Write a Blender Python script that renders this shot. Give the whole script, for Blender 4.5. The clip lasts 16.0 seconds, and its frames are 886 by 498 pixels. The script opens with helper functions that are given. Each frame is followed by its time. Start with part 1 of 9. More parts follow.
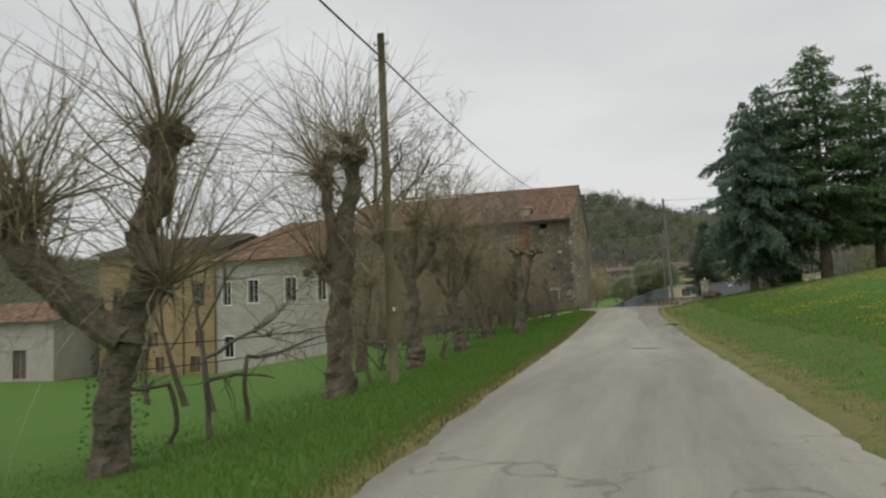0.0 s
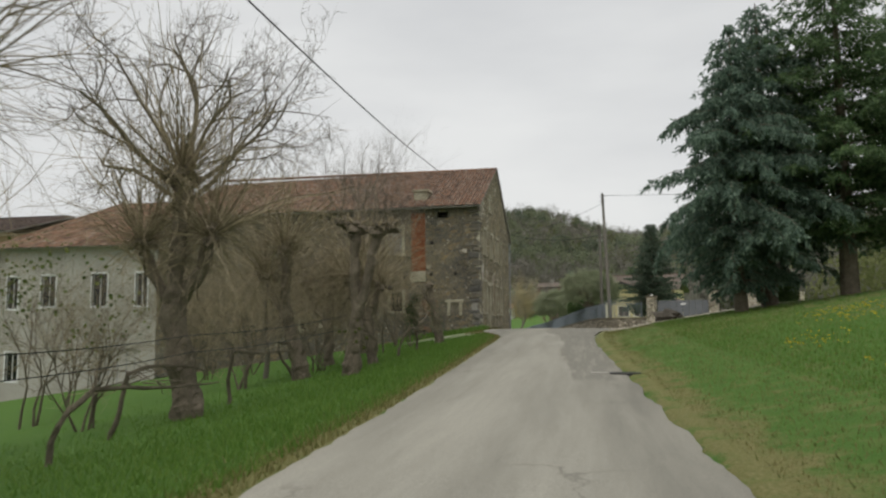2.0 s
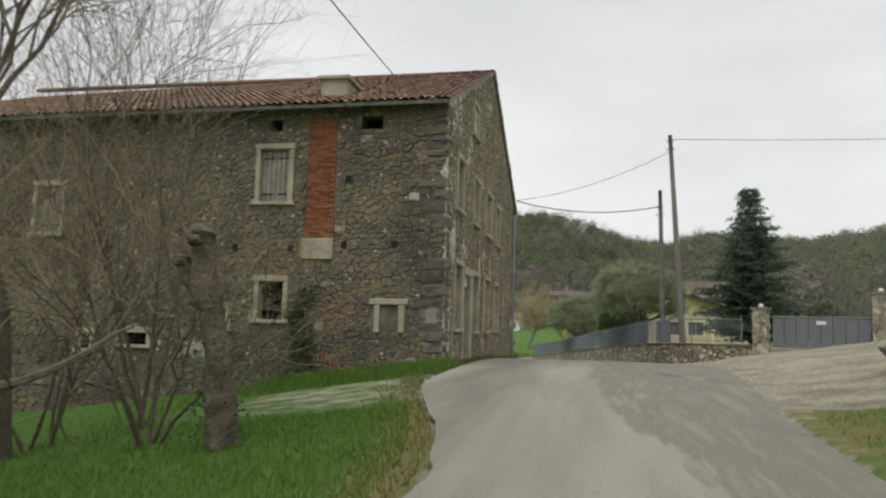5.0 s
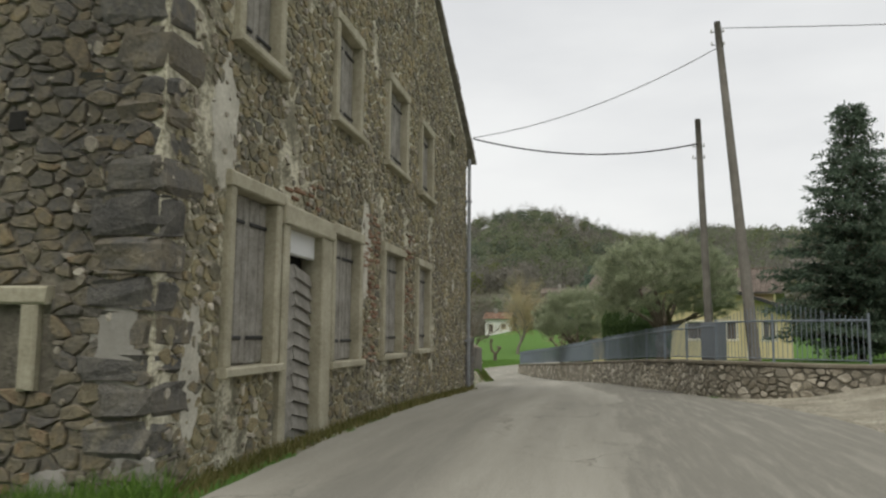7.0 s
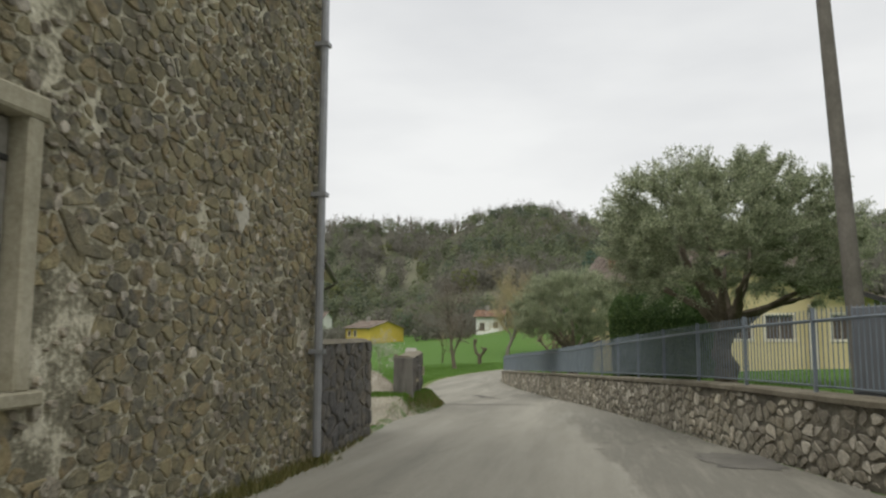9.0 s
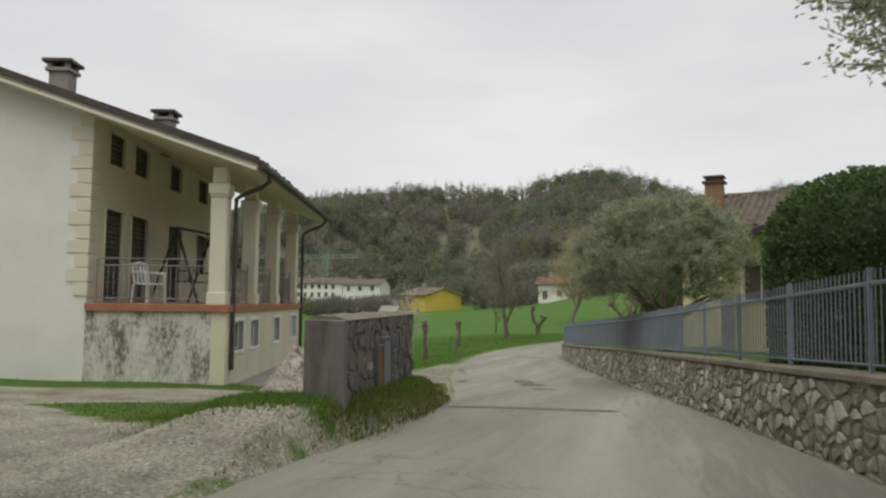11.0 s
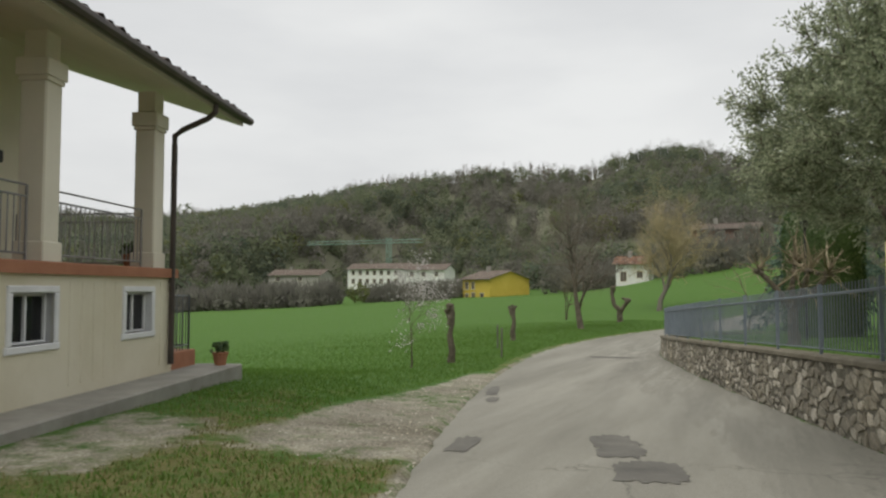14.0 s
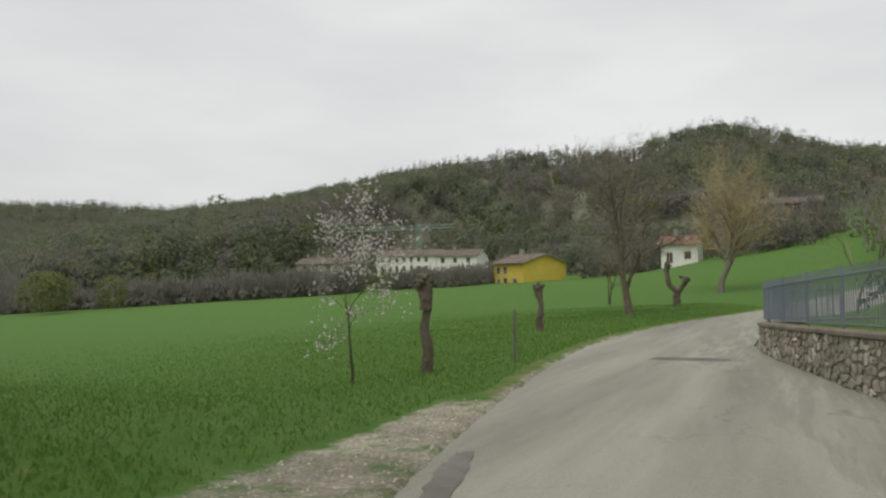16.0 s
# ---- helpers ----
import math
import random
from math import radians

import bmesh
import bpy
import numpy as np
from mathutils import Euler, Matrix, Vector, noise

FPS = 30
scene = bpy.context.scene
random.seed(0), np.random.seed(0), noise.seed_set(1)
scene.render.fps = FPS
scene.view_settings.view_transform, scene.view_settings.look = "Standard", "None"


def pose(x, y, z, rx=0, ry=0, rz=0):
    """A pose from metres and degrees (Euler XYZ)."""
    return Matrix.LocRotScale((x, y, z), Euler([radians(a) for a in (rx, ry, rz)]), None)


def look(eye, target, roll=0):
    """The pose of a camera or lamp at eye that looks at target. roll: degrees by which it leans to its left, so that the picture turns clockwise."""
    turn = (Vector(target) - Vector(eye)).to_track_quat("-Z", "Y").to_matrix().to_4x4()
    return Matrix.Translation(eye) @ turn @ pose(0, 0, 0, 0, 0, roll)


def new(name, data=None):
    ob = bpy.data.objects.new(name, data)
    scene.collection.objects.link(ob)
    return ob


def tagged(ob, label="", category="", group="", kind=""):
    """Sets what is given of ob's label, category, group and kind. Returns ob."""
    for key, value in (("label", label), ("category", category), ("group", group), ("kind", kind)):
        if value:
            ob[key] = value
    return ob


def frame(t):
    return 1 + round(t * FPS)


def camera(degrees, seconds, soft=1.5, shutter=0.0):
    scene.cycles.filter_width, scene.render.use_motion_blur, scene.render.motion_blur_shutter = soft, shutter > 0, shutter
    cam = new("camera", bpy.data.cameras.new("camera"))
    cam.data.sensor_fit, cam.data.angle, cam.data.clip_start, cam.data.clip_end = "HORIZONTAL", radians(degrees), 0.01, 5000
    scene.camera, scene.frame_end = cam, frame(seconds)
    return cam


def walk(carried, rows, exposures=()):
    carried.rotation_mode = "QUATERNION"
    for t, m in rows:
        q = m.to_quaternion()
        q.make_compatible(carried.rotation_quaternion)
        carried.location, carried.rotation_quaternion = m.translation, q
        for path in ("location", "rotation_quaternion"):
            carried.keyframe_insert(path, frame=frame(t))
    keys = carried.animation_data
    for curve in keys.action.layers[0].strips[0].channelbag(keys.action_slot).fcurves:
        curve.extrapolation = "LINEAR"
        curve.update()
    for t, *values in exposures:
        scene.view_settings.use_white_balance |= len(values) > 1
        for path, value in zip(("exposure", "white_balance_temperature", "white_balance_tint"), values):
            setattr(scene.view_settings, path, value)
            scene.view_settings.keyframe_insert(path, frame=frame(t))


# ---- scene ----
cam = camera(61.0, 16.0, soft=2.3, shutter=0.12)
PATH = [
    (0, (1.031, -0.352, 3.317), (0.505, 1.57, 3.489), -2.1),
    (0.5, (0.988, 3.286, 3.382), (0.553, 5.23, 3.561), -1.9),
    (1, (1.001, 7.204, 3.397), (0.624, 9.16, 3.577), -2.0),
    (1.5, (1.064, 10.715, 3.453), (0.706, 12.674, 3.641), -1.6),
    (2, (0.98, 14.637, 3.514), (0.618, 16.593, 3.717), -0.4),
    (2.5, (0.857, 18.171, 3.537), (0.47, 20.123, 3.743), 1.0),
    (3, (0.587, 22.076, 3.578), (0.177, 24.023, 3.783), 1.5),
    (3.5, (0.302, 25.458, 3.637), (-0.118, 27.401, 3.849), 1.9),
    (5.8, (-0.897, 40.448, 4.373), (-1.273, 42.4, 4.594), 1.3),
    (6, (-0.862, 41.672, 4.426), (-1.24, 43.624, 4.641), 1.1),
    (6.5, (-0.811, 44.616, 4.456), (-1.191, 46.567, 4.676), 0.9),
    (7, (-0.935, 47.916, 4.514), (-1.309, 49.868, 4.737), 0.5),
    (7.5, (-1.046, 50.875, 4.561), (-1.41, 52.83, 4.781), 0.1),
    (8, (-1.022, 53.897, 4.568), (-1.392, 55.849, 4.796), -0.1),
    (8.5, (-0.956, 56.625, 4.581), (-1.331, 58.577, 4.808), 0.1),
    (8.7, (-0.921, 57.767, 4.579), (-1.29, 59.72, 4.804), 0.2),
    (10.8, (-1.562, 68.368, 4.187), (-2.062, 70.298, 4.342), 0.2),
    (11, (-1.699, 69.172, 4.177), (-2.24, 71.092, 4.318), 0.7),
    (11.5, (-1.992, 71.058, 4.11), (-2.588, 72.963, 4.243), 1.1),
    (12, (-2.351, 73.066, 4.053), (-2.991, 74.957, 4.184), 1.1),
    (12.5, (-2.668, 74.872, 3.995), (-3.339, 76.751, 4.126), 1.3),
    (13, (-3.058, 76.903, 3.91), (-3.748, 78.776, 4.03), 1.1),
    (13.5, (-3.404, 78.891, 3.854), (-4.11, 80.759, 3.964), 0.3),
    (14, (-3.89, 81.089, 3.745), (-4.613, 82.951, 3.851), -0.0),
    (14.5, (-4.34, 83.108, 3.631), (-5.086, 84.961, 3.735), -0.5),
    (15, (-4.874, 85.296, 3.488), (-5.649, 87.137, 3.584), -0.8),
    (15.5, (-5.436, 87.468, 3.352), (-6.237, 89.297, 3.439), -0.8),
    (16, (-5.981, 89.763, 3.245), (-6.795, 91.589, 3.322), -0.8),
]
EXPOSURES = [(0, -0.16), (2, -0.07), (3.5, 0.0), (5.8, 0.1), (8.7, 0.12), (10.8, -0.04), (12.5, 0.02), (14.5, -0.02), (16, -0.05)]
walk(cam, [(t, look(eye, target, roll)) for t, eye, target, roll in PATH], EXPOSURES)

# ---- light ----
world = bpy.data.worlds.new("sky")
scene.world = world
world.use_nodes = True
wn = world.node_tree
sky = wn.nodes.new("ShaderNodeTexSky")
sky.sky_type, sky.sun_disc = "NISHITA", False
sky.sun_elevation, sky.sun_rotation = radians(50), radians(160)
sky.dust_density, sky.air_density = 6.0, 1.0
wn.nodes["Background"].inputs["Strength"].default_value = 0.12
where = wn.nodes.new("ShaderNodeTexCoord")
squeeze = wn.nodes.new("ShaderNodeMapping")
squeeze.inputs["Scale"].default_value = (1, 1, 3.5)
cloud = wn.nodes.new("ShaderNodeTexNoise")
cloud.inputs["Scale"].default_value, cloud.inputs["Detail"].default_value, cloud.inputs["Roughness"].default_value = 1.6, 5.0, 0.5
layers = wn.nodes.new("ShaderNodeValToRGB")
layers.color_ramp.elements[0].position, layers.color_ramp.elements[0].color = 0.35, (5.6, 5.68, 5.75, 1)
layers.color_ramp.elements[1].position, layers.color_ramp.elements[1].color = 0.68, (7.2, 7.25, 7.15, 1)
wn.links.new(where.outputs["Generated"], squeeze.inputs["Vector"])
wn.links.new(squeeze.outputs["Vector"], cloud.inputs["Vector"])
wn.links.new(cloud.outputs["Fac"], layers.inputs["Fac"])
grey = wn.nodes.new("ShaderNodeMixRGB")
grey.inputs["Fac"].default_value = 0.93
wn.links.new(sky.outputs["Color"], grey.inputs["Color1"])
wn.links.new(layers.outputs["Color"], grey.inputs["Color2"])
wn.links.new(grey.outputs["Color"], wn.nodes["Background"].inputs["Color"])
sun = new("sun", bpy.data.lights.new("sun", "SUN"))
sun.data.energy, sun.data.angle, sun.data.color = 1.65, radians(60), (1.0, 0.965, 0.90)
sun.matrix_world = look((0, 0, 50), (8, 20, 0))

# ---- materials ----
def mat(name, rough=0.85, metal=0.0):
    m = bpy.data.materials.new(name)
    m.use_nodes = True
    b = m.node_tree.nodes["Principled BSDF"]
    b.inputs["Roughness"].default_value, b.inputs["Metallic"].default_value = rough, metal
    b.inputs["Specular IOR Level"].default_value = 0.3
    return m


def node(m, kind, **given):
    n = m.node_tree.nodes.new(kind)
    for key, value in given.items():
        n.inputs[key].default_value = value
    return n


def wire(m, a, out, b, into):
    m.node_tree.links.new(a.outputs[out], b.inputs[into])


def ramp(m, fac, out, stops):
    r = m.node_tree.nodes.new("ShaderNodeValToRGB")
    while len(r.color_ramp.elements) < len(stops):
        r.color_ramp.elements.new(0.5)
    for e, (at, c) in zip(r.color_ramp.elements, stops):
        e.position, e.color = at, (*c, 1)
    wire(m, fac, out, r, "Fac")
    return r


def grained(name, stops, scale=3.0, fine=40.0, fine_mix=0.35, bump=0.3, rough=0.85, stretch=(1, 1, 1), metal=0.0, detail=6.0, dist=0.02):
    """A surface with a broad and a fine variation of colour and a fine relief, in metres."""
    m = mat(name, rough, metal)
    b = m.node_tree.nodes["Principled BSDF"]
    c = node(m, "ShaderNodeTexCoord")
    mp = node(m, "ShaderNodeMapping", Scale=stretch)
    wire(m, c, "Object", mp, "Vector")
    n1 = node(m, "ShaderNodeTexNoise", Scale=scale, Detail=detail, Roughness=0.6)
    n2 = node(m, "ShaderNodeTexNoise", Scale=fine, Detail=4.0, Roughness=0.7)
    wire(m, mp, "Vector", n1, "Vector"), wire(m, mp, "Vector", n2, "Vector")
    mix = m.node_tree.nodes.new("ShaderNodeMix")
    mix.inputs["Factor"].default_value = fine_mix
    wire(m, n1, "Fac", mix, "A"), wire(m, n2, "Fac", mix, "B")
    r = ramp(m, mix, "Result", stops)
    wire(m, r, "Color", b, "Base Color")
    if bump:
        bp = node(m, "ShaderNodeBump", Strength=bump, Distance=dist)
        wire(m, n2, "Fac", bp, "Height"), wire(m, bp, "Normal", b, "Normal")
    return m


def add_random(m, stops, share=1.0, bump=0.4, scale=6.0, fine=45.0, rough=0.9, noise_mix=0.4, stain=0.0, speck=0.7):
    """Pieces that differ from one another: colour by piece, mottled by noise."""
    b = m.node_tree.nodes["Principled BSDF"]
    o, g, add, fr = node(m, "ShaderNodeObjectInfo"), node(m, "ShaderNodeNewGeometry"), node(m, "ShaderNodeMath"), node(m, "ShaderNodeMath")
    add.operation, fr.operation = "ADD", "FRACT"
    wire(m, o, "Random", add, 0), wire(m, g, "Random Per Island", add, 1), wire(m, add, 0, fr, 0)
    c = node(m, "ShaderNodeTexCoord")
    n1, n2 = node(m, "ShaderNodeTexNoise", Scale=scale, Detail=5.0), node(m, "ShaderNodeTexNoise", Scale=fine, Detail=4.0, Roughness=0.7)
    wire(m, c, "Object", n1, "Vector"), wire(m, c, "Object", n2, "Vector")
    mix = m.node_tree.nodes.new("ShaderNodeMix")
    mix.inputs["Factor"].default_value = noise_mix
    wire(m, fr, 0, mix, "A"), wire(m, n1, "Fac", mix, "B")
    r = ramp(m, mix, "Result", stops)
    dk = m.node_tree.nodes.new("ShaderNodeMix")
    dk.data_type, dk.blend_type = "RGBA", "MULTIPLY"
    dk.inputs["Factor"].default_value = speck
    r2 = ramp(m, n2, "Fac", [(0.3, (0.55, 0.55, 0.55)), (0.65, (1.15, 1.12, 1.08))])
    wire(m, r, "Color", dk, 6), wire(m, r2, "Color", dk, 7), wire(m, dk, 2, b, "Base Color")
    if stain:
        n3 = node(m, "ShaderNodeTexNoise", Scale=0.55, Detail=6.0, Roughness=0.65)
        wire(m, c, "Object", n3, "Vector")
        r3 = ramp(m, n3, "Fac", [(0.32, (0.55, 0.53, 0.52)), (0.5, (0.95, 0.93, 0.90)), (0.68, (1.3, 1.22, 1.05))])
        st = m.node_tree.nodes.new("ShaderNodeMix")
        st.data_type, st.blend_type = "RGBA", "MULTIPLY"
        st.inputs["Factor"].default_value = stain
        wire(m, dk, 2, st, 6), wire(m, r3, "Color", st, 7), wire(m, st, 2, b, "Base Color")
    if bump:
        bp = node(m, "ShaderNodeBump", Strength=bump, Distance=0.03)
        wire(m, n2, "Fac", bp, "Height"), wire(m, bp, "Normal", b, "Normal")
    return m


def pieces(name, stops, **given):
    return add_random(mat(name, given.pop("rough", 0.9)), stops, **given)


def ground_material():
    """Grass that turns to dry turf and to gravel where the masks of the ground say so."""
    m = mat("grass and gravel", 0.95)
    b = m.node_tree.nodes["Principled BSDF"]
    c = node(m, "ShaderNodeTexCoord")

    def noise_at(scale, detail=5.0):
        n = node(m, "ShaderNodeTexNoise", Scale=scale, Detail=detail, Roughness=0.65)
        wire(m, c, "Object", n, "Vector")
        return n

    big, mid, fine = noise_at(0.25), noise_at(2.2), noise_at(28.0)

    def blend(a, b_, fac):
        x = m.node_tree.nodes.new("ShaderNodeMix")
        x.data_type = "RGBA"
        wire(m, a, "Color" if "Color" in a.outputs else 2, x, 6), wire(m, b_, "Color" if "Color" in b_.outputs else 2, x, 7)
        wire(m, fac[0], fac[1], x, "Factor")
        return x

    green = ramp(m, mid, "Fac", [(0.3, (0.048, 0.118, 0.016)), (0.5, (0.07, 0.15, 0.021)), (0.72, (0.11, 0.178, 0.034))])
    lush = ramp(m, fine, "Fac", [(0.3, (0.05, 0.12, 0.016)), (0.7, (0.092, 0.185, 0.028))])
    turf = blend(green, lush, (big, "Fac"))
    dry = ramp(m, fine, "Fac", [(0.3, (0.10, 0.12, 0.03)), (0.55, (0.19, 0.18, 0.065)), (0.75, (0.29, 0.25, 0.13))])
    gravel = ramp(m, fine, "Fac", [(0.28, (0.16, 0.148, 0.112)), (0.5, (0.35, 0.33, 0.262)), (0.72, (0.6, 0.57, 0.475))])

    tone = ramp(m, noise_at(0.9, 4.0), "Fac", [(0.35, (0.5, 0.48, 0.44)), (0.5, (0.85, 0.84, 0.82)), (0.65, (1.15, 1.13, 1.1))])
    rough_gravel = m.node_tree.nodes.new("ShaderNodeMix")
    rough_gravel.data_type, rough_gravel.blend_type = "RGBA", "MULTIPLY"
    rough_gravel.inputs["Factor"].default_value = 0.85
    wire(m, gravel, "Color", rough_gravel, 6), wire(m, tone, "Color", rough_gravel, 7)
    gravel = rough_gravel

    def masked(name):
        a = node(m, "ShaderNodeAttribute")
        a.attribute_name = name
        s = node(m, "ShaderNodeMath")
        s.operation = "ADD"
        wire(m, a, "Fac", s, 0), wire(m, mid, "Fac", s, 1)
        s2 = node(m, "ShaderNodeMapRange")
        for key, v in (("From Min", 0.9), ("From Max", 1.12)):
            s2.inputs[key].default_value = v
        wire(m, s, 0, s2, "Value")
        return s2, "Result"

    one = blend(turf, dry, masked("dry"))
    two = blend(one, gravel, masked("dirt"))
    wire(m, two, 2, b, "Base Color")
    bp = node(m, "ShaderNodeBump", Strength=0.9, Distance=0.05)
    wire(m, fine, "Fac", bp, "Height"), wire(m, bp, "Normal", b, "Normal")
    return m


def road_material():
    m = mat("worn asphalt", 0.88)
    b = m.node_tree.nodes["Principled BSDF"]
    c = node(m, "ShaderNodeTexCoord")
    mp = node(m, "ShaderNodeMapping", Scale=(1.6, 0.14, 1))
    wire(m, c, "Object", mp, "Vector")
    big, mid, fine = (node(m, "ShaderNodeTexNoise", Scale=s, Detail=6.0, Roughness=0.65) for s in (0.5, 3.0, 70.0))
    wire(m, mp, "Vector", big, "Vector"), wire(m, mp, "Vector", mid, "Vector"), wire(m, c, "Object", fine, "Vector")
    old = ramp(m, big, "Fac", [(0.3, (0.185, 0.178, 0.150)), (0.5, (0.262, 0.252, 0.212)), (0.7, (0.345, 0.332, 0.282))])
    newer = ramp(m, mid, "Fac", [(0.3, (0.15, 0.143, 0.12)), (0.5, (0.195, 0.187, 0.157)), (0.7, (0.26, 0.25, 0.21))])
    a = node(m, "ShaderNodeAttribute")
    a.attribute_name = "newer"
    s, s2 = node(m, "ShaderNodeMath"), node(m, "ShaderNodeMapRange")
    s.operation = "ADD"
    wire(m, a, "Fac", s, 0), wire(m, mid, "Fac", s, 1)
    for key, v in (("From Min", 0.92), ("From Max", 1.08)):
        s2.inputs[key].default_value = v
    wire(m, s, 0, s2, "Value")
    x = m.node_tree.nodes.new("ShaderNodeMix")
    x.data_type = "RGBA"
    wire(m, old, "Color", x, 6), wire(m, newer, "Color", x, 7), wire(m, s2, "Result", x, "Factor")
    g = ramp(m, fine, "Fac", [(0.3, (0.72, 0.72, 0.72)), (0.7, (1.2, 1.2, 1.2))])
    y = m.node_tree.nodes.new("ShaderNodeMix")
    y.data_type, y.blend_type = "RGBA", "MULTIPLY"
    y.inputs["Factor"].default_value = 1.0
    wire(m, x, 2, y, 6), wire(m, g, "Color", y, 7)
    # cracks and crumbled spots
    warp, v = node(m, "ShaderNodeTexNoise", Scale=1.1, Detail=4.0), node(m, "ShaderNodeTexVoronoi", Scale=0.55)
    wire(m, c, "Object", warp, "Vector")
    off = m.node_tree.nodes.new("ShaderNodeVectorMath")
    off.operation = "MULTIPLY_ADD"
    off.inputs[1].default_value = (1.6, 1.6, 1.6)
    wire(m, warp, "Color", off, 0), wire(m, c, "Object", off, 2), wire(m, off, 0, v, "Vector")
    v.feature = "DISTANCE_TO_EDGE"
    line = ramp(m, v, "Distance", [(0.0, (1, 1, 1)), (0.016, (0, 0, 0))])
    spot = node(m, "ShaderNodeTexNoise", Scale=0.33, Detail=3.0)
    wire(m, c, "Object", spot, "Vector")
    where_ = ramp(m, spot, "Fac", [(0.5, (0, 0, 0)), (0.62, (0.5, 0.5, 0.5))])
    both = m.node_tree.nodes.new("ShaderNodeMath")
    both.operation = "MULTIPLY"
    wire(m, line, "Color", both, 0), wire(m, where_, "Color", both, 1)
    crack = m.node_tree.nodes.new("ShaderNodeMix")
    crack.data_type = "RGBA"
    crack.inputs[7].default_value = (0.07, 0.066, 0.056, 1)
    wire(m, y, 2, crack, 6), wire(m, both, 0, crack, "Factor"), wire(m, crack, 2, b, "Base Color")
    bp = node(m, "ShaderNodeBump", Strength=0.5, Distance=0.01)
    wire(m, fine, "Fac", bp, "Height"), wire(m, bp, "Normal", b, "Normal")
    return m


def streaked(name, base, stain, amount=0.55, low=0.0, high=1.0, rough=0.9):
    """Painted plaster with damp streaks that run down."""
    m = grained(name, base, 0.8, 35.0, 0.25, 0.15, rough)
    b = m.node_tree.nodes["Principled BSDF"]
    c = node(m, "ShaderNodeTexCoord")
    mp = node(m, "ShaderNodeMapping", Scale=(3.5, 3.5, 0.55))
    wire(m, c, "Object", mp, "Vector")
    n = node(m, "ShaderNodeTexNoise", Scale=1.3, Detail=7.0, Roughness=0.7)
    wire(m, mp, "Vector", n, "Vector")
    r = ramp(m, n, "Fac", [(amount, (0, 0, 0)), (amount + 0.3, (0.9, 0.9, 0.9))])
    x = m.node_tree.nodes.new("ShaderNodeMix")
    x.data_type = "RGBA"
    x.inputs[7].default_value = (*stain, 1)
    was = b.inputs["Base Color"].links[0].from_socket
    m.node_tree.links.new(was, x.inputs[6])
    wire(m, r, "Color", x, "Factor"), wire(m, x, 2, b, "Base Color")
    return m


GROUND, ROAD = ground_material(), road_material()
PATCH = grained("tar patch", [(0.3, (0.10, 0.096, 0.086)), (0.55, (0.165, 0.158, 0.138)), (0.72, (0.23, 0.22, 0.188))], 2.2, 60.0, 0.35, 0.5, 0.9)
MORTAR = grained("lime mortar", [(0.41, (0.17, 0.16, 0.115)), (0.49, (0.32, 0.3, 0.22)), (0.56, (0.6, 0.57, 0.44)), (0.7, (0.78, 0.75, 0.62))], 3.0, 24.0, 0.35, 0.7, 0.95, dist=0.04)
DARK_STONE = pieces("weathered basalt rubble", [(0.1, (0.09, 0.09, 0.087)), (0.3, (0.165, 0.158, 0.136)), (0.45, (0.225, 0.203, 0.148)), (0.58, (0.138, 0.136, 0.13)), (0.72, (0.26, 0.222, 0.147)), (0.84, (0.27, 0.19, 0.123)), (0.95, (0.55, 0.51, 0.42))], bump=1.0, fine=26.0, noise_mix=0.5, stain=0.8)
STONE = pieces("dark rubble stone", [(0.1, (0.12, 0.119, 0.102)), (0.3, (0.235, 0.22, 0.155)), (0.44, (0.34, 0.312, 0.2)), (0.54, (0.31, 0.262, 0.165)), (0.64, (0.165, 0.166, 0.142)), (0.8, (0.39, 0.355, 0.235)), (0.94, (0.7, 0.66, 0.51))], bump=1.0, fine=26.0, noise_mix=0.5, stain=0.6)
LIME = grained("pale lime mortar", [(0.3, (0.3, 0.285, 0.235)), (0.5, (0.5, 0.48, 0.405)), (0.7, (0.7, 0.68, 0.59))], 3.2, 22.0, 0.4, 0.6, 0.95)
OLD_MORTAR = grained("dull grey mortar", [(0.36, (0.085, 0.078, 0.062)), (0.5, (0.165, 0.152, 0.12)), (0.6, (0.26, 0.24, 0.19)), (0.68, (0.46, 0.43, 0.35))], 2.6, 22.0, 0.3, 0.7, 0.95, dist=0.04)
QUOIN = pieces("basalt corner block", [(0.15, (0.08, 0.081, 0.08)), (0.4, (0.155, 0.152, 0.138)), (0.6, (0.205, 0.185, 0.14)), (0.75, (0.135, 0.135, 0.128)), (0.93, (0.36, 0.335, 0.26))], bump=1.0, fine=26.0, noise_mix=0.5, stain=0.6)
WALL_BASALT = pieces("dark garden wall basalt", [(0.12, (0.095, 0.098, 0.1)), (0.35, (0.16, 0.16, 0.156)), (0.55, (0.2, 0.185, 0.155)), (0.7, (0.135, 0.138, 0.138)), (0.85, (0.25, 0.23, 0.19)), (0.96, (0.5, 0.47, 0.4))], bump=1.0, fine=26.0, noise_mix=0.5, stain=0.5)
PALE_STONE = pieces("pale wall stone", [(0.12, (0.165, 0.155, 0.13)), (0.35, (0.4, 0.375, 0.31)), (0.52, (0.24, 0.22, 0.175)), (0.78, (0.64, 0.605, 0.52))], bump=0.9, fine=26.0, noise_mix=0.45, stain=0.35)
TRIM = grained("weathered limestone", [(0.3, (0.22, 0.205, 0.143)), (0.5, (0.374, 0.35, 0.259)), (0.7, (0.528, 0.501, 0.391))], 2.0, 25.0, 0.4, 0.4, 0.9)
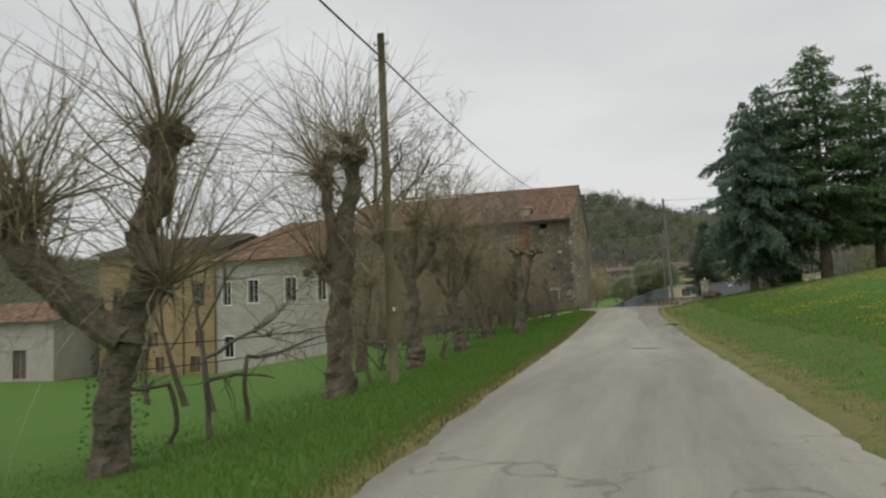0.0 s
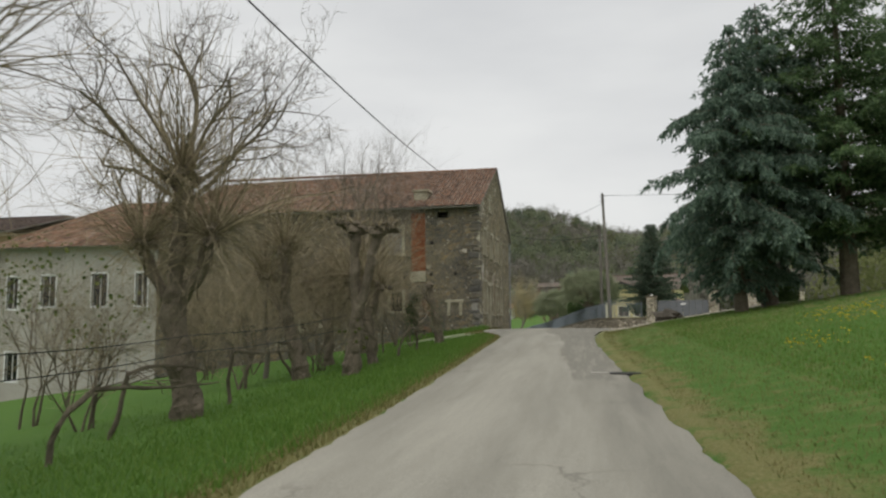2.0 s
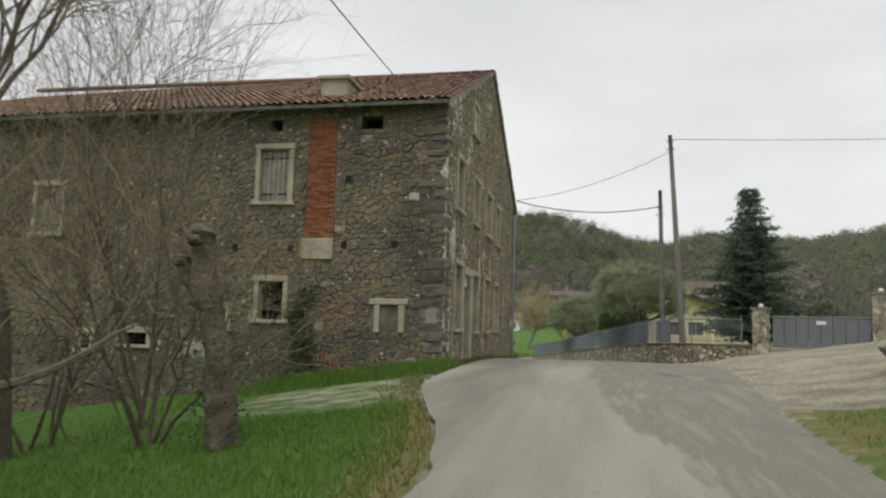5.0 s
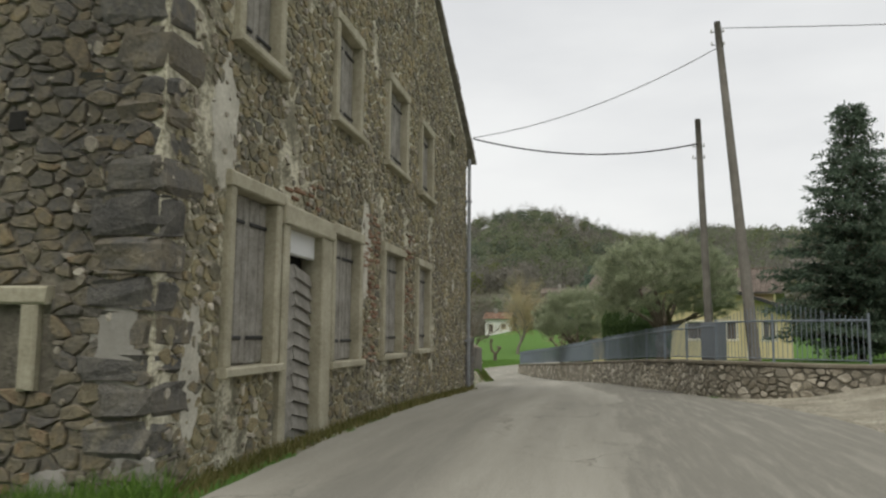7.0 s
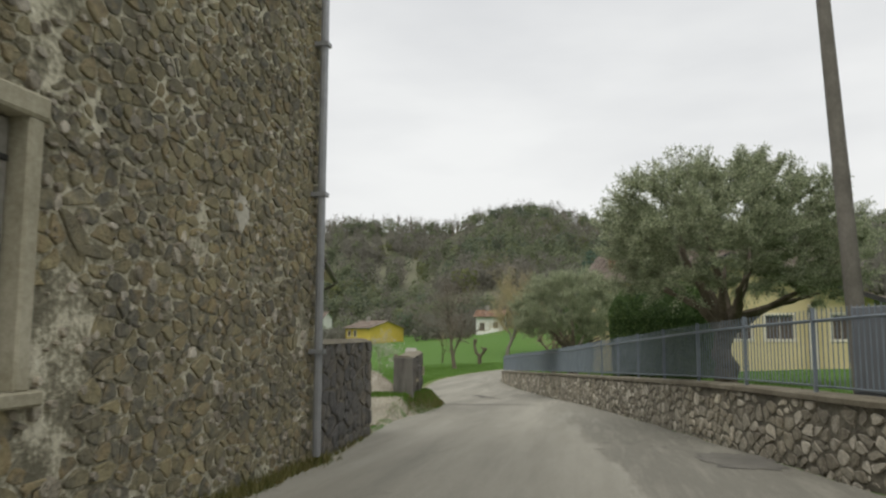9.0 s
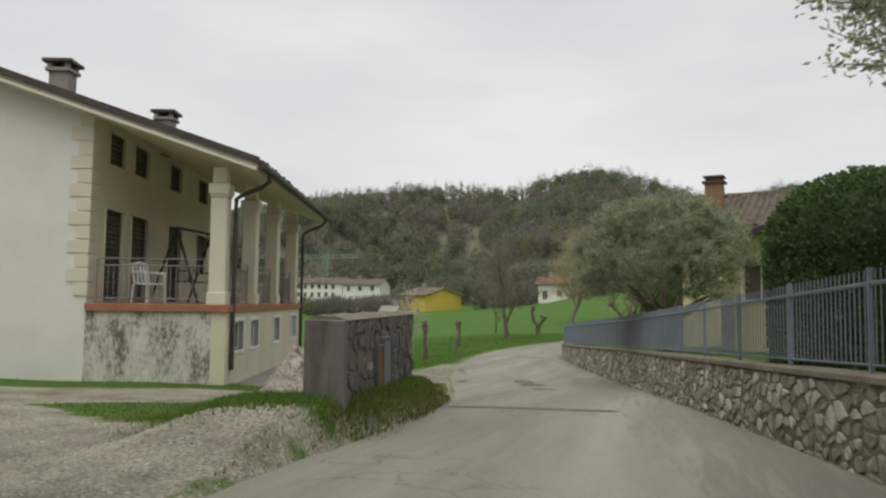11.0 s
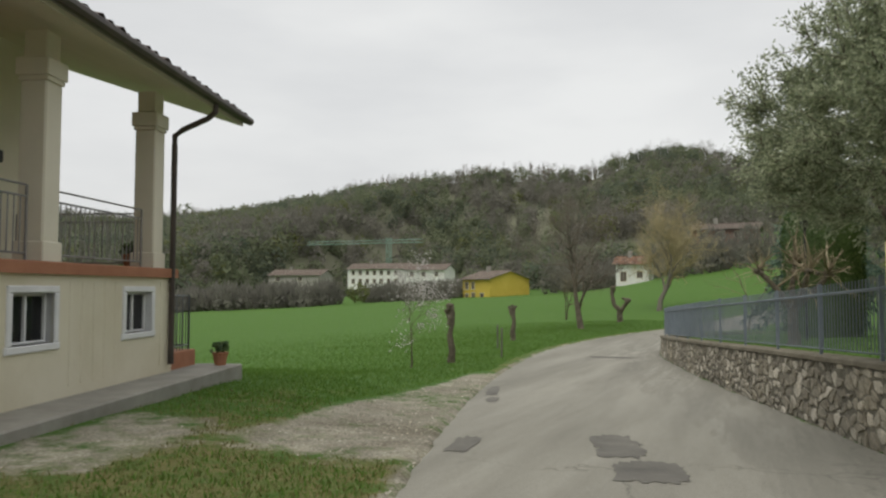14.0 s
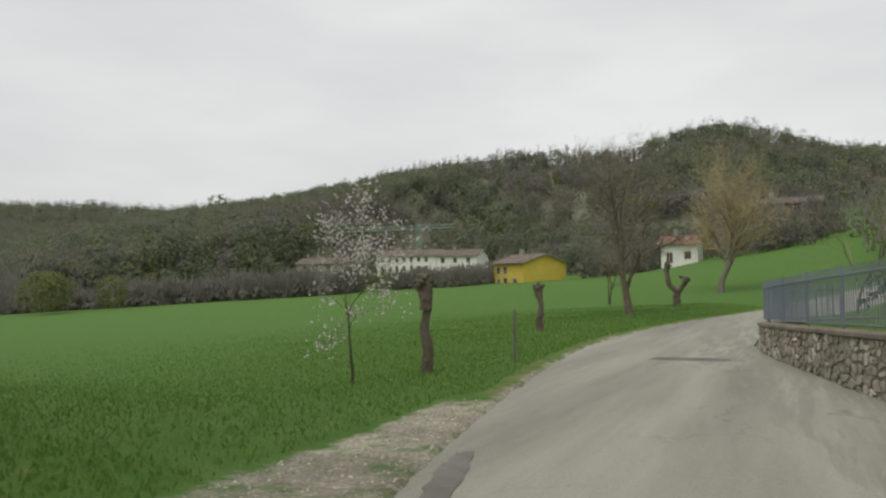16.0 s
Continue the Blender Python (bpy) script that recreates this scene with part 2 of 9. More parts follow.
OLD_WOOD = grained("grey old wood", [(0.3, (0.14, 0.131, 0.111)), (0.5, (0.265, 0.252, 0.222)), (0.72, (0.43, 0.41, 0.365))], 5.0, 30.0, 0.4, 0.5, 0.9, stretch=(0.85, 0.85, 0.85))
BRICK = pieces("orange brick", [(0.2, (0.185, 0.066, 0.0308)), (0.5, (0.264, 0.101, 0.0484)), (0.85, (0.334, 0.158, 0.088))])
OLD_BRICK = pieces("old flat brick", [(0.2, (0.20, 0.115, 0.075)), (0.6, (0.28, 0.18, 0.12)), (0.9, (0.33, 0.25, 0.18))])
TILES = pieces("clay roof tile", [(0.1, (0.085, 0.06, 0.048)), (0.35, (0.185, 0.115, 0.08)), (0.55, (0.26, 0.15, 0.095)), (0.75, (0.27, 0.19, 0.14)), (0.92, (0.34, 0.29, 0.235))], noise_mix=0.32, scale=1.0)
DARK_TILES = pieces("brown roof tile", [(0.2, (0.05, 0.04, 0.035)), (0.8, (0.12, 0.085, 0.07))], noise_mix=0.5, scale=1.0)
PLASTER = streaked("grey-white plaster", [(0.25, (0.3, 0.29, 0.255)), (0.5, (0.385, 0.37, 0.33)), (0.75, (0.45, 0.43, 0.385))], (0.24, 0.22, 0.185), 0.55)
OCHRE = streaked("ochre plaster", [(0.3, (0.255, 0.19, 0.1)), (0.6, (0.345, 0.265, 0.145))], (0.19, 0.15, 0.09), 0.55)
CREAM = grained("cream paint", [(0.25, (0.63, 0.59, 0.47)), (0.6, (0.72, 0.68, 0.56))], 0.8, 35.0, 0.25, 0.1, 0.8)
WHITEWASH = grained("white wall paint", [(0.25, (0.648, 0.648, 0.605)), (0.5, (0.756, 0.756, 0.713)), (0.75, (0.821, 0.821, 0.778))], 0.6, 35.0, 0.25, 0.1, 0.85)
MOULDY = grained("mouldy white wall", [(0.36, (0.09, 0.085, 0.07)), (0.44, (0.25, 0.24, 0.205)), (0.5, (0.52, 0.51, 0.45)), (0.6, (0.68, 0.67, 0.6))], 1.3, 11.0, 0.42, 0.15, 0.9, stretch=(1.6, 1.6, 0.7))
RIBBED = streaked("streaked cream wall", [(0.25, (0.58, 0.53, 0.38)), (0.6, (0.70, 0.66, 0.52))], (0.36, 0.31, 0.2), 0.62)
YELLOW = grained("yellow plaster", [(0.3, (0.58, 0.50, 0.27)), (0.7, (0.66, 0.575, 0.34))], 0.7, 30.0, 0.2, 0.1, 0.9)
BRIGHT_YELLOW = grained("bright yellow plaster", [(0.3, (0.55, 0.42, 0.07)), (0.7, (0.64, 0.5, 0.1))], 0.7, 30.0, 0.2, 0.1, 0.9)
RED_WALL = grained("red brick wall", [(0.3, (0.22, 0.13, 0.10)), (0.7, (0.31, 0.20, 0.155))], 0.7, 30.0, 0.2, 0.1, 0.9)
TERRACOTTA = grained("terracotta", [(0.3, (0.30, 0.13, 0.07)), (0.7, (0.42, 0.2, 0.12))], 3.0, 40.0, 0.3, 0.2, 0.8)
CONCRETE = grained("concrete", [(0.3, (0.22, 0.21, 0.185)), (0.7, (0.36, 0.35, 0.31))], 2.0, 40.0, 0.3, 0.3, 0.9)
DARK_CONCRETE = streaked("dark stained concrete", [(0.3, (0.12, 0.114, 0.102)), (0.7, (0.21, 0.2, 0.18))], (0.055, 0.052, 0.047), 0.46)
CAPSTONE = grained("mossy coping", [(0.3, (0.10, 0.085, 0.06)), (0.55, (0.2, 0.18, 0.135)), (0.75, (0.3, 0.28, 0.22))], 2.0, 30.0, 0.4, 0.4, 0.95)
FENCE = grained("blue-grey fence paint", [(0.3, (0.1375, 0.1688, 0.2)), (0.7, (0.2125, 0.2438, 0.275))], 3.0, 40.0, 0.3, 0.1, 0.5)
GREY_PAINT = grained("grey sheet steel", [(0.3, (0.13, 0.145, 0.16)), (0.7, (0.19, 0.2, 0.215))], 2.0, 40.0, 0.3, 0.05, 0.5)
RAIL_PAINT = grained("pale grey railing paint", [(0.3, (0.2, 0.2, 0.195)), (0.7, (0.3, 0.3, 0.29))], 3.0, 40.0, 0.3, 0.05, 0.5)
GALVANISED = grained("galvanised steel", [(0.3, (0.26, 0.27, 0.28)), (0.7, (0.38, 0.39, 0.40))], 4.0, 40.0, 0.3, 0.05, 0.45, metal=0.5)
COPPER = grained("dark copper gutter", [(0.3, (0.0455, 0.039, 0.0351)), (0.7, (0.0975, 0.078, 0.065))], 3.0, 40.0, 0.3, 0.05, 0.5)
RUST = grained("rusty steel", [(0.3, (0.14, 0.06, 0.03)), (0.7, (0.26, 0.12, 0.06))], 4.0, 40.0, 0.4, 0.2, 0.85)
DARK_IRON = grained("dark iron", [(0.3, (0.02, 0.02, 0.02)), (0.7, (0.05, 0.05, 0.048))], 4.0, 40.0, 0.3, 0.05, 0.6)
POLE_WOOD = grained("grey pole wood", [(0.3, (0.10, 0.094, 0.078)), (0.7, (0.21, 0.198, 0.17))], 4.0, 30.0, 0.4, 0.4, 0.9, stretch=(0.85, 0.85, 0.6))
MOSSY_POLE = grained("mossy pole wood", [(0.3, (0.1125, 0.105, 0.06)), (0.7, (0.225, 0.2025, 0.1275))], 4.0, 30.0, 0.4, 0.4, 0.9, stretch=(0.85, 0.85, 0.6))
DARK_GLASS = mat("window glass", 0.08)
DARK_GLASS.node_tree.nodes["Principled BSDF"].inputs["Base Color"].default_value = (0.012, 0.013, 0.014, 1)
# near-black base colour that paints the shade inside openings
HOLE_SHADE = grained("painted opening shade", [(0.3, (0.012, 0.012, 0.0105)), (0.7, (0.03, 0.0285, 0.0255))], 2.0, 20.0, 0.3, 0.0, 0.95)
WHITE_PAINT = grained("white paint", [(0.3, (0.66, 0.67, 0.67)), (0.7, (0.78, 0.79, 0.79))], 3.0, 40.0, 0.2, 0.05, 0.5)
SHUTTER = grained("brown shutter", [(0.3, (0.075, 0.06, 0.05)), (0.7, (0.15, 0.122, 0.102))], 4.0, 40.0, 0.3, 0.1, 0.6)
BARK = grained("grey-brown bark", [(0.3, (0.08, 0.068, 0.05)), (0.5, (0.145, 0.122, 0.09)), (0.72, (0.25, 0.215, 0.16))], 4.0, 22.0, 0.45, 1.0, 0.95, stretch=(0.85, 0.85, 0.85), dist=0.06)
PALE_BARK = grained("pale bark", [(0.3, (0.10, 0.09, 0.07)), (0.7, (0.2, 0.185, 0.15))], 4.0, 22.0, 0.4, 0.7, 0.95, stretch=(3, 3, 0.6))
SHOOTS = pieces("brown shoots", [(0.2, (0.16, 0.132, 0.085)), (0.5, (0.255, 0.215, 0.14)), (0.8, (0.37, 0.315, 0.215))], bump=0, noise_mix=0.2)
PALE_TWIGS = pieces("pale twigs", [(0.2, (0.284, 0.237, 0.132)), (0.8, (0.511, 0.444, 0.265))], bump=0, noise_mix=0.2)
GREY_TWIGS = pieces("grey twigs", [(0.2, (0.12, 0.104, 0.085)), (0.8, (0.25, 0.22, 0.18))], bump=0, noise_mix=0.2)


def leaves(name, stops, rough=0.6, glow=0.4):
    m = pieces(name, stops, bump=0, noise_mix=0.3, scale=1.5, fine=9.0, rough=rough)
    return thin(m, glow)


def thin(m, share):
    """Lets part of the light through, as leaves do."""
    b = m.node_tree.nodes["Principled BSDF"]
    t = m.node_tree.nodes.new("ShaderNodeBsdfTranslucent")
    m.node_tree.links.new(b.inputs["Base Color"].links[0].from_socket, t.inputs["Color"])
    x = node(m, "ShaderNodeMixShader", Fac=share)
    out = m.node_tree.nodes["Material Output"]
    wire(m, b, "BSDF", x, 1), wire(m, t, "BSDF", x, 2), wire(m, x, "Shader", out, "Surface")
    return m


OLIVE_LEAF = leaves("olive leaves", [(0.15, (0.21, 0.255, 0.155)), (0.5, (0.36, 0.41, 0.265)), (0.85, (0.58, 0.62, 0.44))], 0.6, 0.5)
CEDAR_LEAF = leaves("cedar needles", [(0.15, (0.075, 0.125, 0.098)), (0.5, (0.135, 0.21, 0.155)), (0.85, (0.24, 0.325, 0.25))], 0.6, 0.5)
SPRUCE_LEAF = leaves("spruce needles", [(0.15, (0.055, 0.1, 0.048)), (0.5, (0.1, 0.172, 0.075)), (0.85, (0.185, 0.27, 0.12))], 0.6, 0.5)
FIR_LEAF = leaves("fir needles", [(0.15, (0.06, 0.095, 0.068)), (0.5, (0.11, 0.16, 0.11)), (0.85, (0.19, 0.25, 0.18))], 0.6, 0.5)
HEDGE_LEAF = leaves("hedge leaves", [(0.15, (0.05, 0.09, 0.034)), (0.5, (0.09, 0.15, 0.052)), (0.85, (0.16, 0.23, 0.085))])
SPRING_LEAF = leaves("spring leaves", [(0.15, (0.055, 0.085, 0.018)), (0.5, (0.10, 0.14, 0.03)), (0.85, (0.19, 0.22, 0.06))])
IVY_LEAF = leaves("ivy leaves", [(0.15, (0.045, 0.085, 0.035)), (0.8, (0.12, 0.175, 0.065))])
BLADES = leaves("grass blades", [(0.1, (0.085, 0.185, 0.028)), (0.5, (0.125, 0.24, 0.04)), (0.9, (0.2, 0.3, 0.07))], 0.7, 0.5)
STRAW = leaves("dry grass blades", [(0.1, (0.09, 0.1125, 0.0264)), (0.5, (0.18, 0.175, 0.0605)), (0.9, (0.3, 0.2625, 0.121))], 0.8)
FLOWER = leaves("yellow flowers", [(0.1, (0.45, 0.36, 0.02)), (0.9, (0.65, 0.52, 0.04))], 0.7)
BLOSSOM = leaves("white blossom", [(0.1, (0.48, 0.45, 0.44)), (0.9, (0.72, 0.69, 0.68))], 0.7)
MOSS = grained("moss", [(0.3, (0.04, 0.055, 0.012)), (0.7, (0.10, 0.11, 0.025))], 4.0, 30.0, 0.4, 0.6, 0.95)


def far_leaves(name, stops):
    """Woods seen from afar: colour by tree rather than by leaf."""
    return thin(pieces(name, stops, bump=0, noise_mix=0.85, scale=0.2, fine=0.5, rough=1.0, speck=0.45), 0.5)


# base colours lightened, mostly towards grey, to paint in the haze of distance
WOOD_BARE = far_leaves("bare woods", [(0.25, (0.175, 0.172, 0.145)), (0.5, (0.225, 0.22, 0.185)), (0.75, (0.29, 0.28, 0.24))])
WOOD_GREEN = far_leaves("green woods", [(0.25, (0.15, 0.18, 0.11)), (0.5, (0.19, 0.22, 0.135)), (0.75, (0.24, 0.268, 0.165))])
WOOD_DARK = far_leaves("dark woods", [(0.25, (0.12, 0.148, 0.108)), (0.75, (0.17, 0.2, 0.14))])
WOOD_FRESH = far_leaves("fresh woods", [(0.25, (0.13, 0.155, 0.055)), (0.75, (0.21, 0.225, 0.10))])
WOOD_PALE = far_leaves("blossoming woods", [(0.25, (0.21, 0.195, 0.17)), (0.75, (0.32, 0.30, 0.27))])
HILL_FLOOR = grained("wood floor", [(0.3, (0.125, 0.123, 0.09)), (0.5, (0.15, 0.152, 0.105)), (0.7, (0.165, 0.185, 0.105))], 0.03, 0.3, 0.4, 0.0, 1.0)
ROCK = grained("dark boulder", [(0.3, (0.048, 0.0432, 0.0352)), (0.7, (0.136, 0.12, 0.096))], 3.0, 22.0, 0.4, 0.8, 0.95, dist=0.05)
ROOF_BROWN = pieces("brown-grey roof tile", [(0.2, (0.15, 0.122, 0.10)), (0.8, (0.24, 0.20, 0.168))], noise_mix=0.5, scale=1.0)
# ---- the lie of the land ----
PROFILE_Y = [-60, 0, 10, 18, 25, 33, 40, 48, 57, 62, 68, 74, 82, 89, 96, 112, 129, 144, 204]
PROFILE_Z = [1.2, 2.1, 2.25, 2.32, 2.42, 2.78, 3.12, 3.28, 3.33, 3.25, 3.03, 2.82, 2.46, 2.05, 1.76, 1.38, 1.38, 2.08, 4.4]
LEFT_Y = [-60, 0, 7, 15, 25, 35, 42, 46, 50, 55, 63, 68, 71, 73, 75, 77, 80, 83, 89, 96, 102, 108, 112, 117, 122, 129, 204]
LEFT_X = [1.2, -0.75, -1.0, -1.27, -1.6, -1.69, -1.75, -3.3, -3.6, -3.8, -3.85, -3.9, -4.2, -4.75, -4.9, -4.66, -4.72, -5.25, -7.1, -8.75, -9.75, -10.45, -10.62, -10.08, -9.14, -7.18, 20]
RIGHT_Y = [-60, 0, 8, 17, 27, 33, 39, 45, 52, 60, 64, 66.3, 68, 70, 73, 76, 81.5, 86, 91, 96, 100.5, 108, 112, 118, 124, 204]
RIGHT_X = [4.7, 2.75, 2.45, 2.2, 1.85, 1.5, 1.25, 1.5, 2.4, 2.9, 2.5, 1.93, 1.6, 1.27, 0.68, 0.15, -0.86, -1.63, -2.59, -3.75, -4.9, -6.45, -6.72, -6.07, -4.92, 24]


def smooth_table(ys, vs):
    grid = np.arange(-60, 200.1, 0.5)
    v = np.interp(grid, ys, vs)
    k = np.ones(9) / 9
    for _ in range(2):
        v = np.convolve(np.pad(v, 4, mode="edge"), k, "valid")
    return grid, v


PROFILE, LEFT, RIGHT = smooth_table(PROFILE_Y, PROFILE_Z), smooth_table(LEFT_Y, LEFT_X), smooth_table(RIGHT_Y, RIGHT_X)


def road_z(y):
    return float(np.interp(y, *PROFILE))


def road_l(y):
    return float(np.interp(y, *LEFT))


def road_r(y):
    return float(np.interp(y, *RIGHT))


def ease(v, a, b):
    s = min(1.0, max(0.0, (v - a) / (b - a)))
    return s * s * (3 - 2 * s)


def wall_top(y):
    return float(np.interp(y, [62, 66, 70, 73, 86, 99, 112, 124], [3.9, 3.88, 3.78, 3.68, 3.08, 2.48, 1.88, 1.98]))


def land(x, y):
    """The height of the ground at a place."""
    z, l, r = road_z(y), road_l(y), road_r(y)
    if x > r:
        d = x - r
        field = z + 0.16 * min(d, 40) * ease(d, -1, 2)
        drive = z + 0.16 * min(d, 7) * ease(d, -1, 2.5)
        yard = wall_top(y) - 0.06 + 0.04 * min(d, 30)
        a, b = ease(y, 40, 47), ease(y, 64.2, 66.0)
        if d < 0.4 or x < 0.4 + float(np.interp(y, [63, 64.5, 65.3, 66.4, 67.6], [6.5, 4.6, 3.0, 2.2, r])):
            yard = drive
        beyond = ease(y, 112, 129)
        yard = yard * (1 - beyond) + (z + 0.06 * min(d, 60)) * beyond
        low = field * (1 - a) + drive * a
        return low * (1 - b) + yard * b + 0.03 * noise.noise((x * 0.5, y * 0.5, 0))
    if x < l:
        d = l - x
        slope = max(-0.9, z - 0.14 * d) if z - 0.14 * d < 2 else z - 0.14 * d
        house = z + 0.06 * ease(d, 2, 8)
        meadow = max(-3.0, 1.53 + 0.04 * (x + 11.8) + 0.028 * max(0, min(y, 264) - 129))
        meadow += 0.085 * max(0, min(y, 304) - 144) * ease(x, -32, 8)
        meadow = z * (1 - ease(d, 0, 4)) + meadow * ease(d, 0, 4)
        a, b = ease(y, 69.5, 75), ease(y, 90, 101)
        low = slope * (1 - a) + house * a
        w = ease(d, 1.0, 3.2) * ease(y, 83, 86) * (1 - ease(y, 90.5, 102)) * (1 - ease(d, 14, 18))
        w *= 0.6
        base = (low * (1 - b) + meadow * b) * (1 - w) + 2.305 * w
        base += 0.3 * math.exp(-((x + 6.1) / 1.2) ** 2 - ((y - 76.75) / 0.55) ** 2) * ease(d, 0.0, 0.5)
        gap = max(0.35, l + 4.941 + 0.1707 * (y - 76.782))
        bank = 3.12 - 0.056 * (min(max(y, 76.6), 82.2) - 76.782)
        k = ease(d, 0.0, gap * 0.75) * (1 - ease(d, gap + 0.6, gap + 2.0)) * ease(y, 73.8, 75.7) * (1 - ease(y, 82.0, 83.2))
        base += max(0.0, bank - base) * k
        return base + 0.04 * noise.noise((x * 0.4, y * 0.4, 3)) * ease(d, 0, 2)
    return z - 0.06


class Mesh:
    """Collects points and faces for one mesh object."""

    def __init__(self):
        self.v, self.f = [], []

    def add(self, verts, faces):
        n = len(self.v)
        self.v += verts
        self.f += [tuple(i + n for i in face) for face in faces]

    def box(self, x0, x1, y0, y1, z0, z1, m=None, bevel=0.0):
        """A box, its upright edges cut back where a bevel is given."""
        if bevel:
            b = bevel
            ring = [(x0 + b, y0), (x1 - b, y0), (x1, y0 + b), (x1, y1 - b), (x1 - b, y1), (x0 + b, y1), (x0, y1 - b), (x0, y0 + b)]
            verts = [(x, y, z0) for x, y in ring] + [(x, y, z1 - b) for x, y in ring]
            cx, cy, sx, sy = (x0 + x1) / 2, (y0 + y1) / 2, max(x1 - x0 - 2 * b, 1e-3) / (x1 - x0), max(y1 - y0 - 2 * b, 1e-3) / (y1 - y0)
            verts += [(cx + (x - cx) * sx, cy + (y - cy) * sy, z1) for x, y in ring]
            faces = [tuple(reversed(range(8))), tuple(range(16, 24))]
            faces += [(k + i, k + (i + 1) % 8, k + 8 + (i + 1) % 8, k + 8 + i) for k in (0, 8) for i in range(8)]
        else:
            verts = [(x, y, z) for z in (z0, z1) for x, y in ((x0, y0), (x1, y0), (x1, y1), (x0, y1))]
            faces = [(3, 2, 1, 0), (4, 5, 6, 7), (0, 1, 5, 4), (1, 2, 6, 5), (2, 3, 7, 6), (3, 0, 4, 7)]
        if m is not None:
            verts = [tuple(m @ Vector(p)) for p in verts]
        self.add(verts, faces)
        return self

    def tube(self, pts, radii, sides=6, cap=True):
        """A round, tapering tube along points."""
        pts = [Vector(p) for p in pts]
        if isinstance(radii, (int, float)):
            radii = [radii] * len(pts)
        verts, up = [], Vector((0.31, 0.17, 0.93))
        for i, p in enumerate(pts):
            d = (pts[min(i + 1, len(pts) - 1)] - pts[max(i - 1, 0)]).normalized()
            a = d.cross(up)
            a = a.normalized() if a.length > 1e-3 else d.orthogonal().normalized()
            b = d.cross(a)
            for k in range(sides):
                t = 2 * math.pi * k / sides
                verts.append(tuple(p + (a * math.cos(t) + b * math.sin(t)) * radii[i]))
        faces = [(i * sides + k, i * sides + (k + 1) % sides, (i + 1) * sides + (k + 1) % sides, (i + 1) * sides + k) for i in range(len(pts) - 1) for k in range(sides)]
        if cap and sides > 3:
            faces += [tuple(range(sides)), tuple(reversed(range((len(pts) - 1) * sides, len(pts) * sides)))]
        self.add(verts, faces)
        return self

    def ob(self, name, material, parent=None, label="", smooth=False, m=None):
        me = bpy.data.meshes.new(name)
        me.from_pydata(self.v, [], self.f)
        me.materials.append(material)
        if smooth:
            me.shade_smooth()
        o = new(name, me)
        o.parent = parent
        if m is not None:
            o.matrix_local = m
        return tagged(o, label)


def thing(name, label, category, m=None, group="", kind=""):
    o = new(name)
    o.empty_display_size = 0.2
    if m is not None:
        o.matrix_world = m
    return tagged(o, label, category, group, kind)


def sheet(name, rows, material, masks=None):
    """A surface from rows of points, with masks of the plan as attributes."""
    n = len(rows[0])
    verts = [p for row in rows for p in row]
    faces = [(i * n + j, i * n + j + 1, (i + 1) * n + j + 1, (i + 1) * n + j) for i in range(len(rows) - 1) for j in range(n - 1)]
    me = bpy.data.meshes.new(name)
    me.from_pydata(verts, [], faces)
    me.materials.append(material)
    me.shade_smooth()
    for key, fn in (masks or {}).items():
        at = me.attributes.new(key, "FLOAT", "POINT")
        at.data.foreach_set("value", np.array([fn(*p[:2]) for p in verts], dtype=np.float32))
    return new(name, me)


def spread(near, step, far, grow):
    out, v = [], near
    while v < far:
        out.append(v)
        step *= grow
        v += step
    return out + [far]


def dirt_mask(x, y):
    """Where the ground is bare gravel: the two ways to the villa and the drive of the gate."""
    if y < 40 or y > 134:
        return 0.0
    l, r = road_l(y), road_r(y)
    if x < l:
        d = l - x
        edge = 0.62 * (1 - ease(d, 0.0, 0.5)) if y > 55 else 0.0
        way = 0.85 * ease(y, 72.3, 73.5) * (1 - ease(y - 76.2 - 0.5 * max(0.0, -6.65 - x), -0.3, 0.35)) * ease(d, 0.0, 0.4)
        low = 79.2 + min(0.0, x + 8.7)
        high = min(82.0, 81.4 + 0.64 * (x + 10.4))
        track = 0.85 * ease(y, low - 0.3, low + 0.5) * (1 - ease(y, high - 0.4, high + 0.3)) * ease(d, 1.2, 2.0) * (1 - ease(d, 12, 15))
        across = 0.75 * (1 - ease(abs(y - 83.2 - 0.25 * d), 0.4, 1.1)) * (1 - ease(d, 2.6, 4.0))
        way, track = max(way, across), track
        apron = (0.62 + 0.22 * noise.noise((x * 0.7 + y * 0.25, y * 0.5, 2))) * ease(y, 86.0, 88.0) * (1 - ease(y, 98.0, 100.5)) * (1 - ease(d - 0.16 * max(0, 98 - y), 0.5, 1.1)) + 0.6 * ease(y, 84.5, 86) * (1 - ease(y, 88, 89.5)) * (1 - ease(abs(d - 3.4), 0.5, 1.2))
        side_track = 0.5 * ease(y, 43.6, 45.4) * (1 - ease(y - 50.3 + 0.55 * d, -0.6, 0.6)) * (1 - ease(d, 2.5, 6))
        return max(edge, way, track, side_track, min(apron, 0.9))
    if x > r:
        d = x - r
        return max(0.85 * ease(y + 0.25 * d, 44.5, 46.5) * (1 - ease(y + 0.1 * d, 65.8, 67.0)) * (1 - ease(d, 9, 11)), 0.4 * (1 - ease(d, 0.2, 0.5)))
    return 0.6


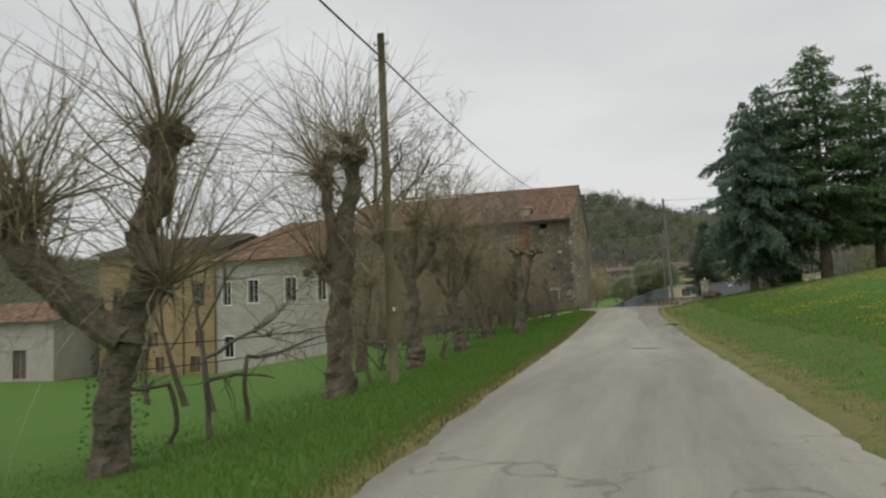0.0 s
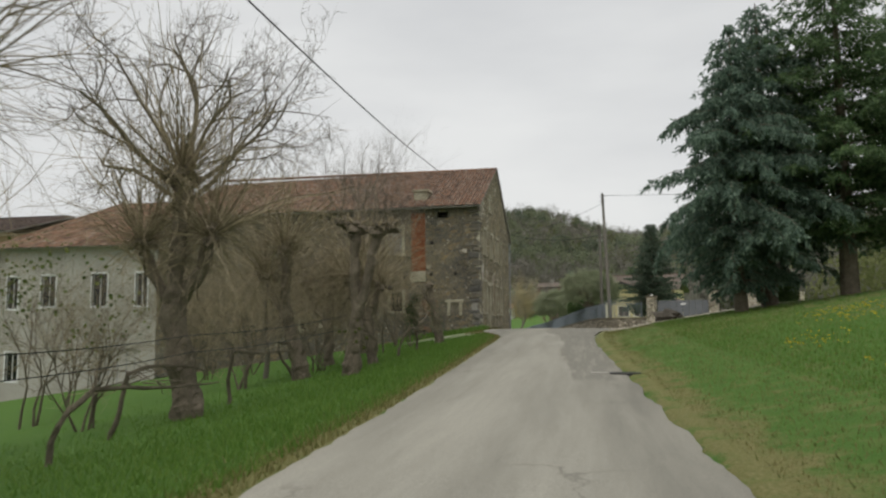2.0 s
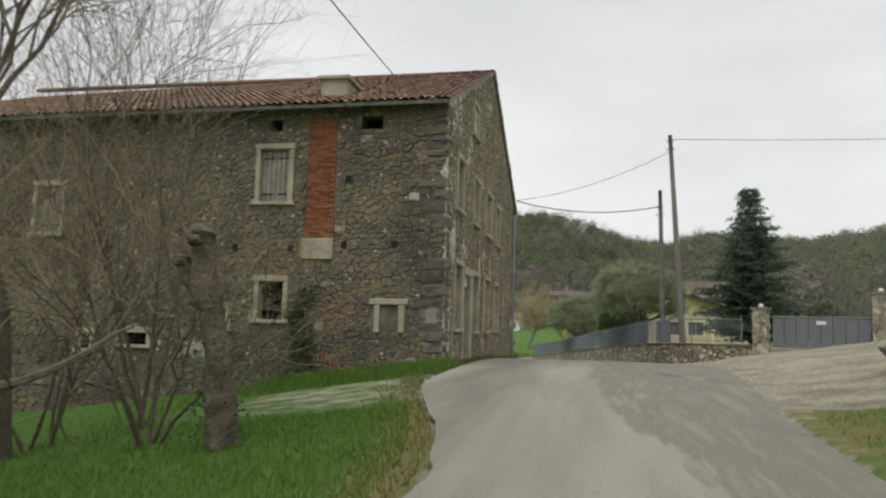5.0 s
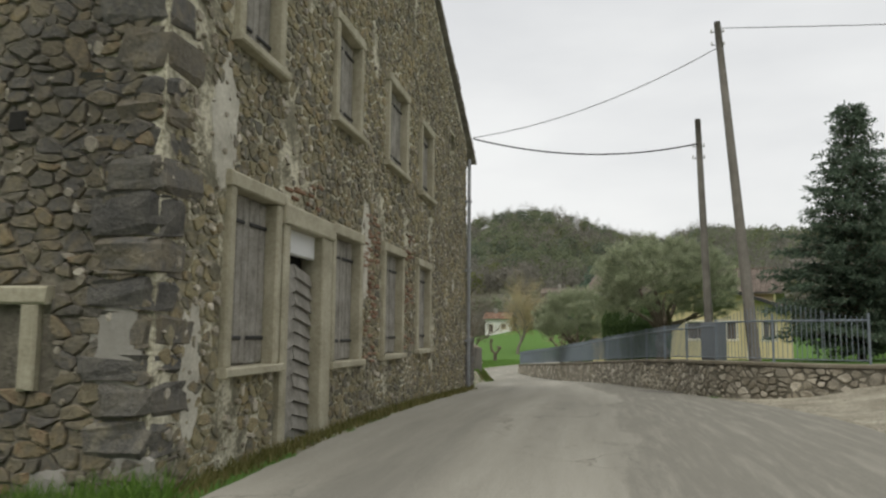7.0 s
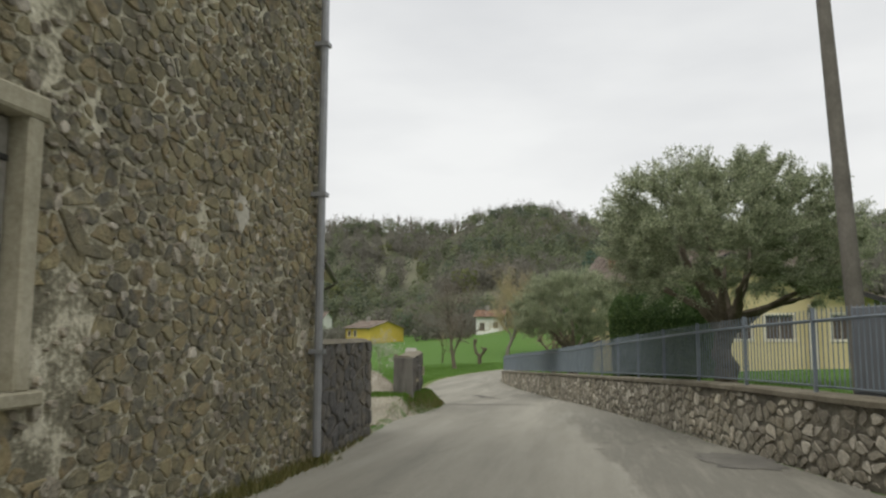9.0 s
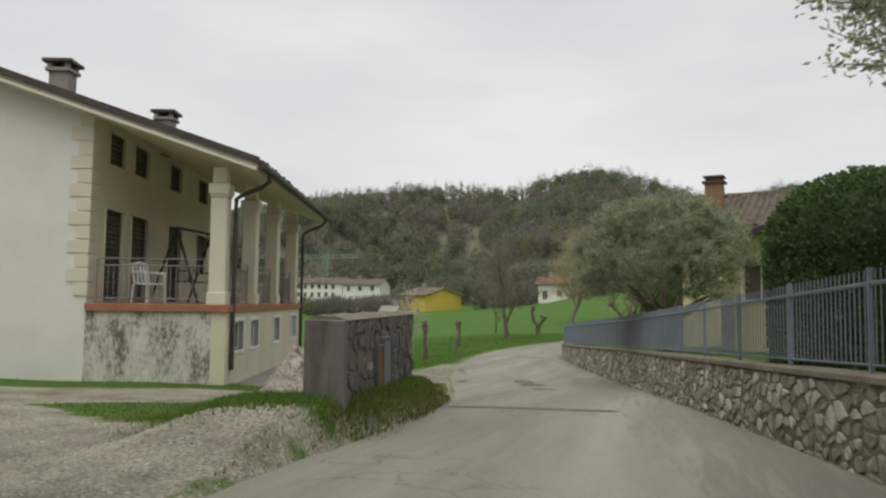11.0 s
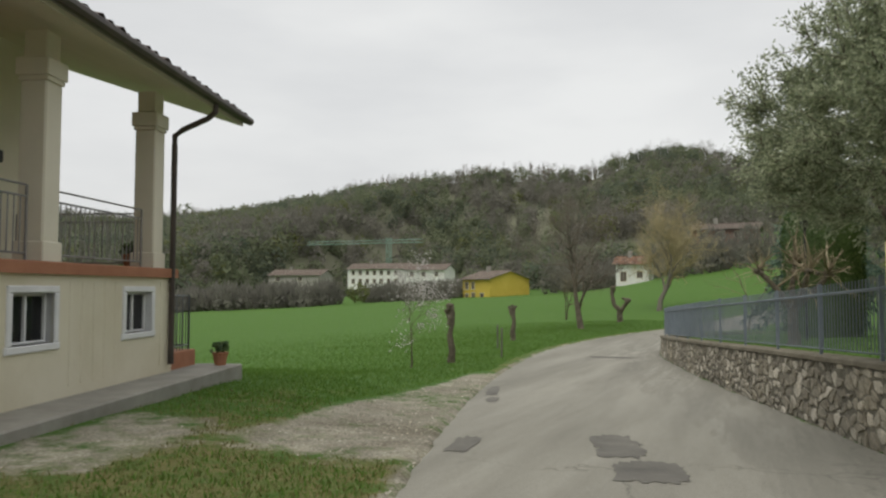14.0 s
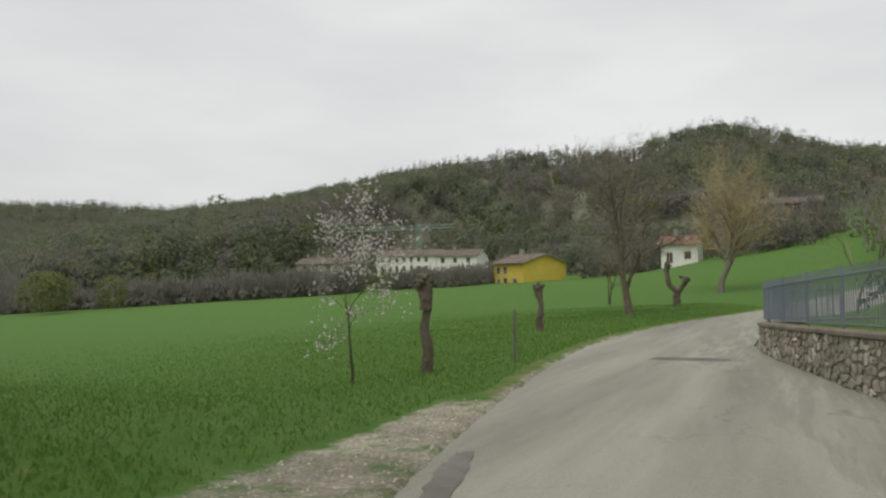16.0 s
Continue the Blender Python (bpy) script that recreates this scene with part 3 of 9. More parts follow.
def dry_mask(x, y):
    l, r = road_l(y), road_r(y)
    if x < l:
        d = l - x
        strip = 0.75 * (1 - ease(d, 0.35, 0.95)) * (1 - ease(y, 43, 47))
        return max(strip, 0.56 * ease(y, 74, 77) * (1 - 0.5 * ease(y, 87, 95)) * (1 - ease(y, 101, 105)) * (1 - ease(d, 2.5, 6)), 0.5 * (1 - ease(d, 0.3, 0.8)) * ease(y, 94, 99), 0.3 * ease(d, 6, 14) * (1 - ease(y, 64, 74)))
    if x > r:
        d = x - r
        return max(0.62 * (1 - ease(d, 0.3, 1.8)), 0.36 * (1 - ease(d, 3, 7)), 0.22 + 0.25 * ease(y, 28, 36)) * (1 - ease(y, 64, 67))
    return 0.5


side = spread(0.0, 0.11, 1600.0, 1.075)
ys = [-400, -200, -120, -80] + list(np.arange(-60, -4, 2.0)) + list(np.arange(-4, 128, 0.45)) + spread(128, 0.6, 1800.0, 1.05)
rows = []
for y in ys:
    l, r = road_l(y), road_r(y)
    xs = [l - d for d in reversed(side)] + [l + (r - l) * k / 6 for k in range(1, 6)] + [r + d for d in side]
    rows.append([(x, y, land(x, y)) for x in xs])
tagged(sheet("ground", rows, GROUND, {"dirt": dirt_mask, "dry": dry_mask}), "green spring grass with dry verges and gravel", "ground", kind="structure")


def newer_mask(x, y):
    """The later strip of asphalt along one side of the lane."""
    l, r = road_l(y), road_r(y)
    u = (x - l) / (r - l)
    line = float(np.interp(y, [26, 36, 46, 56, 62, 70], [0.66, 0.66, 0.5, 0.46, 0.5, 0.62])) + 0.02 * math.sin(y * 0.7) + 0.03 * noise.noise((2.0, y * 0.8, 0)) + 0.012 * noise.noise((2.0, y * 3.5, 0))
    strip = 0.62 * ease(u, line - 0.01, line + 0.03) * ease(y, 26.5, 28.5) * (1 - 0.25 * ease(y, 70, 80))
    strip = max(strip, 0.35 * (1 - ease(abs(u - 0.75), 0.05, 0.12)) * (1 - ease(y, 22, 27)))
    return strip - 0.25 * (1 - ease(abs(u - 0.3), 0.05, 0.25))


rows = []
for y in np.arange(-60, 150, 0.2):
    l, r = (e + 0.07 * noise.noise((k, y * 0.9, 0)) + 0.05 * noise.noise((k, y * 3.1, 5)) for e, k in ((road_l(y), 0), (road_r(y), 9)))
    rows.append([(l + (r - l) * k / 24, y, road_z(y) + 0.03 * math.sin(math.pi * k / 24)) for k in range(25)])
tagged(sheet("road", rows, ROAD, {"newer": newer_mask}), "worn grey asphalt country lane with repaired strips", "road", kind="structure")


def road_patch(x, y, w, h, seed, turn=0.0, label="dark tar patch in the worn asphalt"):
    """A ragged repair that lies on the asphalt."""
    rnd = random.Random(seed)
    n, ring = 44, []
    for i in range(n):
        t = 2 * math.pi * i / n
        k = 1 / max(abs(math.cos(t)), abs(math.sin(t))) ** 0.7
        q = k * (1 + 0.26 * noise.noise((math.cos(t) * 2.2 + seed, math.sin(t) * 2.2, seed)) + 0.14 * rnd.uniform(-1, 1))
        px, py = w / 2 * q * math.cos(t), h / 2 * q * math.sin(t)
        c, s = math.cos(turn), math.sin(turn)
        ring.append((x + px * c - py * s, y + px * s + py * c))
    m = Mesh()

    def top(px, py):
        u = (px - road_l(py)) / (road_r(py) - road_l(py))
        return road_z(py) + 0.03 * math.sin(math.pi * min(1, max(0, u))) + 0.007

    for k in (1.0, 0.55):
        m.v += [(x + (px - x) * k, y + (py - y) * k, top(x + (px - x) * k, y + (py - y) * k)) for px, py in ring]
    m.v.append((x, y, top(x, y)))
    m.f = [(i, (i + 1) % n, n + (i + 1) % n, n + i) for i in range(n)] + [(n + i, n + (i + 1) % n, 2 * n) for i in range(n)]
    tagged(m.ob("road_patch", PATCH), label, "road patch", kind="structure")


for x, y, w, h, seed, turn in ((0.82, 17.8, 0.8, 0.2, 1, -0.05), (0.9, 52.0, 0.35, 0.9, 4, 0.3), (-3.75, 81.1, 2.5, 0.3, 6, 0.1), (-2.6, 81.3, 0.7, 0.16, 7, 0.16), (-4.75, 87.9, 0.35, 0.9, 16, 0.2), (-4.1, 86.3, 0.5, 0.5, 17, 0.2),
                            (-5.1, 89.3, 0.5, 1.5, 8, 0.25), (-4.55, 88.0, 0.5, 1.0, 9, 0.2), (-6.65, 88.8, 0.28, 1.0, 11, 0.16), (-7.74, 93.3, 0.2, 0.7, 18, 0.2), (-8.2, 94.8, 0.22, 1.7, 12, 0.25), (-7.6, 105.5, 1.4, 0.7, 13, 0.2), (0.9, 69.5, 0.9, 1.5, 14, 0)):
    road_patch(x, y, w, h, seed, turn)
def drain(x, y):
    """An iron gully grate set in the lane's edge beside a pale concrete kerb piece."""
    d = thing("drain_grate", "dark iron gully grate in the asphalt", "drain", pose(x, y, road_z(y) + 0.012, 0, 0, 4))
    f = Mesh()
    for q in ((-0.28, 0.28, -0.2, -0.16), (-0.28, 0.28, 0.16, 0.2), (-0.28, -0.24, -0.16, 0.16), (0.24, 0.28, -0.16, 0.16)):
        f.box(*q, -0.05, 0.008)
    f.ob("grate_frame", DARK_IRON, d)
    for k in range(7):
        b = Mesh()
        b.box(-0.225 + k * 0.068, -0.185 + k * 0.068, -0.16, 0.16, -0.03, 0.004)
        b.ob("bar", DARK_IRON, d)
    p = Mesh()
    p.box(-0.62, -0.3, -0.17, 0.2, -0.05, 0.012, bevel=0.01)
    p.ob("kerb_piece", CONCRETE, d, "pale concrete kerb piece")


drain(1.72, 29.15)
# ---- rubble walls ----
def clip(poly, nx, ny, c):
    """The part of a polygon with nx * x + ny * y <= c."""
    out = []
    for i, (px, py) in enumerate(poly):
        qx, qy = poly[(i + 1) % len(poly)]
        a, b = nx * px + ny * py - c, nx * qx + ny * qy - c
        if a <= 0:
            out.append((px, py))
        if (a < 0 < b) or (b < 0 < a):
            t = a / (a - b)
            out.append((px + (qx - px) * t, py + (qy - py) * t))
    return out


def rubble(width, height, sx, sy, seed, holes=(), inside=None, gap=0.012):
    """Polygons of uneven stones that fill a width by a height, with joints between them and openings left free."""
    rnd = random.Random(seed)
    nx, ny = max(1, round(width / sx)), max(1, round(height / sy))
    pts, wide = {}, {}
    for j in range(-1, ny + 1):
        shift = rnd.uniform(0, 1)
        for i in range(-1, nx + 1):
            if rnd.random() < 0.3:
                continue
            pts[i, j] = ((i + 0.5 + shift * 0.9 - 0.45 + rnd.uniform(-0.42, 0.42)) * width / nx, (j + 0.5 + rnd.uniform(-0.42, 0.42)) * height / ny)
            wide[i, j] = (sx * rnd.uniform(0.0, 0.62)) ** 2
    out = []
    k = sx / sy
    for (i, j), (x, y) in pts.items():
        if not (0 < x < width and 0 < y < height) or any(a - 0.02 < x < b + 0.02 and c - 0.02 < y < d + 0.02 for a, b, c, d in holes):
            continue
        if inside and not inside(x, y):
            continue
        poly = [(max(0, x - 2 * sx), max(0, y - 2 * sy)), (min(width, x + 2 * sx), max(0, y - 2 * sy)), (min(width, x + 2 * sx), min(height, y + 2 * sy)), (max(0, x - 2 * sx), min(height, y + 2 * sy))]
        for dj in (-2, -1, 0, 1, 2):
            for di in (-2, -1, 0, 1, 2):
                q = pts.get((i + di, j + dj))
                if q is None or (di == 0 and dj == 0):
                    continue
                ax, ay = q[0] - x, (q[1] - y) * k * k
                long = math.hypot(ax, ay)
                g = gap * rnd.uniform(0.2, 1.8) * (0.35 + 3.2 * max(0, noise.noise((x * 1.3, y * 1.3, seed)) + 0.12))
                poly = clip(poly, ax / long, ay / long, (ax * (x + q[0]) / 2 + ay * (y + q[1]) / 2 + (wide[i, j] - wide[i + di, j + dj]) / 2) / long - g)
        if len(poly) < 3 or max(p[0] for p in poly) - min(p[0] for p in poly) < 0.03 or max(p[1] for p in poly) - min(p[1] for p in poly) < 0.03:
            continue
        for a, b, c, d in holes:
            if poly and max(p[0] for p in poly) > a and min(p[0] for p in poly) < b and max(p[1] for p in poly) > c and min(p[1] for p in poly) < d:
                poly = clip(poly, 1, 0, a) if x <= a else clip(poly, -1, 0, -b) if x >= b else clip(poly, 0, 1, c) if y <= c else clip(poly, 0, -1, -d)
        if len(poly) >= 3:
            out.append(poly)
    return out


def stone(poly, put, rnd, depth=0.05, shrink=0.13):
    """One stone: a worn, rounded front with sides that run back into the joint. put maps across, up and out to a place."""
    cx, cy = sum(p[0] for p in poly) / len(poly), sum(p[1] for p in poly) / len(poly)
    size = max(math.hypot(p[0] - cx, p[1] - cy) for p in poly)
    out = depth * rnd.uniform(0.3, 1.0)
    poly = [(px + (cx - px) * shrink * rnd.random(), py + (cy - py) * shrink * rnd.random()) for px, py in poly]
    if len(poly) < 9:
        cut = lambda p, q, t: (p[0] + (q[0] - p[0]) * t + size * 0.05 * rnd.uniform(-1, 1), p[1] + (q[1] - p[1]) * t + size * 0.05 * rnd.uniform(-1, 1))
        poly = [w for i, p in enumerate(poly) for w in (cut(p, poly[(i + 1) % len(poly)], rnd.uniform(0.16, 0.32)), cut(p, poly[(i + 1) % len(poly)], rnd.uniform(0.68, 0.84)))]
    poly = [(px + 0.035 * noise.noise((px * 4.5, py * 4.5, 1)), py + 0.03 * noise.noise((px * 4.5, py * 4.5, 8))) for px, py in poly]
    n, verts = len(poly), []
    for k, o in ((1.0, -0.02), (0.94, out * 0.75), (0.8, out)):
        for px, py in poly:
            q = k * (1 if k == 1.0 else 1 + 0.07 * rnd.uniform(-1, 1))
            verts.append(put(cx + (px - cx) * q, cy + (py - cy) * q, o + (0 if k == 1.0 else 0.12 * size * 0.2 * rnd.uniform(-1, 1))))
    faces = [(r * n + i, r * n + (i + 1) % n, (r + 1) * n + (i + 1) % n, (r + 1) * n + i) for r in (0, 1) for i in range(n)]
    faces.append(tuple(range(2 * n, 3 * n)))
    return verts, faces


def lay(polys, put, parent, material, near, seed, depth=0.05, name="stone", flip=False, most=280, shrink=0.13):
    """Lays stones on a wall: those in the near stretch as pieces of their own, the rest joined."""
    rnd, rest, count = random.Random(seed), Mesh(), 0
    for poly in polys:
        verts, faces = stone(poly, put, rnd, depth, shrink)
        if flip:
            faces = [tuple(reversed(f)) for f in faces]
        cx, cy = sum(p[0] for p in poly) / len(poly), sum(p[1] for p in poly) / len(poly)
        if near(cx, cy) and count < most:
            one = Mesh()
            one.add(verts, faces)
            one.ob(name, material, parent)
            count += 1
        else:
            rest.add(verts, faces)
    if rest.v:
        tagged(rest.ob("stonework", material, parent), kind="stuff")


def chips(width, height, count, put, parent, seed, holes=(), inside=None):
    """Small pale packing stones in the joints."""
    rnd, m = random.Random(seed), Mesh()
    for _ in range(count):
        u, v = rnd.uniform(0.1, width - 0.1), rnd.uniform(0.1, height - 0.05)
        if any(a - 0.05 < u < b + 0.05 and c - 0.05 < v < d + 0.05 for a, b, c, d in holes) or (inside and not inside(u, v)):
            continue
        r, n = 0.016 + 0.06 * rnd.random() ** 2, rnd.choice((4, 5, 6))
        t0, sq = rnd.uniform(0, 6), rnd.uniform(0.5, 1.3)
        poly = [(u + r * math.cos(t0 + 6.283 * k / n) * rnd.uniform(0.7, 1.2), v + r * sq * math.sin(t0 + 6.283 * k / n) * rnd.uniform(0.7, 1.2)) for k in range(n)]
        verts, faces = stone(poly, put, rnd, 0.045)
        m.add(verts, faces)
    if m.v:
        tagged(m.ob("packing_rubble", PALE_STONE, parent), kind="stuff")
# ---- the stone farmhouse ----
def panel(mesh, width, height, thick, holes, put):
    """A wall with real openings, in one piece: front, back, reveals and rims."""
    us = sorted({0.0, width, *[h for a, b, c, d in holes for h in (a, b)]})
    vs = sorted({0.0, height, *[h for a, b, c, d in holes for h in (c, d)]})
    nu, nv = len(us), len(vs)
    full = lambda i, j: 0 <= i < nu - 1 and 0 <= j < nv - 1 and not any(a < (us[i] + us[i + 1]) / 2 < b and c < (vs[j] + vs[j + 1]) / 2 < d for a, b, c, d in holes)
    at_ = lambda i, j, k: (k * nv + j) * nu + i
    verts = [put(u, v, o) for o in (-thick, 0.0) for v in vs for u in us]
    faces = []
    for i in range(nu - 1):
        for j in range(nv - 1):
            if not full(i, j):
                continue
            faces += [(at_(i, j, 1), at_(i + 1, j, 1), at_(i + 1, j + 1, 1), at_(i, j + 1, 1)), (at_(i, j + 1, 0), at_(i + 1, j + 1, 0), at_(i + 1, j, 0), at_(i, j, 0))]
            for di, dj, a, b in ((-1, 0, (i, j + 1), (i, j)), (1, 0, (i + 1, j), (i + 1, j + 1)), (0, -1, (i, j), (i + 1, j)), (0, 1, (i + 1, j + 1), (i, j + 1))):
                if not full(i + di, j + dj):
                    faces.append((at_(*a, 1), at_(*a, 0), at_(*b, 0), at_(*b, 1)))
    mesh.add(verts, faces)


def block(mesh, put, u0, u1, v0, v1, o0, o1, wear=0.0, rnd=random):
    """A box on a wall, by across, up and out, with its front edges cut back."""
    b = min(0.015, (u1 - u0) / 4, (v1 - v0) / 4)
    w = lambda: wear * rnd.uniform(-1, 1)
    back = [put(u, v, o0) for u, v in ((u0, v0), (u1, v0), (u1, v1), (u0, v1))]
    mid = [put(u + w(), v + w(), o1 - b) for u, v in ((u0, v0), (u1, v0), (u1, v1), (u0, v1))]
    front = [put(u + w(), v + w(), o1) for u, v in ((u0 + b, v0 + b), (u1 - b, v0 + b), (u1 - b, v1 - b), (u0 + b, v1 - b))]
    faces = [(3, 2, 1, 0), (8, 9, 10, 11)] + [(k + i, k + (i + 1) % 4, k + 4 + (i + 1) % 4, k + 4 + i) for k in (0, 4) for i in range(4)]
    mesh.add(back + mid + front, faces)


def tiled(name, corners, cols, courses, material, parent, seed=0, lift=0.06, seg=4):
    """A roof slope of barrel tiles, course over course. corners: eave start, eave end, ridge end, ridge start."""
    a, b, c, d = (Vector(p) for p in corners)
    normal = (b - a).cross(d - a).normalized()
    rnd, m = random.Random(seed), Mesh()
    place = lambda u, v: (a * (1 - u) + b * u) * (1 - v) + (d * (1 - u) + c * u) * v
    for i in range(cols):
        for j in range(courses):
            u0, u1 = i / cols, (i + 1) / cols
            v0, v1 = (j - 0.12) / courses, (j + 1) / courses
            du, dv = rnd.uniform(-0.08, 0.08) / cols, rnd.uniform(-0.12, 0.12) / courses
            ring = []
            for v, up in ((v0 + dv, 0.030), (v1 + dv, 0.0)):
                for k in range(seg + 1):
                    t = k / seg
                    ring.append(tuple(place(u0 + du + (u1 - u0) * t, v) + normal * (up + 0.012 * rnd.uniform(0, 1) + lift * math.sin(math.pi * t))))
            m.add(ring, [(k, k + 1, seg + 2 + k, seg + 1 + k) for k in range(seg)])
    tagged(m.ob(name, material, parent), kind="stuff")
    under = Mesh()
    th = normal * 0.09
    under.add([tuple(p - th * k) for k in (0.1, 1) for p in (a, b, c, d)], [(0, 1, 2, 3), (7, 6, 5, 4), (0, 4, 5, 1), (1, 5, 6, 2), (2, 6, 7, 3), (3, 7, 4, 0)])
    under.ob("underlay", OLD_WOOD, parent)


def old_window(parent, put, u0, u1, v0, v1, shutters=True, frame=0.16, sill=True, hole=0.0, seed=1):
    """A stone-framed opening with weathered plank shutters, or with bars, backed by a box painted as shade."""
    rnd = random.Random(seed)
    m = Mesh()
    block(m, put, u0 - 0.03, u1 + 0.03, v1 - frame, v1 + 0.02, -0.2, 0.085, 0.008, rnd)
    w = m.ob("window", TRIM, parent)
    for j0, j1 in ((u0, u0 + frame), (u1 - frame, u1)):
        m = Mesh()
        block(m, put, j0, j1, v0 + frame * 0.7, v1 - frame, -0.2, 0.07, 0.008, rnd)
        m.ob("jamb", TRIM, w)
    if sill:
        s = Mesh()
        block(s, put, u0 - 0.06, u1 + 0.06, v0, v0 + frame * 0.7, -0.2, 0.12, 0.006, rnd)
        s.ob("sill", TRIM, w)
    a, b, c, d = u0 + frame, u1 - frame, v0 + frame * 0.7, v1 - frame
    if shutters:
        n = max(2, round((b - a) / 0.14))
        for k in range(n):
            p = Mesh()
            x0, x1 = a + (b - a) * k / n + 0.004, a + (b - a) * (k + 1) / n - 0.004
            block(p, put, x0, x1, c + rnd.uniform(0.0, 0.02), d - rnd.uniform(0, 0.02), -0.14 - 0.02 * rnd.random(), -0.07 + 0.008 * rnd.uniform(-1, 1), 0.003, rnd)
            p.ob("plank", OLD_WOOD, w)
        for v in (c + (d - c) * 0.16, c + (d - c) * 0.84):
            for x0, x1 in ((a + 0.02, (a + b) / 2 - 0.06), ((a + b) / 2 + 0.06, b - 0.02)):
                h = Mesh()
                block(h, put, x0, x1, v - 0.02, v + 0.02, -0.06, -0.045)
                h.ob("hinge", DARK_IRON, w)
    # near-black box behind the opening: the room's shade put into its colour
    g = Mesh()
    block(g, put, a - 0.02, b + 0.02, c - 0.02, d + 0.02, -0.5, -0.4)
    g.ob("dark_room", HOLE_SHADE, w)
    if not shutters:
        for k in (1, 2, 3):
            p = Mesh()
            x = a + (b - a) * k / 4
            block(p, put, x - 0.012, x + 0.012, c, d, -0.18, -0.155)
            p.ob("bar", DARK_IRON, w)
    return w


farm = thing("stone_farmhouse", "tall old farmhouse of dark rubble stone, shutters closed", "farmhouse")
GX, GY0, GY1, GZ = -4.2, 53.2, 68.3, 1.8
EAVE, RIDGE, RY = 9.7, 13.2, 60.9
south = lambda u, v, o: (-22.5 + u, GY0 - o, GZ - 1.0 + v)
east = lambda u, v, o: (GX + o, GY0 + u, GZ + v)
SW, SH, EW, EH = 18.3, EAVE + 0.1 - GZ + 1.0, GY1 - GY0, EAVE + 0.1 - GZ
sx = lambda x: x + 22.5
sz = lambda z: z - GZ + 1.0
ey = lambda y: y - GY0
ez = lambda z: z - GZ
S_WIN = [(-9.27, -8.22, 7.2, 8.8, True), (-9.13, -8.22, 4.19, 5.38, False), (-10.5, -9.74, 3.95, 4.68, False), (-12.9, -11.93, 3.45, 3.98, False), (-14.1, -13.6, 3.3, 3.9, False), (-15.8, -14.8, 6.4, 7.9, True)]
E_WIN = [(54.25, 55.45, 4.1, 5.98), (57.12, 58.45, 4.05, 5.92), (59.62, 61.0, 4.08, 5.97), (62.1, 63.4, 4.12, 5.95), (54.3, 55.4, 7.25, 8.8), (57.1, 58.3, 7.28, 8.8), (59.75, 61.2, 7.28, 8.88), (62.3, 63.55, 7.25, 8.82)]
TOP_WIN = (56.75, 57.85, 9.9, 11.0)
s_holes = [(sx(a), sx(b), sz(c), sz(d)) for a, b, c, d, _ in S_WIN] + [(sx(-6.47), sx(-5.9), sz(9.15), sz(9.5)), (sx(-8.95), sx(-8.6), sz(9.15), sz(9.45))]
e_holes = [(ey(a), ey(b), ez(c), ez(d)) for a, b, c, d in E_WIN] + [(ey(55.5), ey(57.05), 0.6, ez(5.9)), (ey(65.8), ey(66.5), ez(8.9), ez(9.5))]
wall_s, wall_e = Mesh(), Mesh()
panel(wall_s, SW - 0.55, SH, 0.55, s_holes, south)
wall_s = wall_s.ob("wall", OLD_MORTAR, farm)
panel(wall_e, EW, EH, 0.55, e_holes, lambda u, v, o: (GX + o - (0.0 if u < EW and u > 0 else 0.0), GY0 + 0.0 + u, GZ + v))
rise = lambda u: (RIDGE - EAVE) * (1 - abs(u - (RY - GY0)) / ((RY - GY0) if u < RY - GY0 else (GY1 - RY)))
tri = [(0, 0), (EW, 0), (RY - GY0, RIDGE - EAVE - 0.12)]
wall_e.add([east(u, EH + v, o) for o in (-0.55, 0) for u, v in tri], [(2, 1, 0), (3, 4, 5), (0, 1, 4, 3), (1, 2, 5, 4), (2, 0, 3, 5)])
wall_e = wall_e.ob("wall", MORTAR, farm)
shell = Mesh()
shell.box(-22.5, GX - 0.55, GY1 - 0.5, GY1, GZ - 1, EAVE)
shell.box(-22.5, -22.0, GY0 + 0.55, GY1 - 0.5, GZ - 1, EAVE)
shell.ob("wall", MORTAR, farm)
# added dark sheets inside the house, coloured as the shade of its rooms
room_shade = Mesh()
room_shade.box(-22.0, GX - 0.55, GY0 + 1.2, GY0 + 1.25, 0.8, 9.4)
room_shade.box(GX - 1.25, GX - 1.2, GY0 + 1.3, GY1 - 0.6, 1.8, 9.4)
room_shade.ob("partition", HOLE_SHADE, farm)

# bricked flue and the pale block under it
flue = (sx(-7.85), sx(-7.1), sz(5.82), sz(9.45))
niche = (sx(-6.06), sx(-5.08), sz(4.04), sz(4.86))
s_keep = s_holes + [flue, niche]
corner = 0.62
bald_s = lambda u, v: noise.noise((u * 0.8, v * 0.8, 4)) > 0.42 and v < 4.5
bald_e = lambda u, v: noise.noise((u * 1.1, v * 0.55, 9)) > (0.22 if u < 4 else 0.42)
s_in = lambda u, v: u < SW - 0.12 and not bald_s(u, v)
e_in = lambda u, v: (v < EH or v - EH < rise(u) - 0.22) and u > 0.16 and not bald_e(u, v)
top_hole = (ey(TOP_WIN[0]), ey(TOP_WIN[1]), ez(TOP_WIN[2]), ez(TOP_WIN[3]))
lay(rubble(SW, SH - 0.05, 0.165, 0.105, 5, s_keep, s_in, gap=0.003), south, wall_s, DARK_STONE, lambda u, v: sx(-8.6) < u and sz(3.1) < v < sz(5.4), 7, 0.045, shrink=0.08)
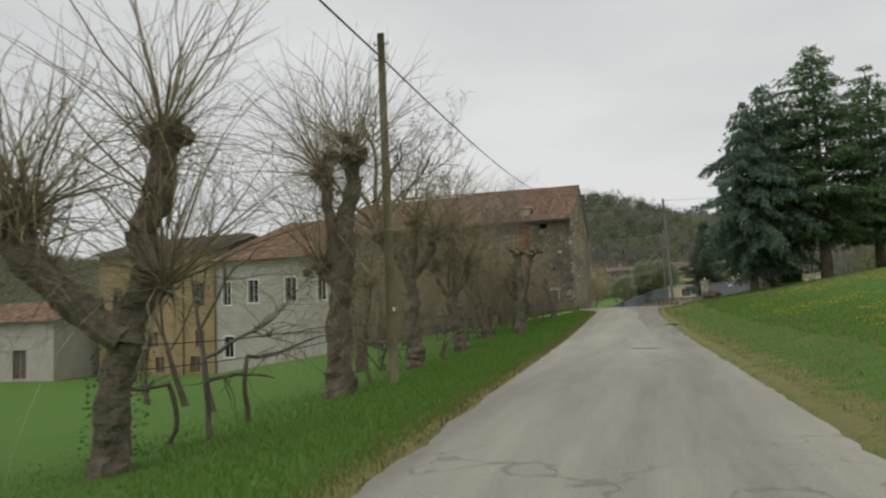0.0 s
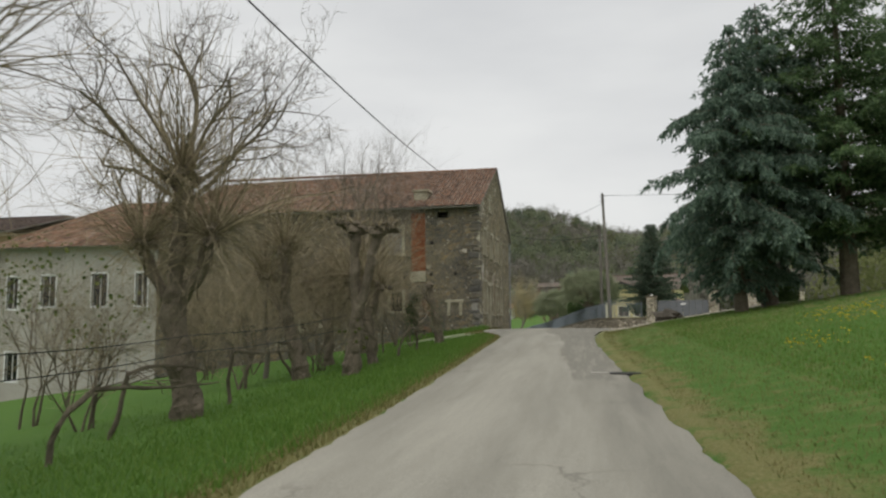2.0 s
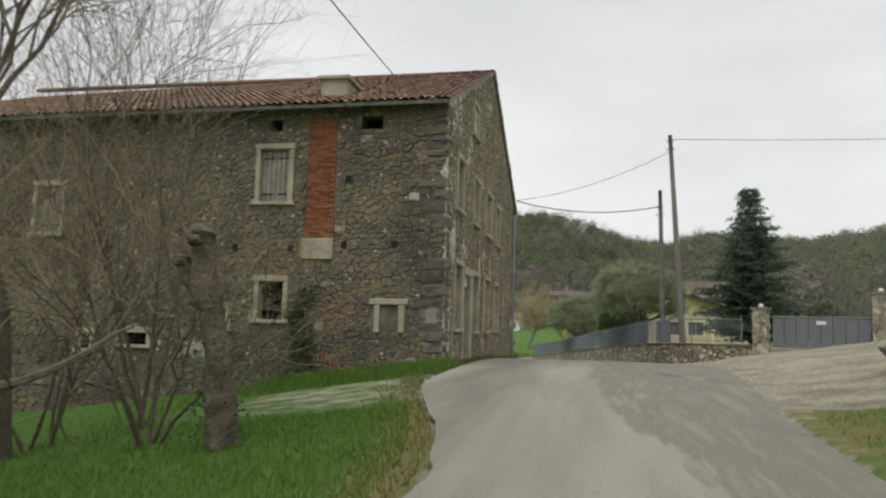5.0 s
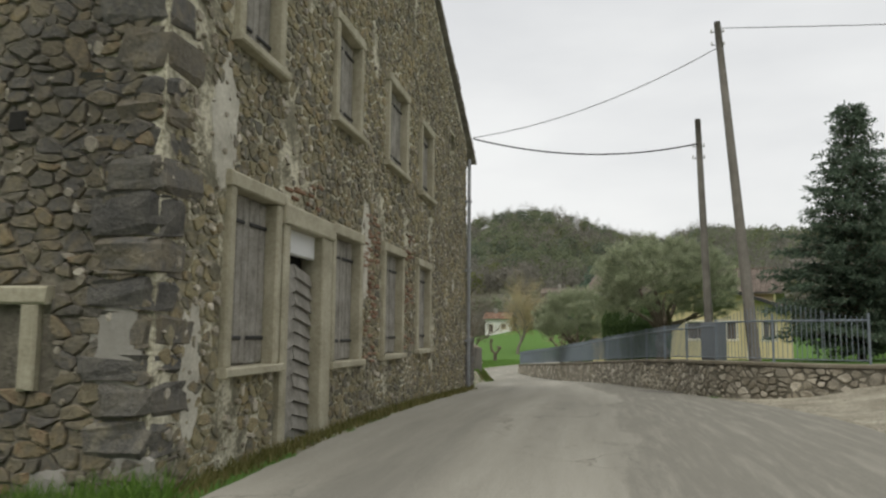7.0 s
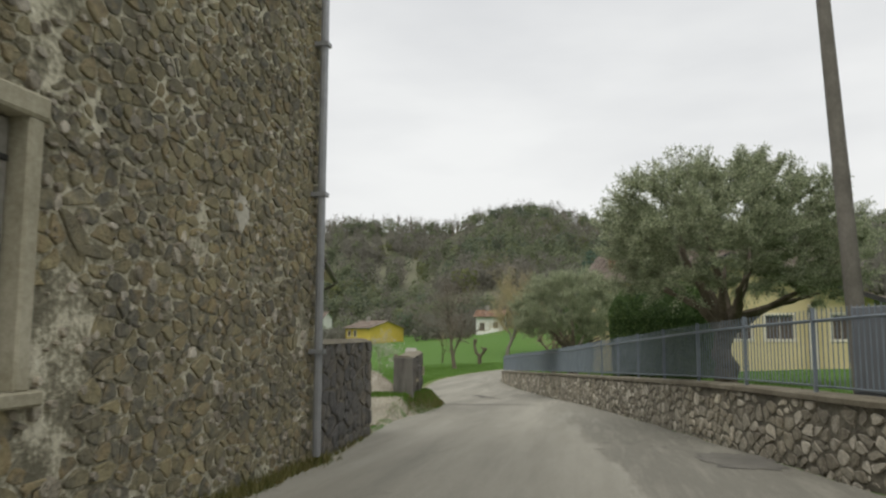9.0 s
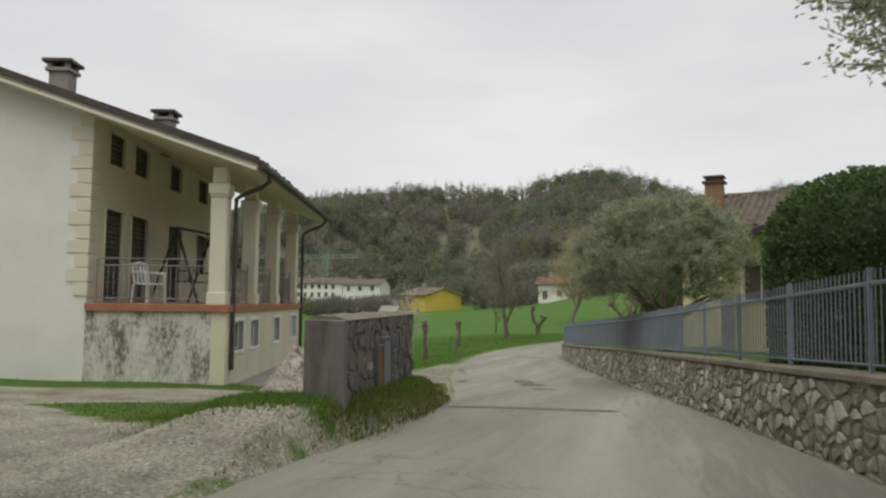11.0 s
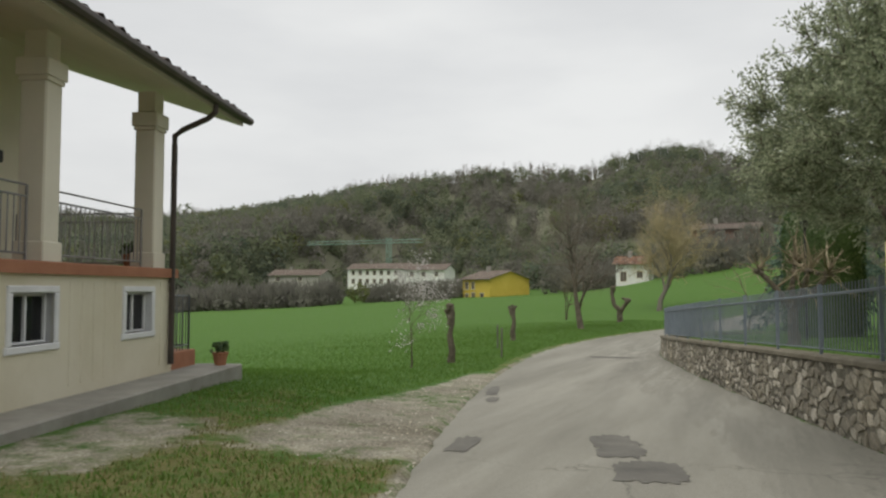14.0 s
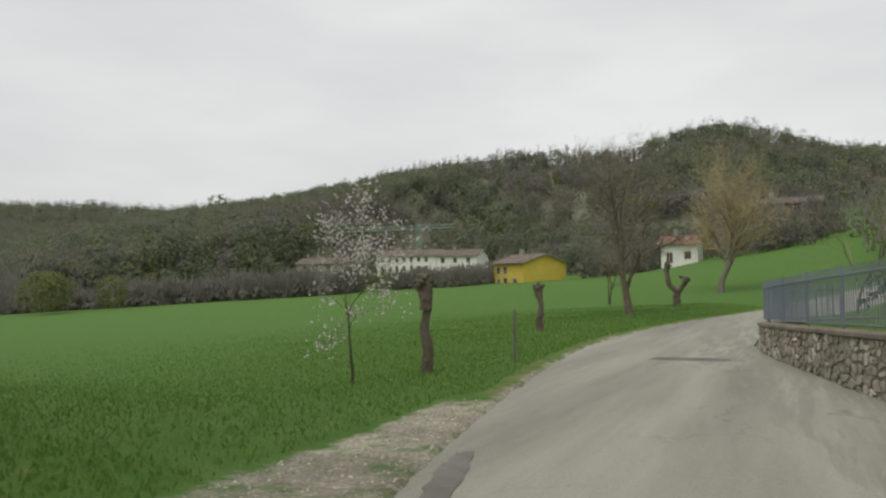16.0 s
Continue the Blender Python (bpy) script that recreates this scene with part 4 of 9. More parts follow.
lay(rubble(EW, EH + RIDGE - EAVE, 0.15, 0.105, 6, e_holes + [top_hole], e_in, gap=0.008), east, wall_e, STONE, lambda u, v: u < ey(61) and ez(3.3) < v < ez(6.0), 8, 0.026, shrink=0.15)
chips(SW, SH, 3600, south, wall_s, 15, s_keep, lambda u, v: sx(-14) < u < SW - 0.3)
chips(EW, EH + RIDGE - EAVE, 5600, east, wall_e, 16, e_holes + [top_hole], lambda u, v: v < EH or v - EH < rise(u) - 0.25)


def corner_stones():
    rnd, z, k = random.Random(3), 2.2, 0
    while z < EAVE - 0.1:
        h = rnd.uniform(0.16, 0.4)
        a, b = (rnd.uniform(0.5, 0.95), rnd.uniform(0.22, 0.4)) if k % 2 else (rnd.uniform(0.3, 0.55), rnd.uniform(0.35, 0.65))
        o1, o2 = rnd.uniform(0.03, 0.06), rnd.uniform(0.02, 0.045)
        m = Mesh()
        x0, x1, y0, y1, z0, z1 = GX - a, GX + o2, GY0 - o1, GY0 + b, z + 0.015, z + h - 0.015
        ring = [(x0, y0 + 0.02), (x0 + 0.05, y0), (x1 - 0.09, y0), (x1 - 0.02, y0 + 0.07), (x1, y1 - 0.04), (x1 - 0.02, y1), (x0 + 0.2, y1)]
        j = lambda s: rnd.uniform(-s, s)
        for zz, s in ((z0, 0.07), (z0 + h * 0.16, 0.0), (z1 - h * 0.2, 0.0), (z1, 0.08)):
            cx, cy = (x0 + x1) / 2, (y0 + y1) / 2
            m.v += [(x + (cx - x) * s + j(0.032), y + (cy - y) * s + j(0.032), zz + j(0.025)) for x, y in ring]
        n = len(ring)
        m.f = [(r * n + i, r * n + (i + 1) % n, (r + 1) * n + (i + 1) % n, (r + 1) * n + i) for r in range(3) for i in range(n)] + [tuple(reversed(range(n))), tuple(range(3 * n, 4 * n))]
        if rnd.random() < 0.93:
            m.ob("corner_stone", QUOIN, wall_s)
        z += h
        k += 1


corner_stones()
for i, (a, b, c, d, closed) in enumerate(S_WIN):
    old_window(farm, south, sx(a), sx(b), sz(c), sz(d), closed, 0.13, True, seed=i)
for i, (a, b, c, d) in enumerate(E_WIN):
    old_window(farm, east, ey(a), ey(b), ez(c), ez(d), True, 0.125, True, seed=20 + i)
old_window(farm, east, ey(TOP_WIN[0]), ey(TOP_WIN[1]), ez(TOP_WIN[2]), ez(TOP_WIN[3]), True, 0.14, seed=40)

rnd = random.Random(11)
back = Mesh()
block(back, south, flue[0], flue[1], flue[2], flue[3], -0.02, 0.03)
back = back.ob("flue", BRICK, farm, "bricked-up orange flue")
for j in range(48):
    v = flue[2] + 0.55 + 0.064 * j
    if v > flue[3]:
        break
    for i in range(3):
        m = Mesh()
        u = flue[0] + (i - (0.5 if j % 2 else 0)) * 0.26
        u0, u1 = max(flue[0], u) + 0.006, min(flue[1], u + 0.25) - 0.006
        if u1 - u0 > 0.05:
            block(m, south, u0, u1, v, v + 0.055, 0.0, 0.045 + 0.008 * rnd.random(), 0.002, rnd)
            m.ob("brick", BRICK, back)
m = Mesh()
block(m, south, flue[0] - 0.06, flue[1] + 0.02, flue[2], flue[2] + 0.54, 0, 0.07, 0.01, rnd)
m.ob("stone_block", TRIM, farm, "pale plastered block under the flue")
niche_m = Mesh()
block(niche_m, south, niche[0], niche[1], niche[3] - 0.14, niche[3], 0, 0.09, 0.01, rnd)
niche_m = niche_m.ob("blocked_window", TRIM, farm, "pale stone frame of a walled-up window")
for j0, j1 in ((niche[0] + 0.12, niche[0] + 0.26), (niche[1] - 0.24, niche[1] - 0.09)):
    m = Mesh()
    block(m, south, j0, j1, niche[2], niche[3] - 0.14, 0, 0.08, 0.01, rnd)
    m.ob("jamb", TRIM, niche_m)
# flat bricks packed between the openings of the gable
for k in range(150):
    y, z = rnd.choice(((58.5, 59.55), (61.05, 62.05), (55.5, 57.0), (58.5, 59.6))), rnd.uniform(4.0, 6.3)
    u, v, l = ey(rnd.uniform(y[0] + 0.05, y[1] - 0.25)), ez(z), rnd.uniform(0.12, 0.24)
    if any(a - 0.03 < u + l and u < b + 0.03 and c - 0.03 < v + 0.05 and v < d + 0.05 for a, b, c, d in e_holes):
        continue
    m = Mesh()
    block(m, east, u, u + l, v, v + rnd.uniform(0.035, 0.055), 0.0, rnd.uniform(0.026, 0.04), 0.004, rnd)
    m.ob("brick", OLD_BRICK, wall_e)

# door with chevron planks and a white board over it
door = Mesh()
du0, du1, dv0, dv1 = ey(55.5), ey(57.05), ez(3.15), ez(5.88)
block(door, east, du0 - 0.04, du1 + 0.04, dv1 - 0.2, dv1 + 0.02, -0.2, 0.11, 0.008, rnd)
door = door.ob("door", TRIM, farm, "old plank door in a stone frame")
for j0, j1 in ((du0, du0 + 0.16), (du1 - 0.34, du1)):
    m = Mesh()
    block(m, east, j0, j1, dv0, dv1 - 0.2, -0.2, 0.08, 0.008, rnd)
    m.ob("jamb", TRIM, door)
a, b = du0 + 0.16, du1 - 0.34
for j in range(13):
    for s in (0, 1):
        m = Mesh()
        v, mid = dv0 + 0.02 + j * 0.157, (a + b) / 2
        lift = 0.10
        u0, u1 = (a, mid - 0.003) if s == 0 else (mid + 0.003, b)
        va, vb = (v, v + lift) if s == 0 else (v + lift, v)
        top = ez(5.4)
        quad = [(u0, min(va, top)), (u1, min(vb, top)), (u1, min(vb + 0.148, top)), (u0, min(va + 0.148, top))]
        if quad[3][1] - quad[0][1] < 0.02 and quad[2][1] - quad[1][1] < 0.02:
            continue
        t = 0.012 * rnd.random()
        m.add([east(*q, -0.16) for q in quad] + [east(q[0], q[1], o) for q, o in zip(quad, (-0.06 + t, -0.06 + t, -0.095 + t, -0.095 + t))],
              [(3, 2, 1, 0), (4, 5, 6, 7), (0, 1, 5, 4), (1, 2, 6, 5), (2, 3, 7, 6), (3, 0, 4, 7)])
        m.ob("plank", OLD_WOOD, door)
# near-black backing whose colour stands for the shade behind the planks
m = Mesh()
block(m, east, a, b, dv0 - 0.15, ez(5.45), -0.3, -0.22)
m.ob("door_back", HOLE_SHADE, door)
m = Mesh()
block(m, east, a - 0.02, b + 0.02, ez(5.4), ez(5.69), -0.12, -0.04)
m.ob("white_board", WHITE_PAINT, door, "white painted board over the door")
m = Mesh()
block(m, east, a + 0.06, a + 0.3, ez(5.46), ez(5.475), -0.041, -0.037)
m.ob("faded_line", GREY_PAINT, door)

def plaster(put, parent, u, v, w, h, seed, material, out=0.035, label="patch of old lime render"):
    """A ragged patch of old render on a wall."""
    n, ring = 40, []
    for i in range(n):
        t = 2 * math.pi * i / n
        q = 1 + 0.34 * noise.noise((math.cos(t) * 1.7 + seed, math.sin(t) * 1.7, seed)) + 0.2 * noise.noise((math.cos(t) * 5, math.sin(t) * 5 + seed, 2))
        ring.append((u + w / 2 * q * math.cos(t), v + h / 2 * q * math.sin(t)))
    m = Mesh()
    for k, o in ((1.0, -0.01), (0.93, out * 0.7), (0.5, out)):
        m.v += [put(u + (a - u) * k, v + (b - v) * k, o + 0.008 * noise.noise((a * 3, b * 3, k * 9))) for a, b in ring]
    m.v.append(put(u, v, out))
    m.f = [(r * n + i, r * n + (i + 1) % n, (r + 1) * n + (i + 1) % n, (r + 1) * n + i) for r in (0, 1) for i in range(n)] + [(2 * n + i, 2 * n + (i + 1) % n, 3 * n) for i in range(n)]
    m.ob("render_patch", material, parent, label)


for u, v, w, h, seed in ((sx(-4.5), sz(4.3), 0.55, 0.9, 1), (sx(-4.35), sz(3.45), 0.4, 0.55, 2), (sx(-10.5), sz(3.5), 1.1, 0.6, 3), (sx(-5.0), sz(3.3), 0.5, 0.3, 4)):
    plaster(south, wall_s, u, v, w, h, seed, CONCRETE, 0.035)
for u, v, w, h, seed in ((ey(58.72), ez(5.75), 0.5, 1.35, 5), (ey(54.2), ez(6.4), 0.5, 1.3, 6), (ey(53.75), ez(4.2), 0.4, 1.2, 7), (ey(66.2), ez(5.7), 0.3, 0.4, 9)):
    plaster(east, wall_e, u, v, w, h, seed, LIME, 0.024)
for k, (x, z) in enumerate(((-7.22, 5.19), (-7.36, 4.16), (-6.3, 8.9), (-5.0, 7.4), (-6.9, 6.6))):
    m = Mesh()
    block(m, south, sx(x) - 0.13, sx(x) + 0.12, sz(z) - 0.08, sz(z) + 0.08, 0, 0.06, 0.03, rnd)
    m.ob("pale_stone", PALE_STONE, wall_s)
# scaffold holes: no recess, near-black blocks with the holes' shade as colour
for x, z in ((-5.5, 6.21), (-6.74, 7.86), (-9.73, 6.11), (-6.79, 6.2), (-8.19, 6.11)):
    m = Mesh()
    block(m, south, sx(x) - 0.075, sx(x) + 0.075, sz(z) - 0.085, sz(z) + 0.085, 0, 0.052, 0.01, rnd)
    m.ob("putlog_hole", HOLE_SHADE, wall_s, "dark square block painted as the shade of a scaffold hole")
# brick repair beside the ivy and the flat arch at the wall's foot
for j in range(13):
    for i in range(5):
        if rnd.random() < 0.28:
            continue
        u, v = sx(-7.4) + i * 0.19 + (0.09 if j % 2 else 0) + rnd.uniform(-0.02, 0.02), sz(4.0) + j * 0.068
        m = Mesh()
        block(m, south, u, u + rnd.uniform(0.13, 0.18), v, v + 0.056, 0, rnd.uniform(0.04, 0.062), 0.006, rnd)
        m.ob("brick", OLD_BRICK, wall_s)
for i in range(11):
    t = math.pi * (0.12 + 0.76 * i / 10)
    u, v = sx(-7.22) - 0.46 * math.cos(t), sz(2.95) + 0.34 * math.sin(t)
    m = Mesh()
    block(m, south, u - 0.035, u + 0.035, v - 0.02, v + 0.2, 0, 0.07, 0.012, rnd)
    m.ob("brick", OLD_BRICK, wall_s)

# roof
roof = Mesh()
roof.box(-22.6, GX + 0.06, RY - 0.13, RY + 0.13, RIDGE + 0.02, RIDGE + 0.13, bevel=0.05)
roof = roof.ob("roof", TILES, farm, "weathered orange clay barrel tile roof")
tiled("roof_tiles", ((-22.6, GY0 - 0.5, EAVE - 0.12), (GX + 0.1, GY0 - 0.5, EAVE + 0.02), (GX + 0.1, RY, RIDGE + 0.12), (-22.6, RY, RIDGE - 0.25)), 92, 26, TILES, roof, 1)
tiled("roof_tiles", ((GX + 0.12, GY1 + 1.2, EAVE - 0.15), (-22.6, GY1 + 1.2, EAVE - 0.35), (-22.6, RY, RIDGE - 0.25), (GX + 0.1, RY, RIDGE + 0.12)), 92, 24, TILES, roof, 2)
m = Mesh()
m.box(-7.85, -7.15, 53.9, 54.9, 9.9, 10.75)
m.box(-7.95, -7.05, 53.8, 55.0, 10.75, 10.83)
m.ob("chimney", TRIM, farm, "squat chimney stump on the eave")
m = Mesh()
m.tube([(GX + 0.12, GY1 - 0.2, 9.3), (GX + 0.12, GY1 - 0.2, 3.1)], 0.05, 8)
m.ob("downpipe", GALVANISED, farm, "galvanised downpipe at the corner")
for z in (4.3, 6.2, 8.1):
    m = Mesh()
    m.box(GX, GX + 0.19, GY1 - 0.27, GY1 - 0.13, z, z + 0.05)
    m.ob("pipe_clip", GALVANISED, farm)
m = Mesh()
m.tube([(GX - 0.05, GY1 + 1.22, 9.5), (-22.5, GY1 + 1.22, 9.3)], 0.07, 8)
m.ob("gutter", GALVANISED, farm)

iv, rnd = Mesh(), random.Random(19)
for _ in range(1700):
    v = rnd.uniform(0, 1) ** 1.2
    x = -7.95 + 0.3 * v + 0.12 * math.sin(v * 7) + rnd.gauss(0, 0.3 - 0.16 * v)
    q = Vector((x, GY0 - rnd.uniform(0.04, 0.09), 2.75 + 2.45 * v))
    d = Vector((rnd.gauss(0, 0.5), -0.6, rnd.gauss(-0.4, 0.4))).normalized()
    e = d.cross(Vector((0.2, 0.3, 1))).normalized() * rnd.uniform(0.02, 0.035)
    l = d * rnd.uniform(0.05, 0.08)
    iv.add([tuple(q), tuple(q + l * 0.5 + e), tuple(q + l), tuple(q + l * 0.5 - e)], [(0, 1, 2, 3)])
tagged(iv.ob("wall_ivy", IVY_LEAF), "green ivy climbing the farmhouse wall", "ivy", kind="stuff")
# ---- the houses beside the farmhouse ----
def plain_window(parent, put, u0, u1, v0, v1, trim=0.09, glass=DARK_GLASS, bars=1, trim_mat=WHITE_PAINT, deep=0.14, sash=None):
    """A house window: painted surround, sash bars and dark panes set back in the wall."""
    m = Mesh()
    for q in ((u0 - trim, u0, v0, v1), (u1, u1 + trim, v0, v1), (u0 - trim, u1 + trim, v1, v1 + trim), (u0 - trim * 1.3, u1 + trim * 1.3, v0 - trim, v0)):
        block(m, put, *q, -deep, 0.03)
    w = m.ob("window", trim_mat, parent)
    g = Mesh()
    block(g, put, u0, u1, v0, v1, -deep - 0.02, -deep + 0.01)
    g.ob("pane", glass, w)
    s = Mesh()
    f = 0.035
    for q in ((u0, u0 + f, v0, v1), (u1 - f, u1, v0, v1), (u0 + f, u1 - f, v1 - f, v1), (u0 + f, u1 - f, v0, v0 + f)):
        block(s, put, *q, -deep + 0.01, -deep + 0.05)
    for k in range(bars):
        x = u0 + (u1 - u0) * (k + 1) / (bars + 1)
        block(s, put, x - f / 2, x + f / 2, v0 + f, v1 - f, -deep + 0.01, -deep + 0.05)
    s.ob("sash", sash or trim_mat, w)
    return w


def white_house():
    h = thing("white_house", "white plastered house with a red hipped tile roof", "house")
    put = lambda u, v, o: (-32.8 + u, 53.2 - o, -1.6 + v)
    wins = [(0.75, 1.45, 6.25, 8.1), (3.0, 3.9, 6.35, 8.15), (6.25, 7.2, 6.35, 8.2), (9.0, 9.7, 6.35, 8.2), (0.85, 1.65, 2.1, 3.75)]
    m = Mesh()
    panel(m, 10.3, 9.9, 0.4, [*wins, (6.2, 9.3, 0.9, 3.95)], put)
    m.ob("wall", PLASTER, h)
    for q in ((-32.8, -32.4, 53.6, 66, -1.6, 8.3), (-32.4, -22.5, 65.6, 66, -1.6, 8.3)):
        m = Mesh()
        m.box(*q)
        m.ob("wall", PLASTER, h)
    for q in wins:
        plain_window(h, put, *q)
    d = Mesh()
    block(d, put, 6.2, 7.7, 0.9, 3.9, -0.2, -0.1)
    block(d, put, 7.75, 9.3, 0.9, 3.9, -0.2, -0.1)
    g = d.ob("garage_door", PLASTER, h, "pale double garage door")
    for u in (6.4, 6.9, 7.4, 7.95, 8.5, 9.0):
        b = Mesh()
        block(b, put, u, u + 0.03, 0.9, 3.9, -0.1, -0.085)
        b.ob("rib", GREY_PAINT, g)
    r = Mesh()
    r.box(-29.3, -22.5, 59.4, 59.7, 11.62, 11.74, bevel=0.04)
    r = r.ob("roof", TILES, h)
    tiled("roof_tiles", ((-33.3, 52.7, 8.15), (-22.5, 52.7, 8.15), (-22.5, 59.55, 11.7), (-29.3, 59.55, 11.7)), 46, 20, TILES, r, 4)
    tiled("roof_tiles", ((-33.3, 66.4, 8.15), (-33.3, 52.7, 8.15), (-29.3, 59.55, 11.7), (-29.3, 59.6, 11.7)), 50, 14, TILES, r, 5)
    tiled("roof_tiles", ((-22.5, 66.4, 8.15), (-33.3, 66.4, 8.15), (-29.3, 59.55, 11.7), (-22.5, 59.55, 11.7)), 30, 14, TILES, r, 6)
    p = Mesh()
    p.tube([(-32.7, 53.1, 8.1), (-32.7, 53.1, -1.2)], 0.06, 6)
    p.ob("downpipe", COPPER, h)


def ochre_house():
    h = thing("ochre_house", "ochre plastered three-storey house with grey tiled roof", "house")
    put = lambda u, v, o: (-44.5 + u, 54.0 - o, -1.6 + v)
    wins = [(9.2, 10.2, 6.3, 8.2), (4.6, 5.5, 6.2, 8.1), (1.4, 2.3, 6.2, 8.1), (5.0, 5.8, 3.0, 4.3), (9.4, 10.2, 3.0, 4.3), (2.4, 4.8, 1.0, 2.9), (5.6, 6.4, 0.9, 2.2), (8.9, 9.8, 0.9, 2.2), (4.4, 5.2, 9.3, 10.2)]
    m = Mesh()
    panel(m, 11.6, 10.9, 0.4, wins, put)
    m.ob("wall", OCHRE, h)
    for q in ((-44.5, -44.1, 54.4, 66, -1.6, 9.3), (-44.1, -32.9, 65.6, 66, -1.6, 9.3), (-33.3, -32.9, 54.4, 65.6, 8.3, 9.3)):
        m = Mesh()
        m.box(*q)
        m.ob("wall", OCHRE, h)
    for q in wins:
        plain_window(h, put, *q, trim_mat=OCHRE, glass=SHUTTER if q[2] < 5 else DARK_GLASS)
    r = Mesh()
    r.box(-44, -33.4, 59.9, 60.1, 11.1, 11.2)
    r = r.ob("roof", DARK_TILES, h)
    tiled("roof_tiles", ((-45, 53.5, 9.3), (-32.6, 53.5, 9.3), (-33.0, 60, 11.1), (-44.5, 60, 11.1)), 48, 14, DARK_TILES, r, 7)
    tiled("roof_tiles", ((-32.6, 66.5, 9.3), (-45, 66.5, 9.3), (-44.5, 60, 11.1), (-33.0, 60, 11.1)), 30, 10, DARK_TILES, r, 8)
    for x in (-36.2, -40.3):
        p = Mesh()
        p.tube([(x, 53.9, 9.2), (x, 53.9, -1.2)], 0.05, 6)
        p.ob("downpipe", COPPER, h)
    s = thing("grey_shed", "low grey plastered outbuilding behind the orchard", "outbuilding")
    put2 = lambda u, v, o: (-56 + u, 50.0 - o, -1.6 + v)
    m = Mesh()
    panel(m, 10.5, 5.6, 0.4, [(2, 3, 2.5, 3.8), (6.5, 7.8, 0.9, 3.2)], put2)
    m.box(-56, -45.5, 50.4, 58, -1.6, 4.0)
    m.ob("wall", PLASTER, s)
    plain_window(s, put2, 2, 3, 2.5, 3.8)
    plain_window(s, put2, 6.5, 7.8, 0.9, 3.2, glass=SHUTTER, trim_mat=PLASTER)
    tiled("roof_tiles", ((-56.4, 49.6, 3.9), (-45.1, 49.6, 3.9), (-45.1, 55, 5.6), (-56.4, 55, 5.6)), 40, 12, TILES, s, 9)


white_house()
ochre_house()

# ---- the villa with the terrace ----
VILLA = pose(-10.103, 82.774, -0.125, 0, 0, 16.64)


def villa():
    h = thing("villa", "white villa with a columned terrace and brown eaves", "villa", VILLA)
    front = lambda u, v, o: (0.0 + o, u, 2.3 + v)
    backw = lambda u, v, o: (-2.85 + o, u, 4.2 + v)
    southw = lambda u, v, o: (-14.0 + u, -o, 2.3 + v)
    base_wins = [(0.65, 1.42, 0.92, 1.52), (2.1, 2.88, 0.92, 1.52), (4.6, 5.4, 0.92, 1.52), (7.15, 7.95, 0.92, 1.52)]
    m = Mesh()
    panel(m, 8.7, 1.75, 0.3, base_wins, front)
    m = m.ob("base_wall", RIBBED, h, "cream basement wall with rain streaks")
    for u in np.arange(0.12, 8.7, 0.28):
        if not any(a - 0.12 < u < b + 0.12 for a, b, *_ in base_wins):
            r = Mesh()
            block(r, front, u, u + 0.07, 0.35, 1.68, -0.01, 0.012)
            r.ob("rib", RIBBED, m)
    for q in base_wins:
        plain_window(h, front, *q, trim=0.09, trim_mat=WHITE_PAINT, bars=1)
    m = Mesh()
    m.box(-2.85, -0.3, 0.0, 0.3, 2.3, 4.05)
    m.ob("base_wall", MOULDY, h, "white wall dark with mould")
    m = Mesh()
    m.box(-14, -2.85, 0.0, 0.35, 2.3, 8.1)
    slope = [(-14, 8.1), (-2.85, 8.1), (-8, 9.75)]
    m.add([(x, y, z) for y in (0.0, 0.35) for x, z in slope], [(0, 1, 2), (5, 4, 3), (0, 3, 4, 1), (1, 4, 5, 2), (2, 5, 3, 0)])
    m.ob("side_wall", WHITEWASH, h, "plain white side wall")
    wins = [(0.75, 1.68, 0.05, 2.02), (2.15, 3.12, 0.05, 2.02), (4.6, 5.55, 0.02, 2.05), (7.05, 8.0, 0.85, 2.02)]
    ups = [(0.82, 1.62, 3.02, 3.7), (2.2, 3.08, 3.02, 3.7), (4.62, 5.5, 3.02, 3.7), (7.06, 7.95, 3.02, 3.7)]
    m = Mesh()
    panel(m, 9.6, 3.95, 0.35, wins + ups, lambda u, v, o: backw(u, v, o) if u > 0 else (-2.85 + o, 0.35, 4.2 + v))
    m.box(-14, -2.85, 9.25, 9.6, 2.3, 8.1)
    m.ob("terrace_wall", CREAM, h)
    for q in wins + ups:
        w = plain_window(h, backw, *q, trim=0.03, trim_mat=CREAM, glass=DARK_GLASS, deep=0.1, bars=0, sash=SHUTTER)
        a, b, c, d = q
        for k in range(int((d - c) / 0.11)):
            s = Mesh()
            block(s, backw, a + 0.03, b - 0.03, c + 0.03 + k * 0.11, c + 0.12 + k * 0.11, -0.085, -0.07)
            s.ob("slat", SHUTTER, w)
    for k in range(13):
        z = 4.35 + k * 0.29
        for y0 in (-0.03, 9.3):
            q = Mesh()
            long = 0.42 if k % 2 else 0.26
            q.box(-2.85 - long, -2.82, y0, y0 + 0.34, z, z + 0.26, bevel=0.012)
            q.ob("quoin_block", CREAM, h)
    slab = Mesh()
    slab.box(-2.85, 0.07, -0.07, 8.78, 4.05, 4.2, bevel=0.015)
    slab.ob("terrace_floor", TERRACOTTA, h, "terracotta edged terrace floor")
    for y in (0.22, 2.85, 5.4, 8.28):
        c = Mesh()
        c.box(-0.40, -0.06, y - 0.17, y + 0.17, 4.45, 6.42, bevel=0.02)
        c = c.ob("column", CREAM, h, "square cream column")
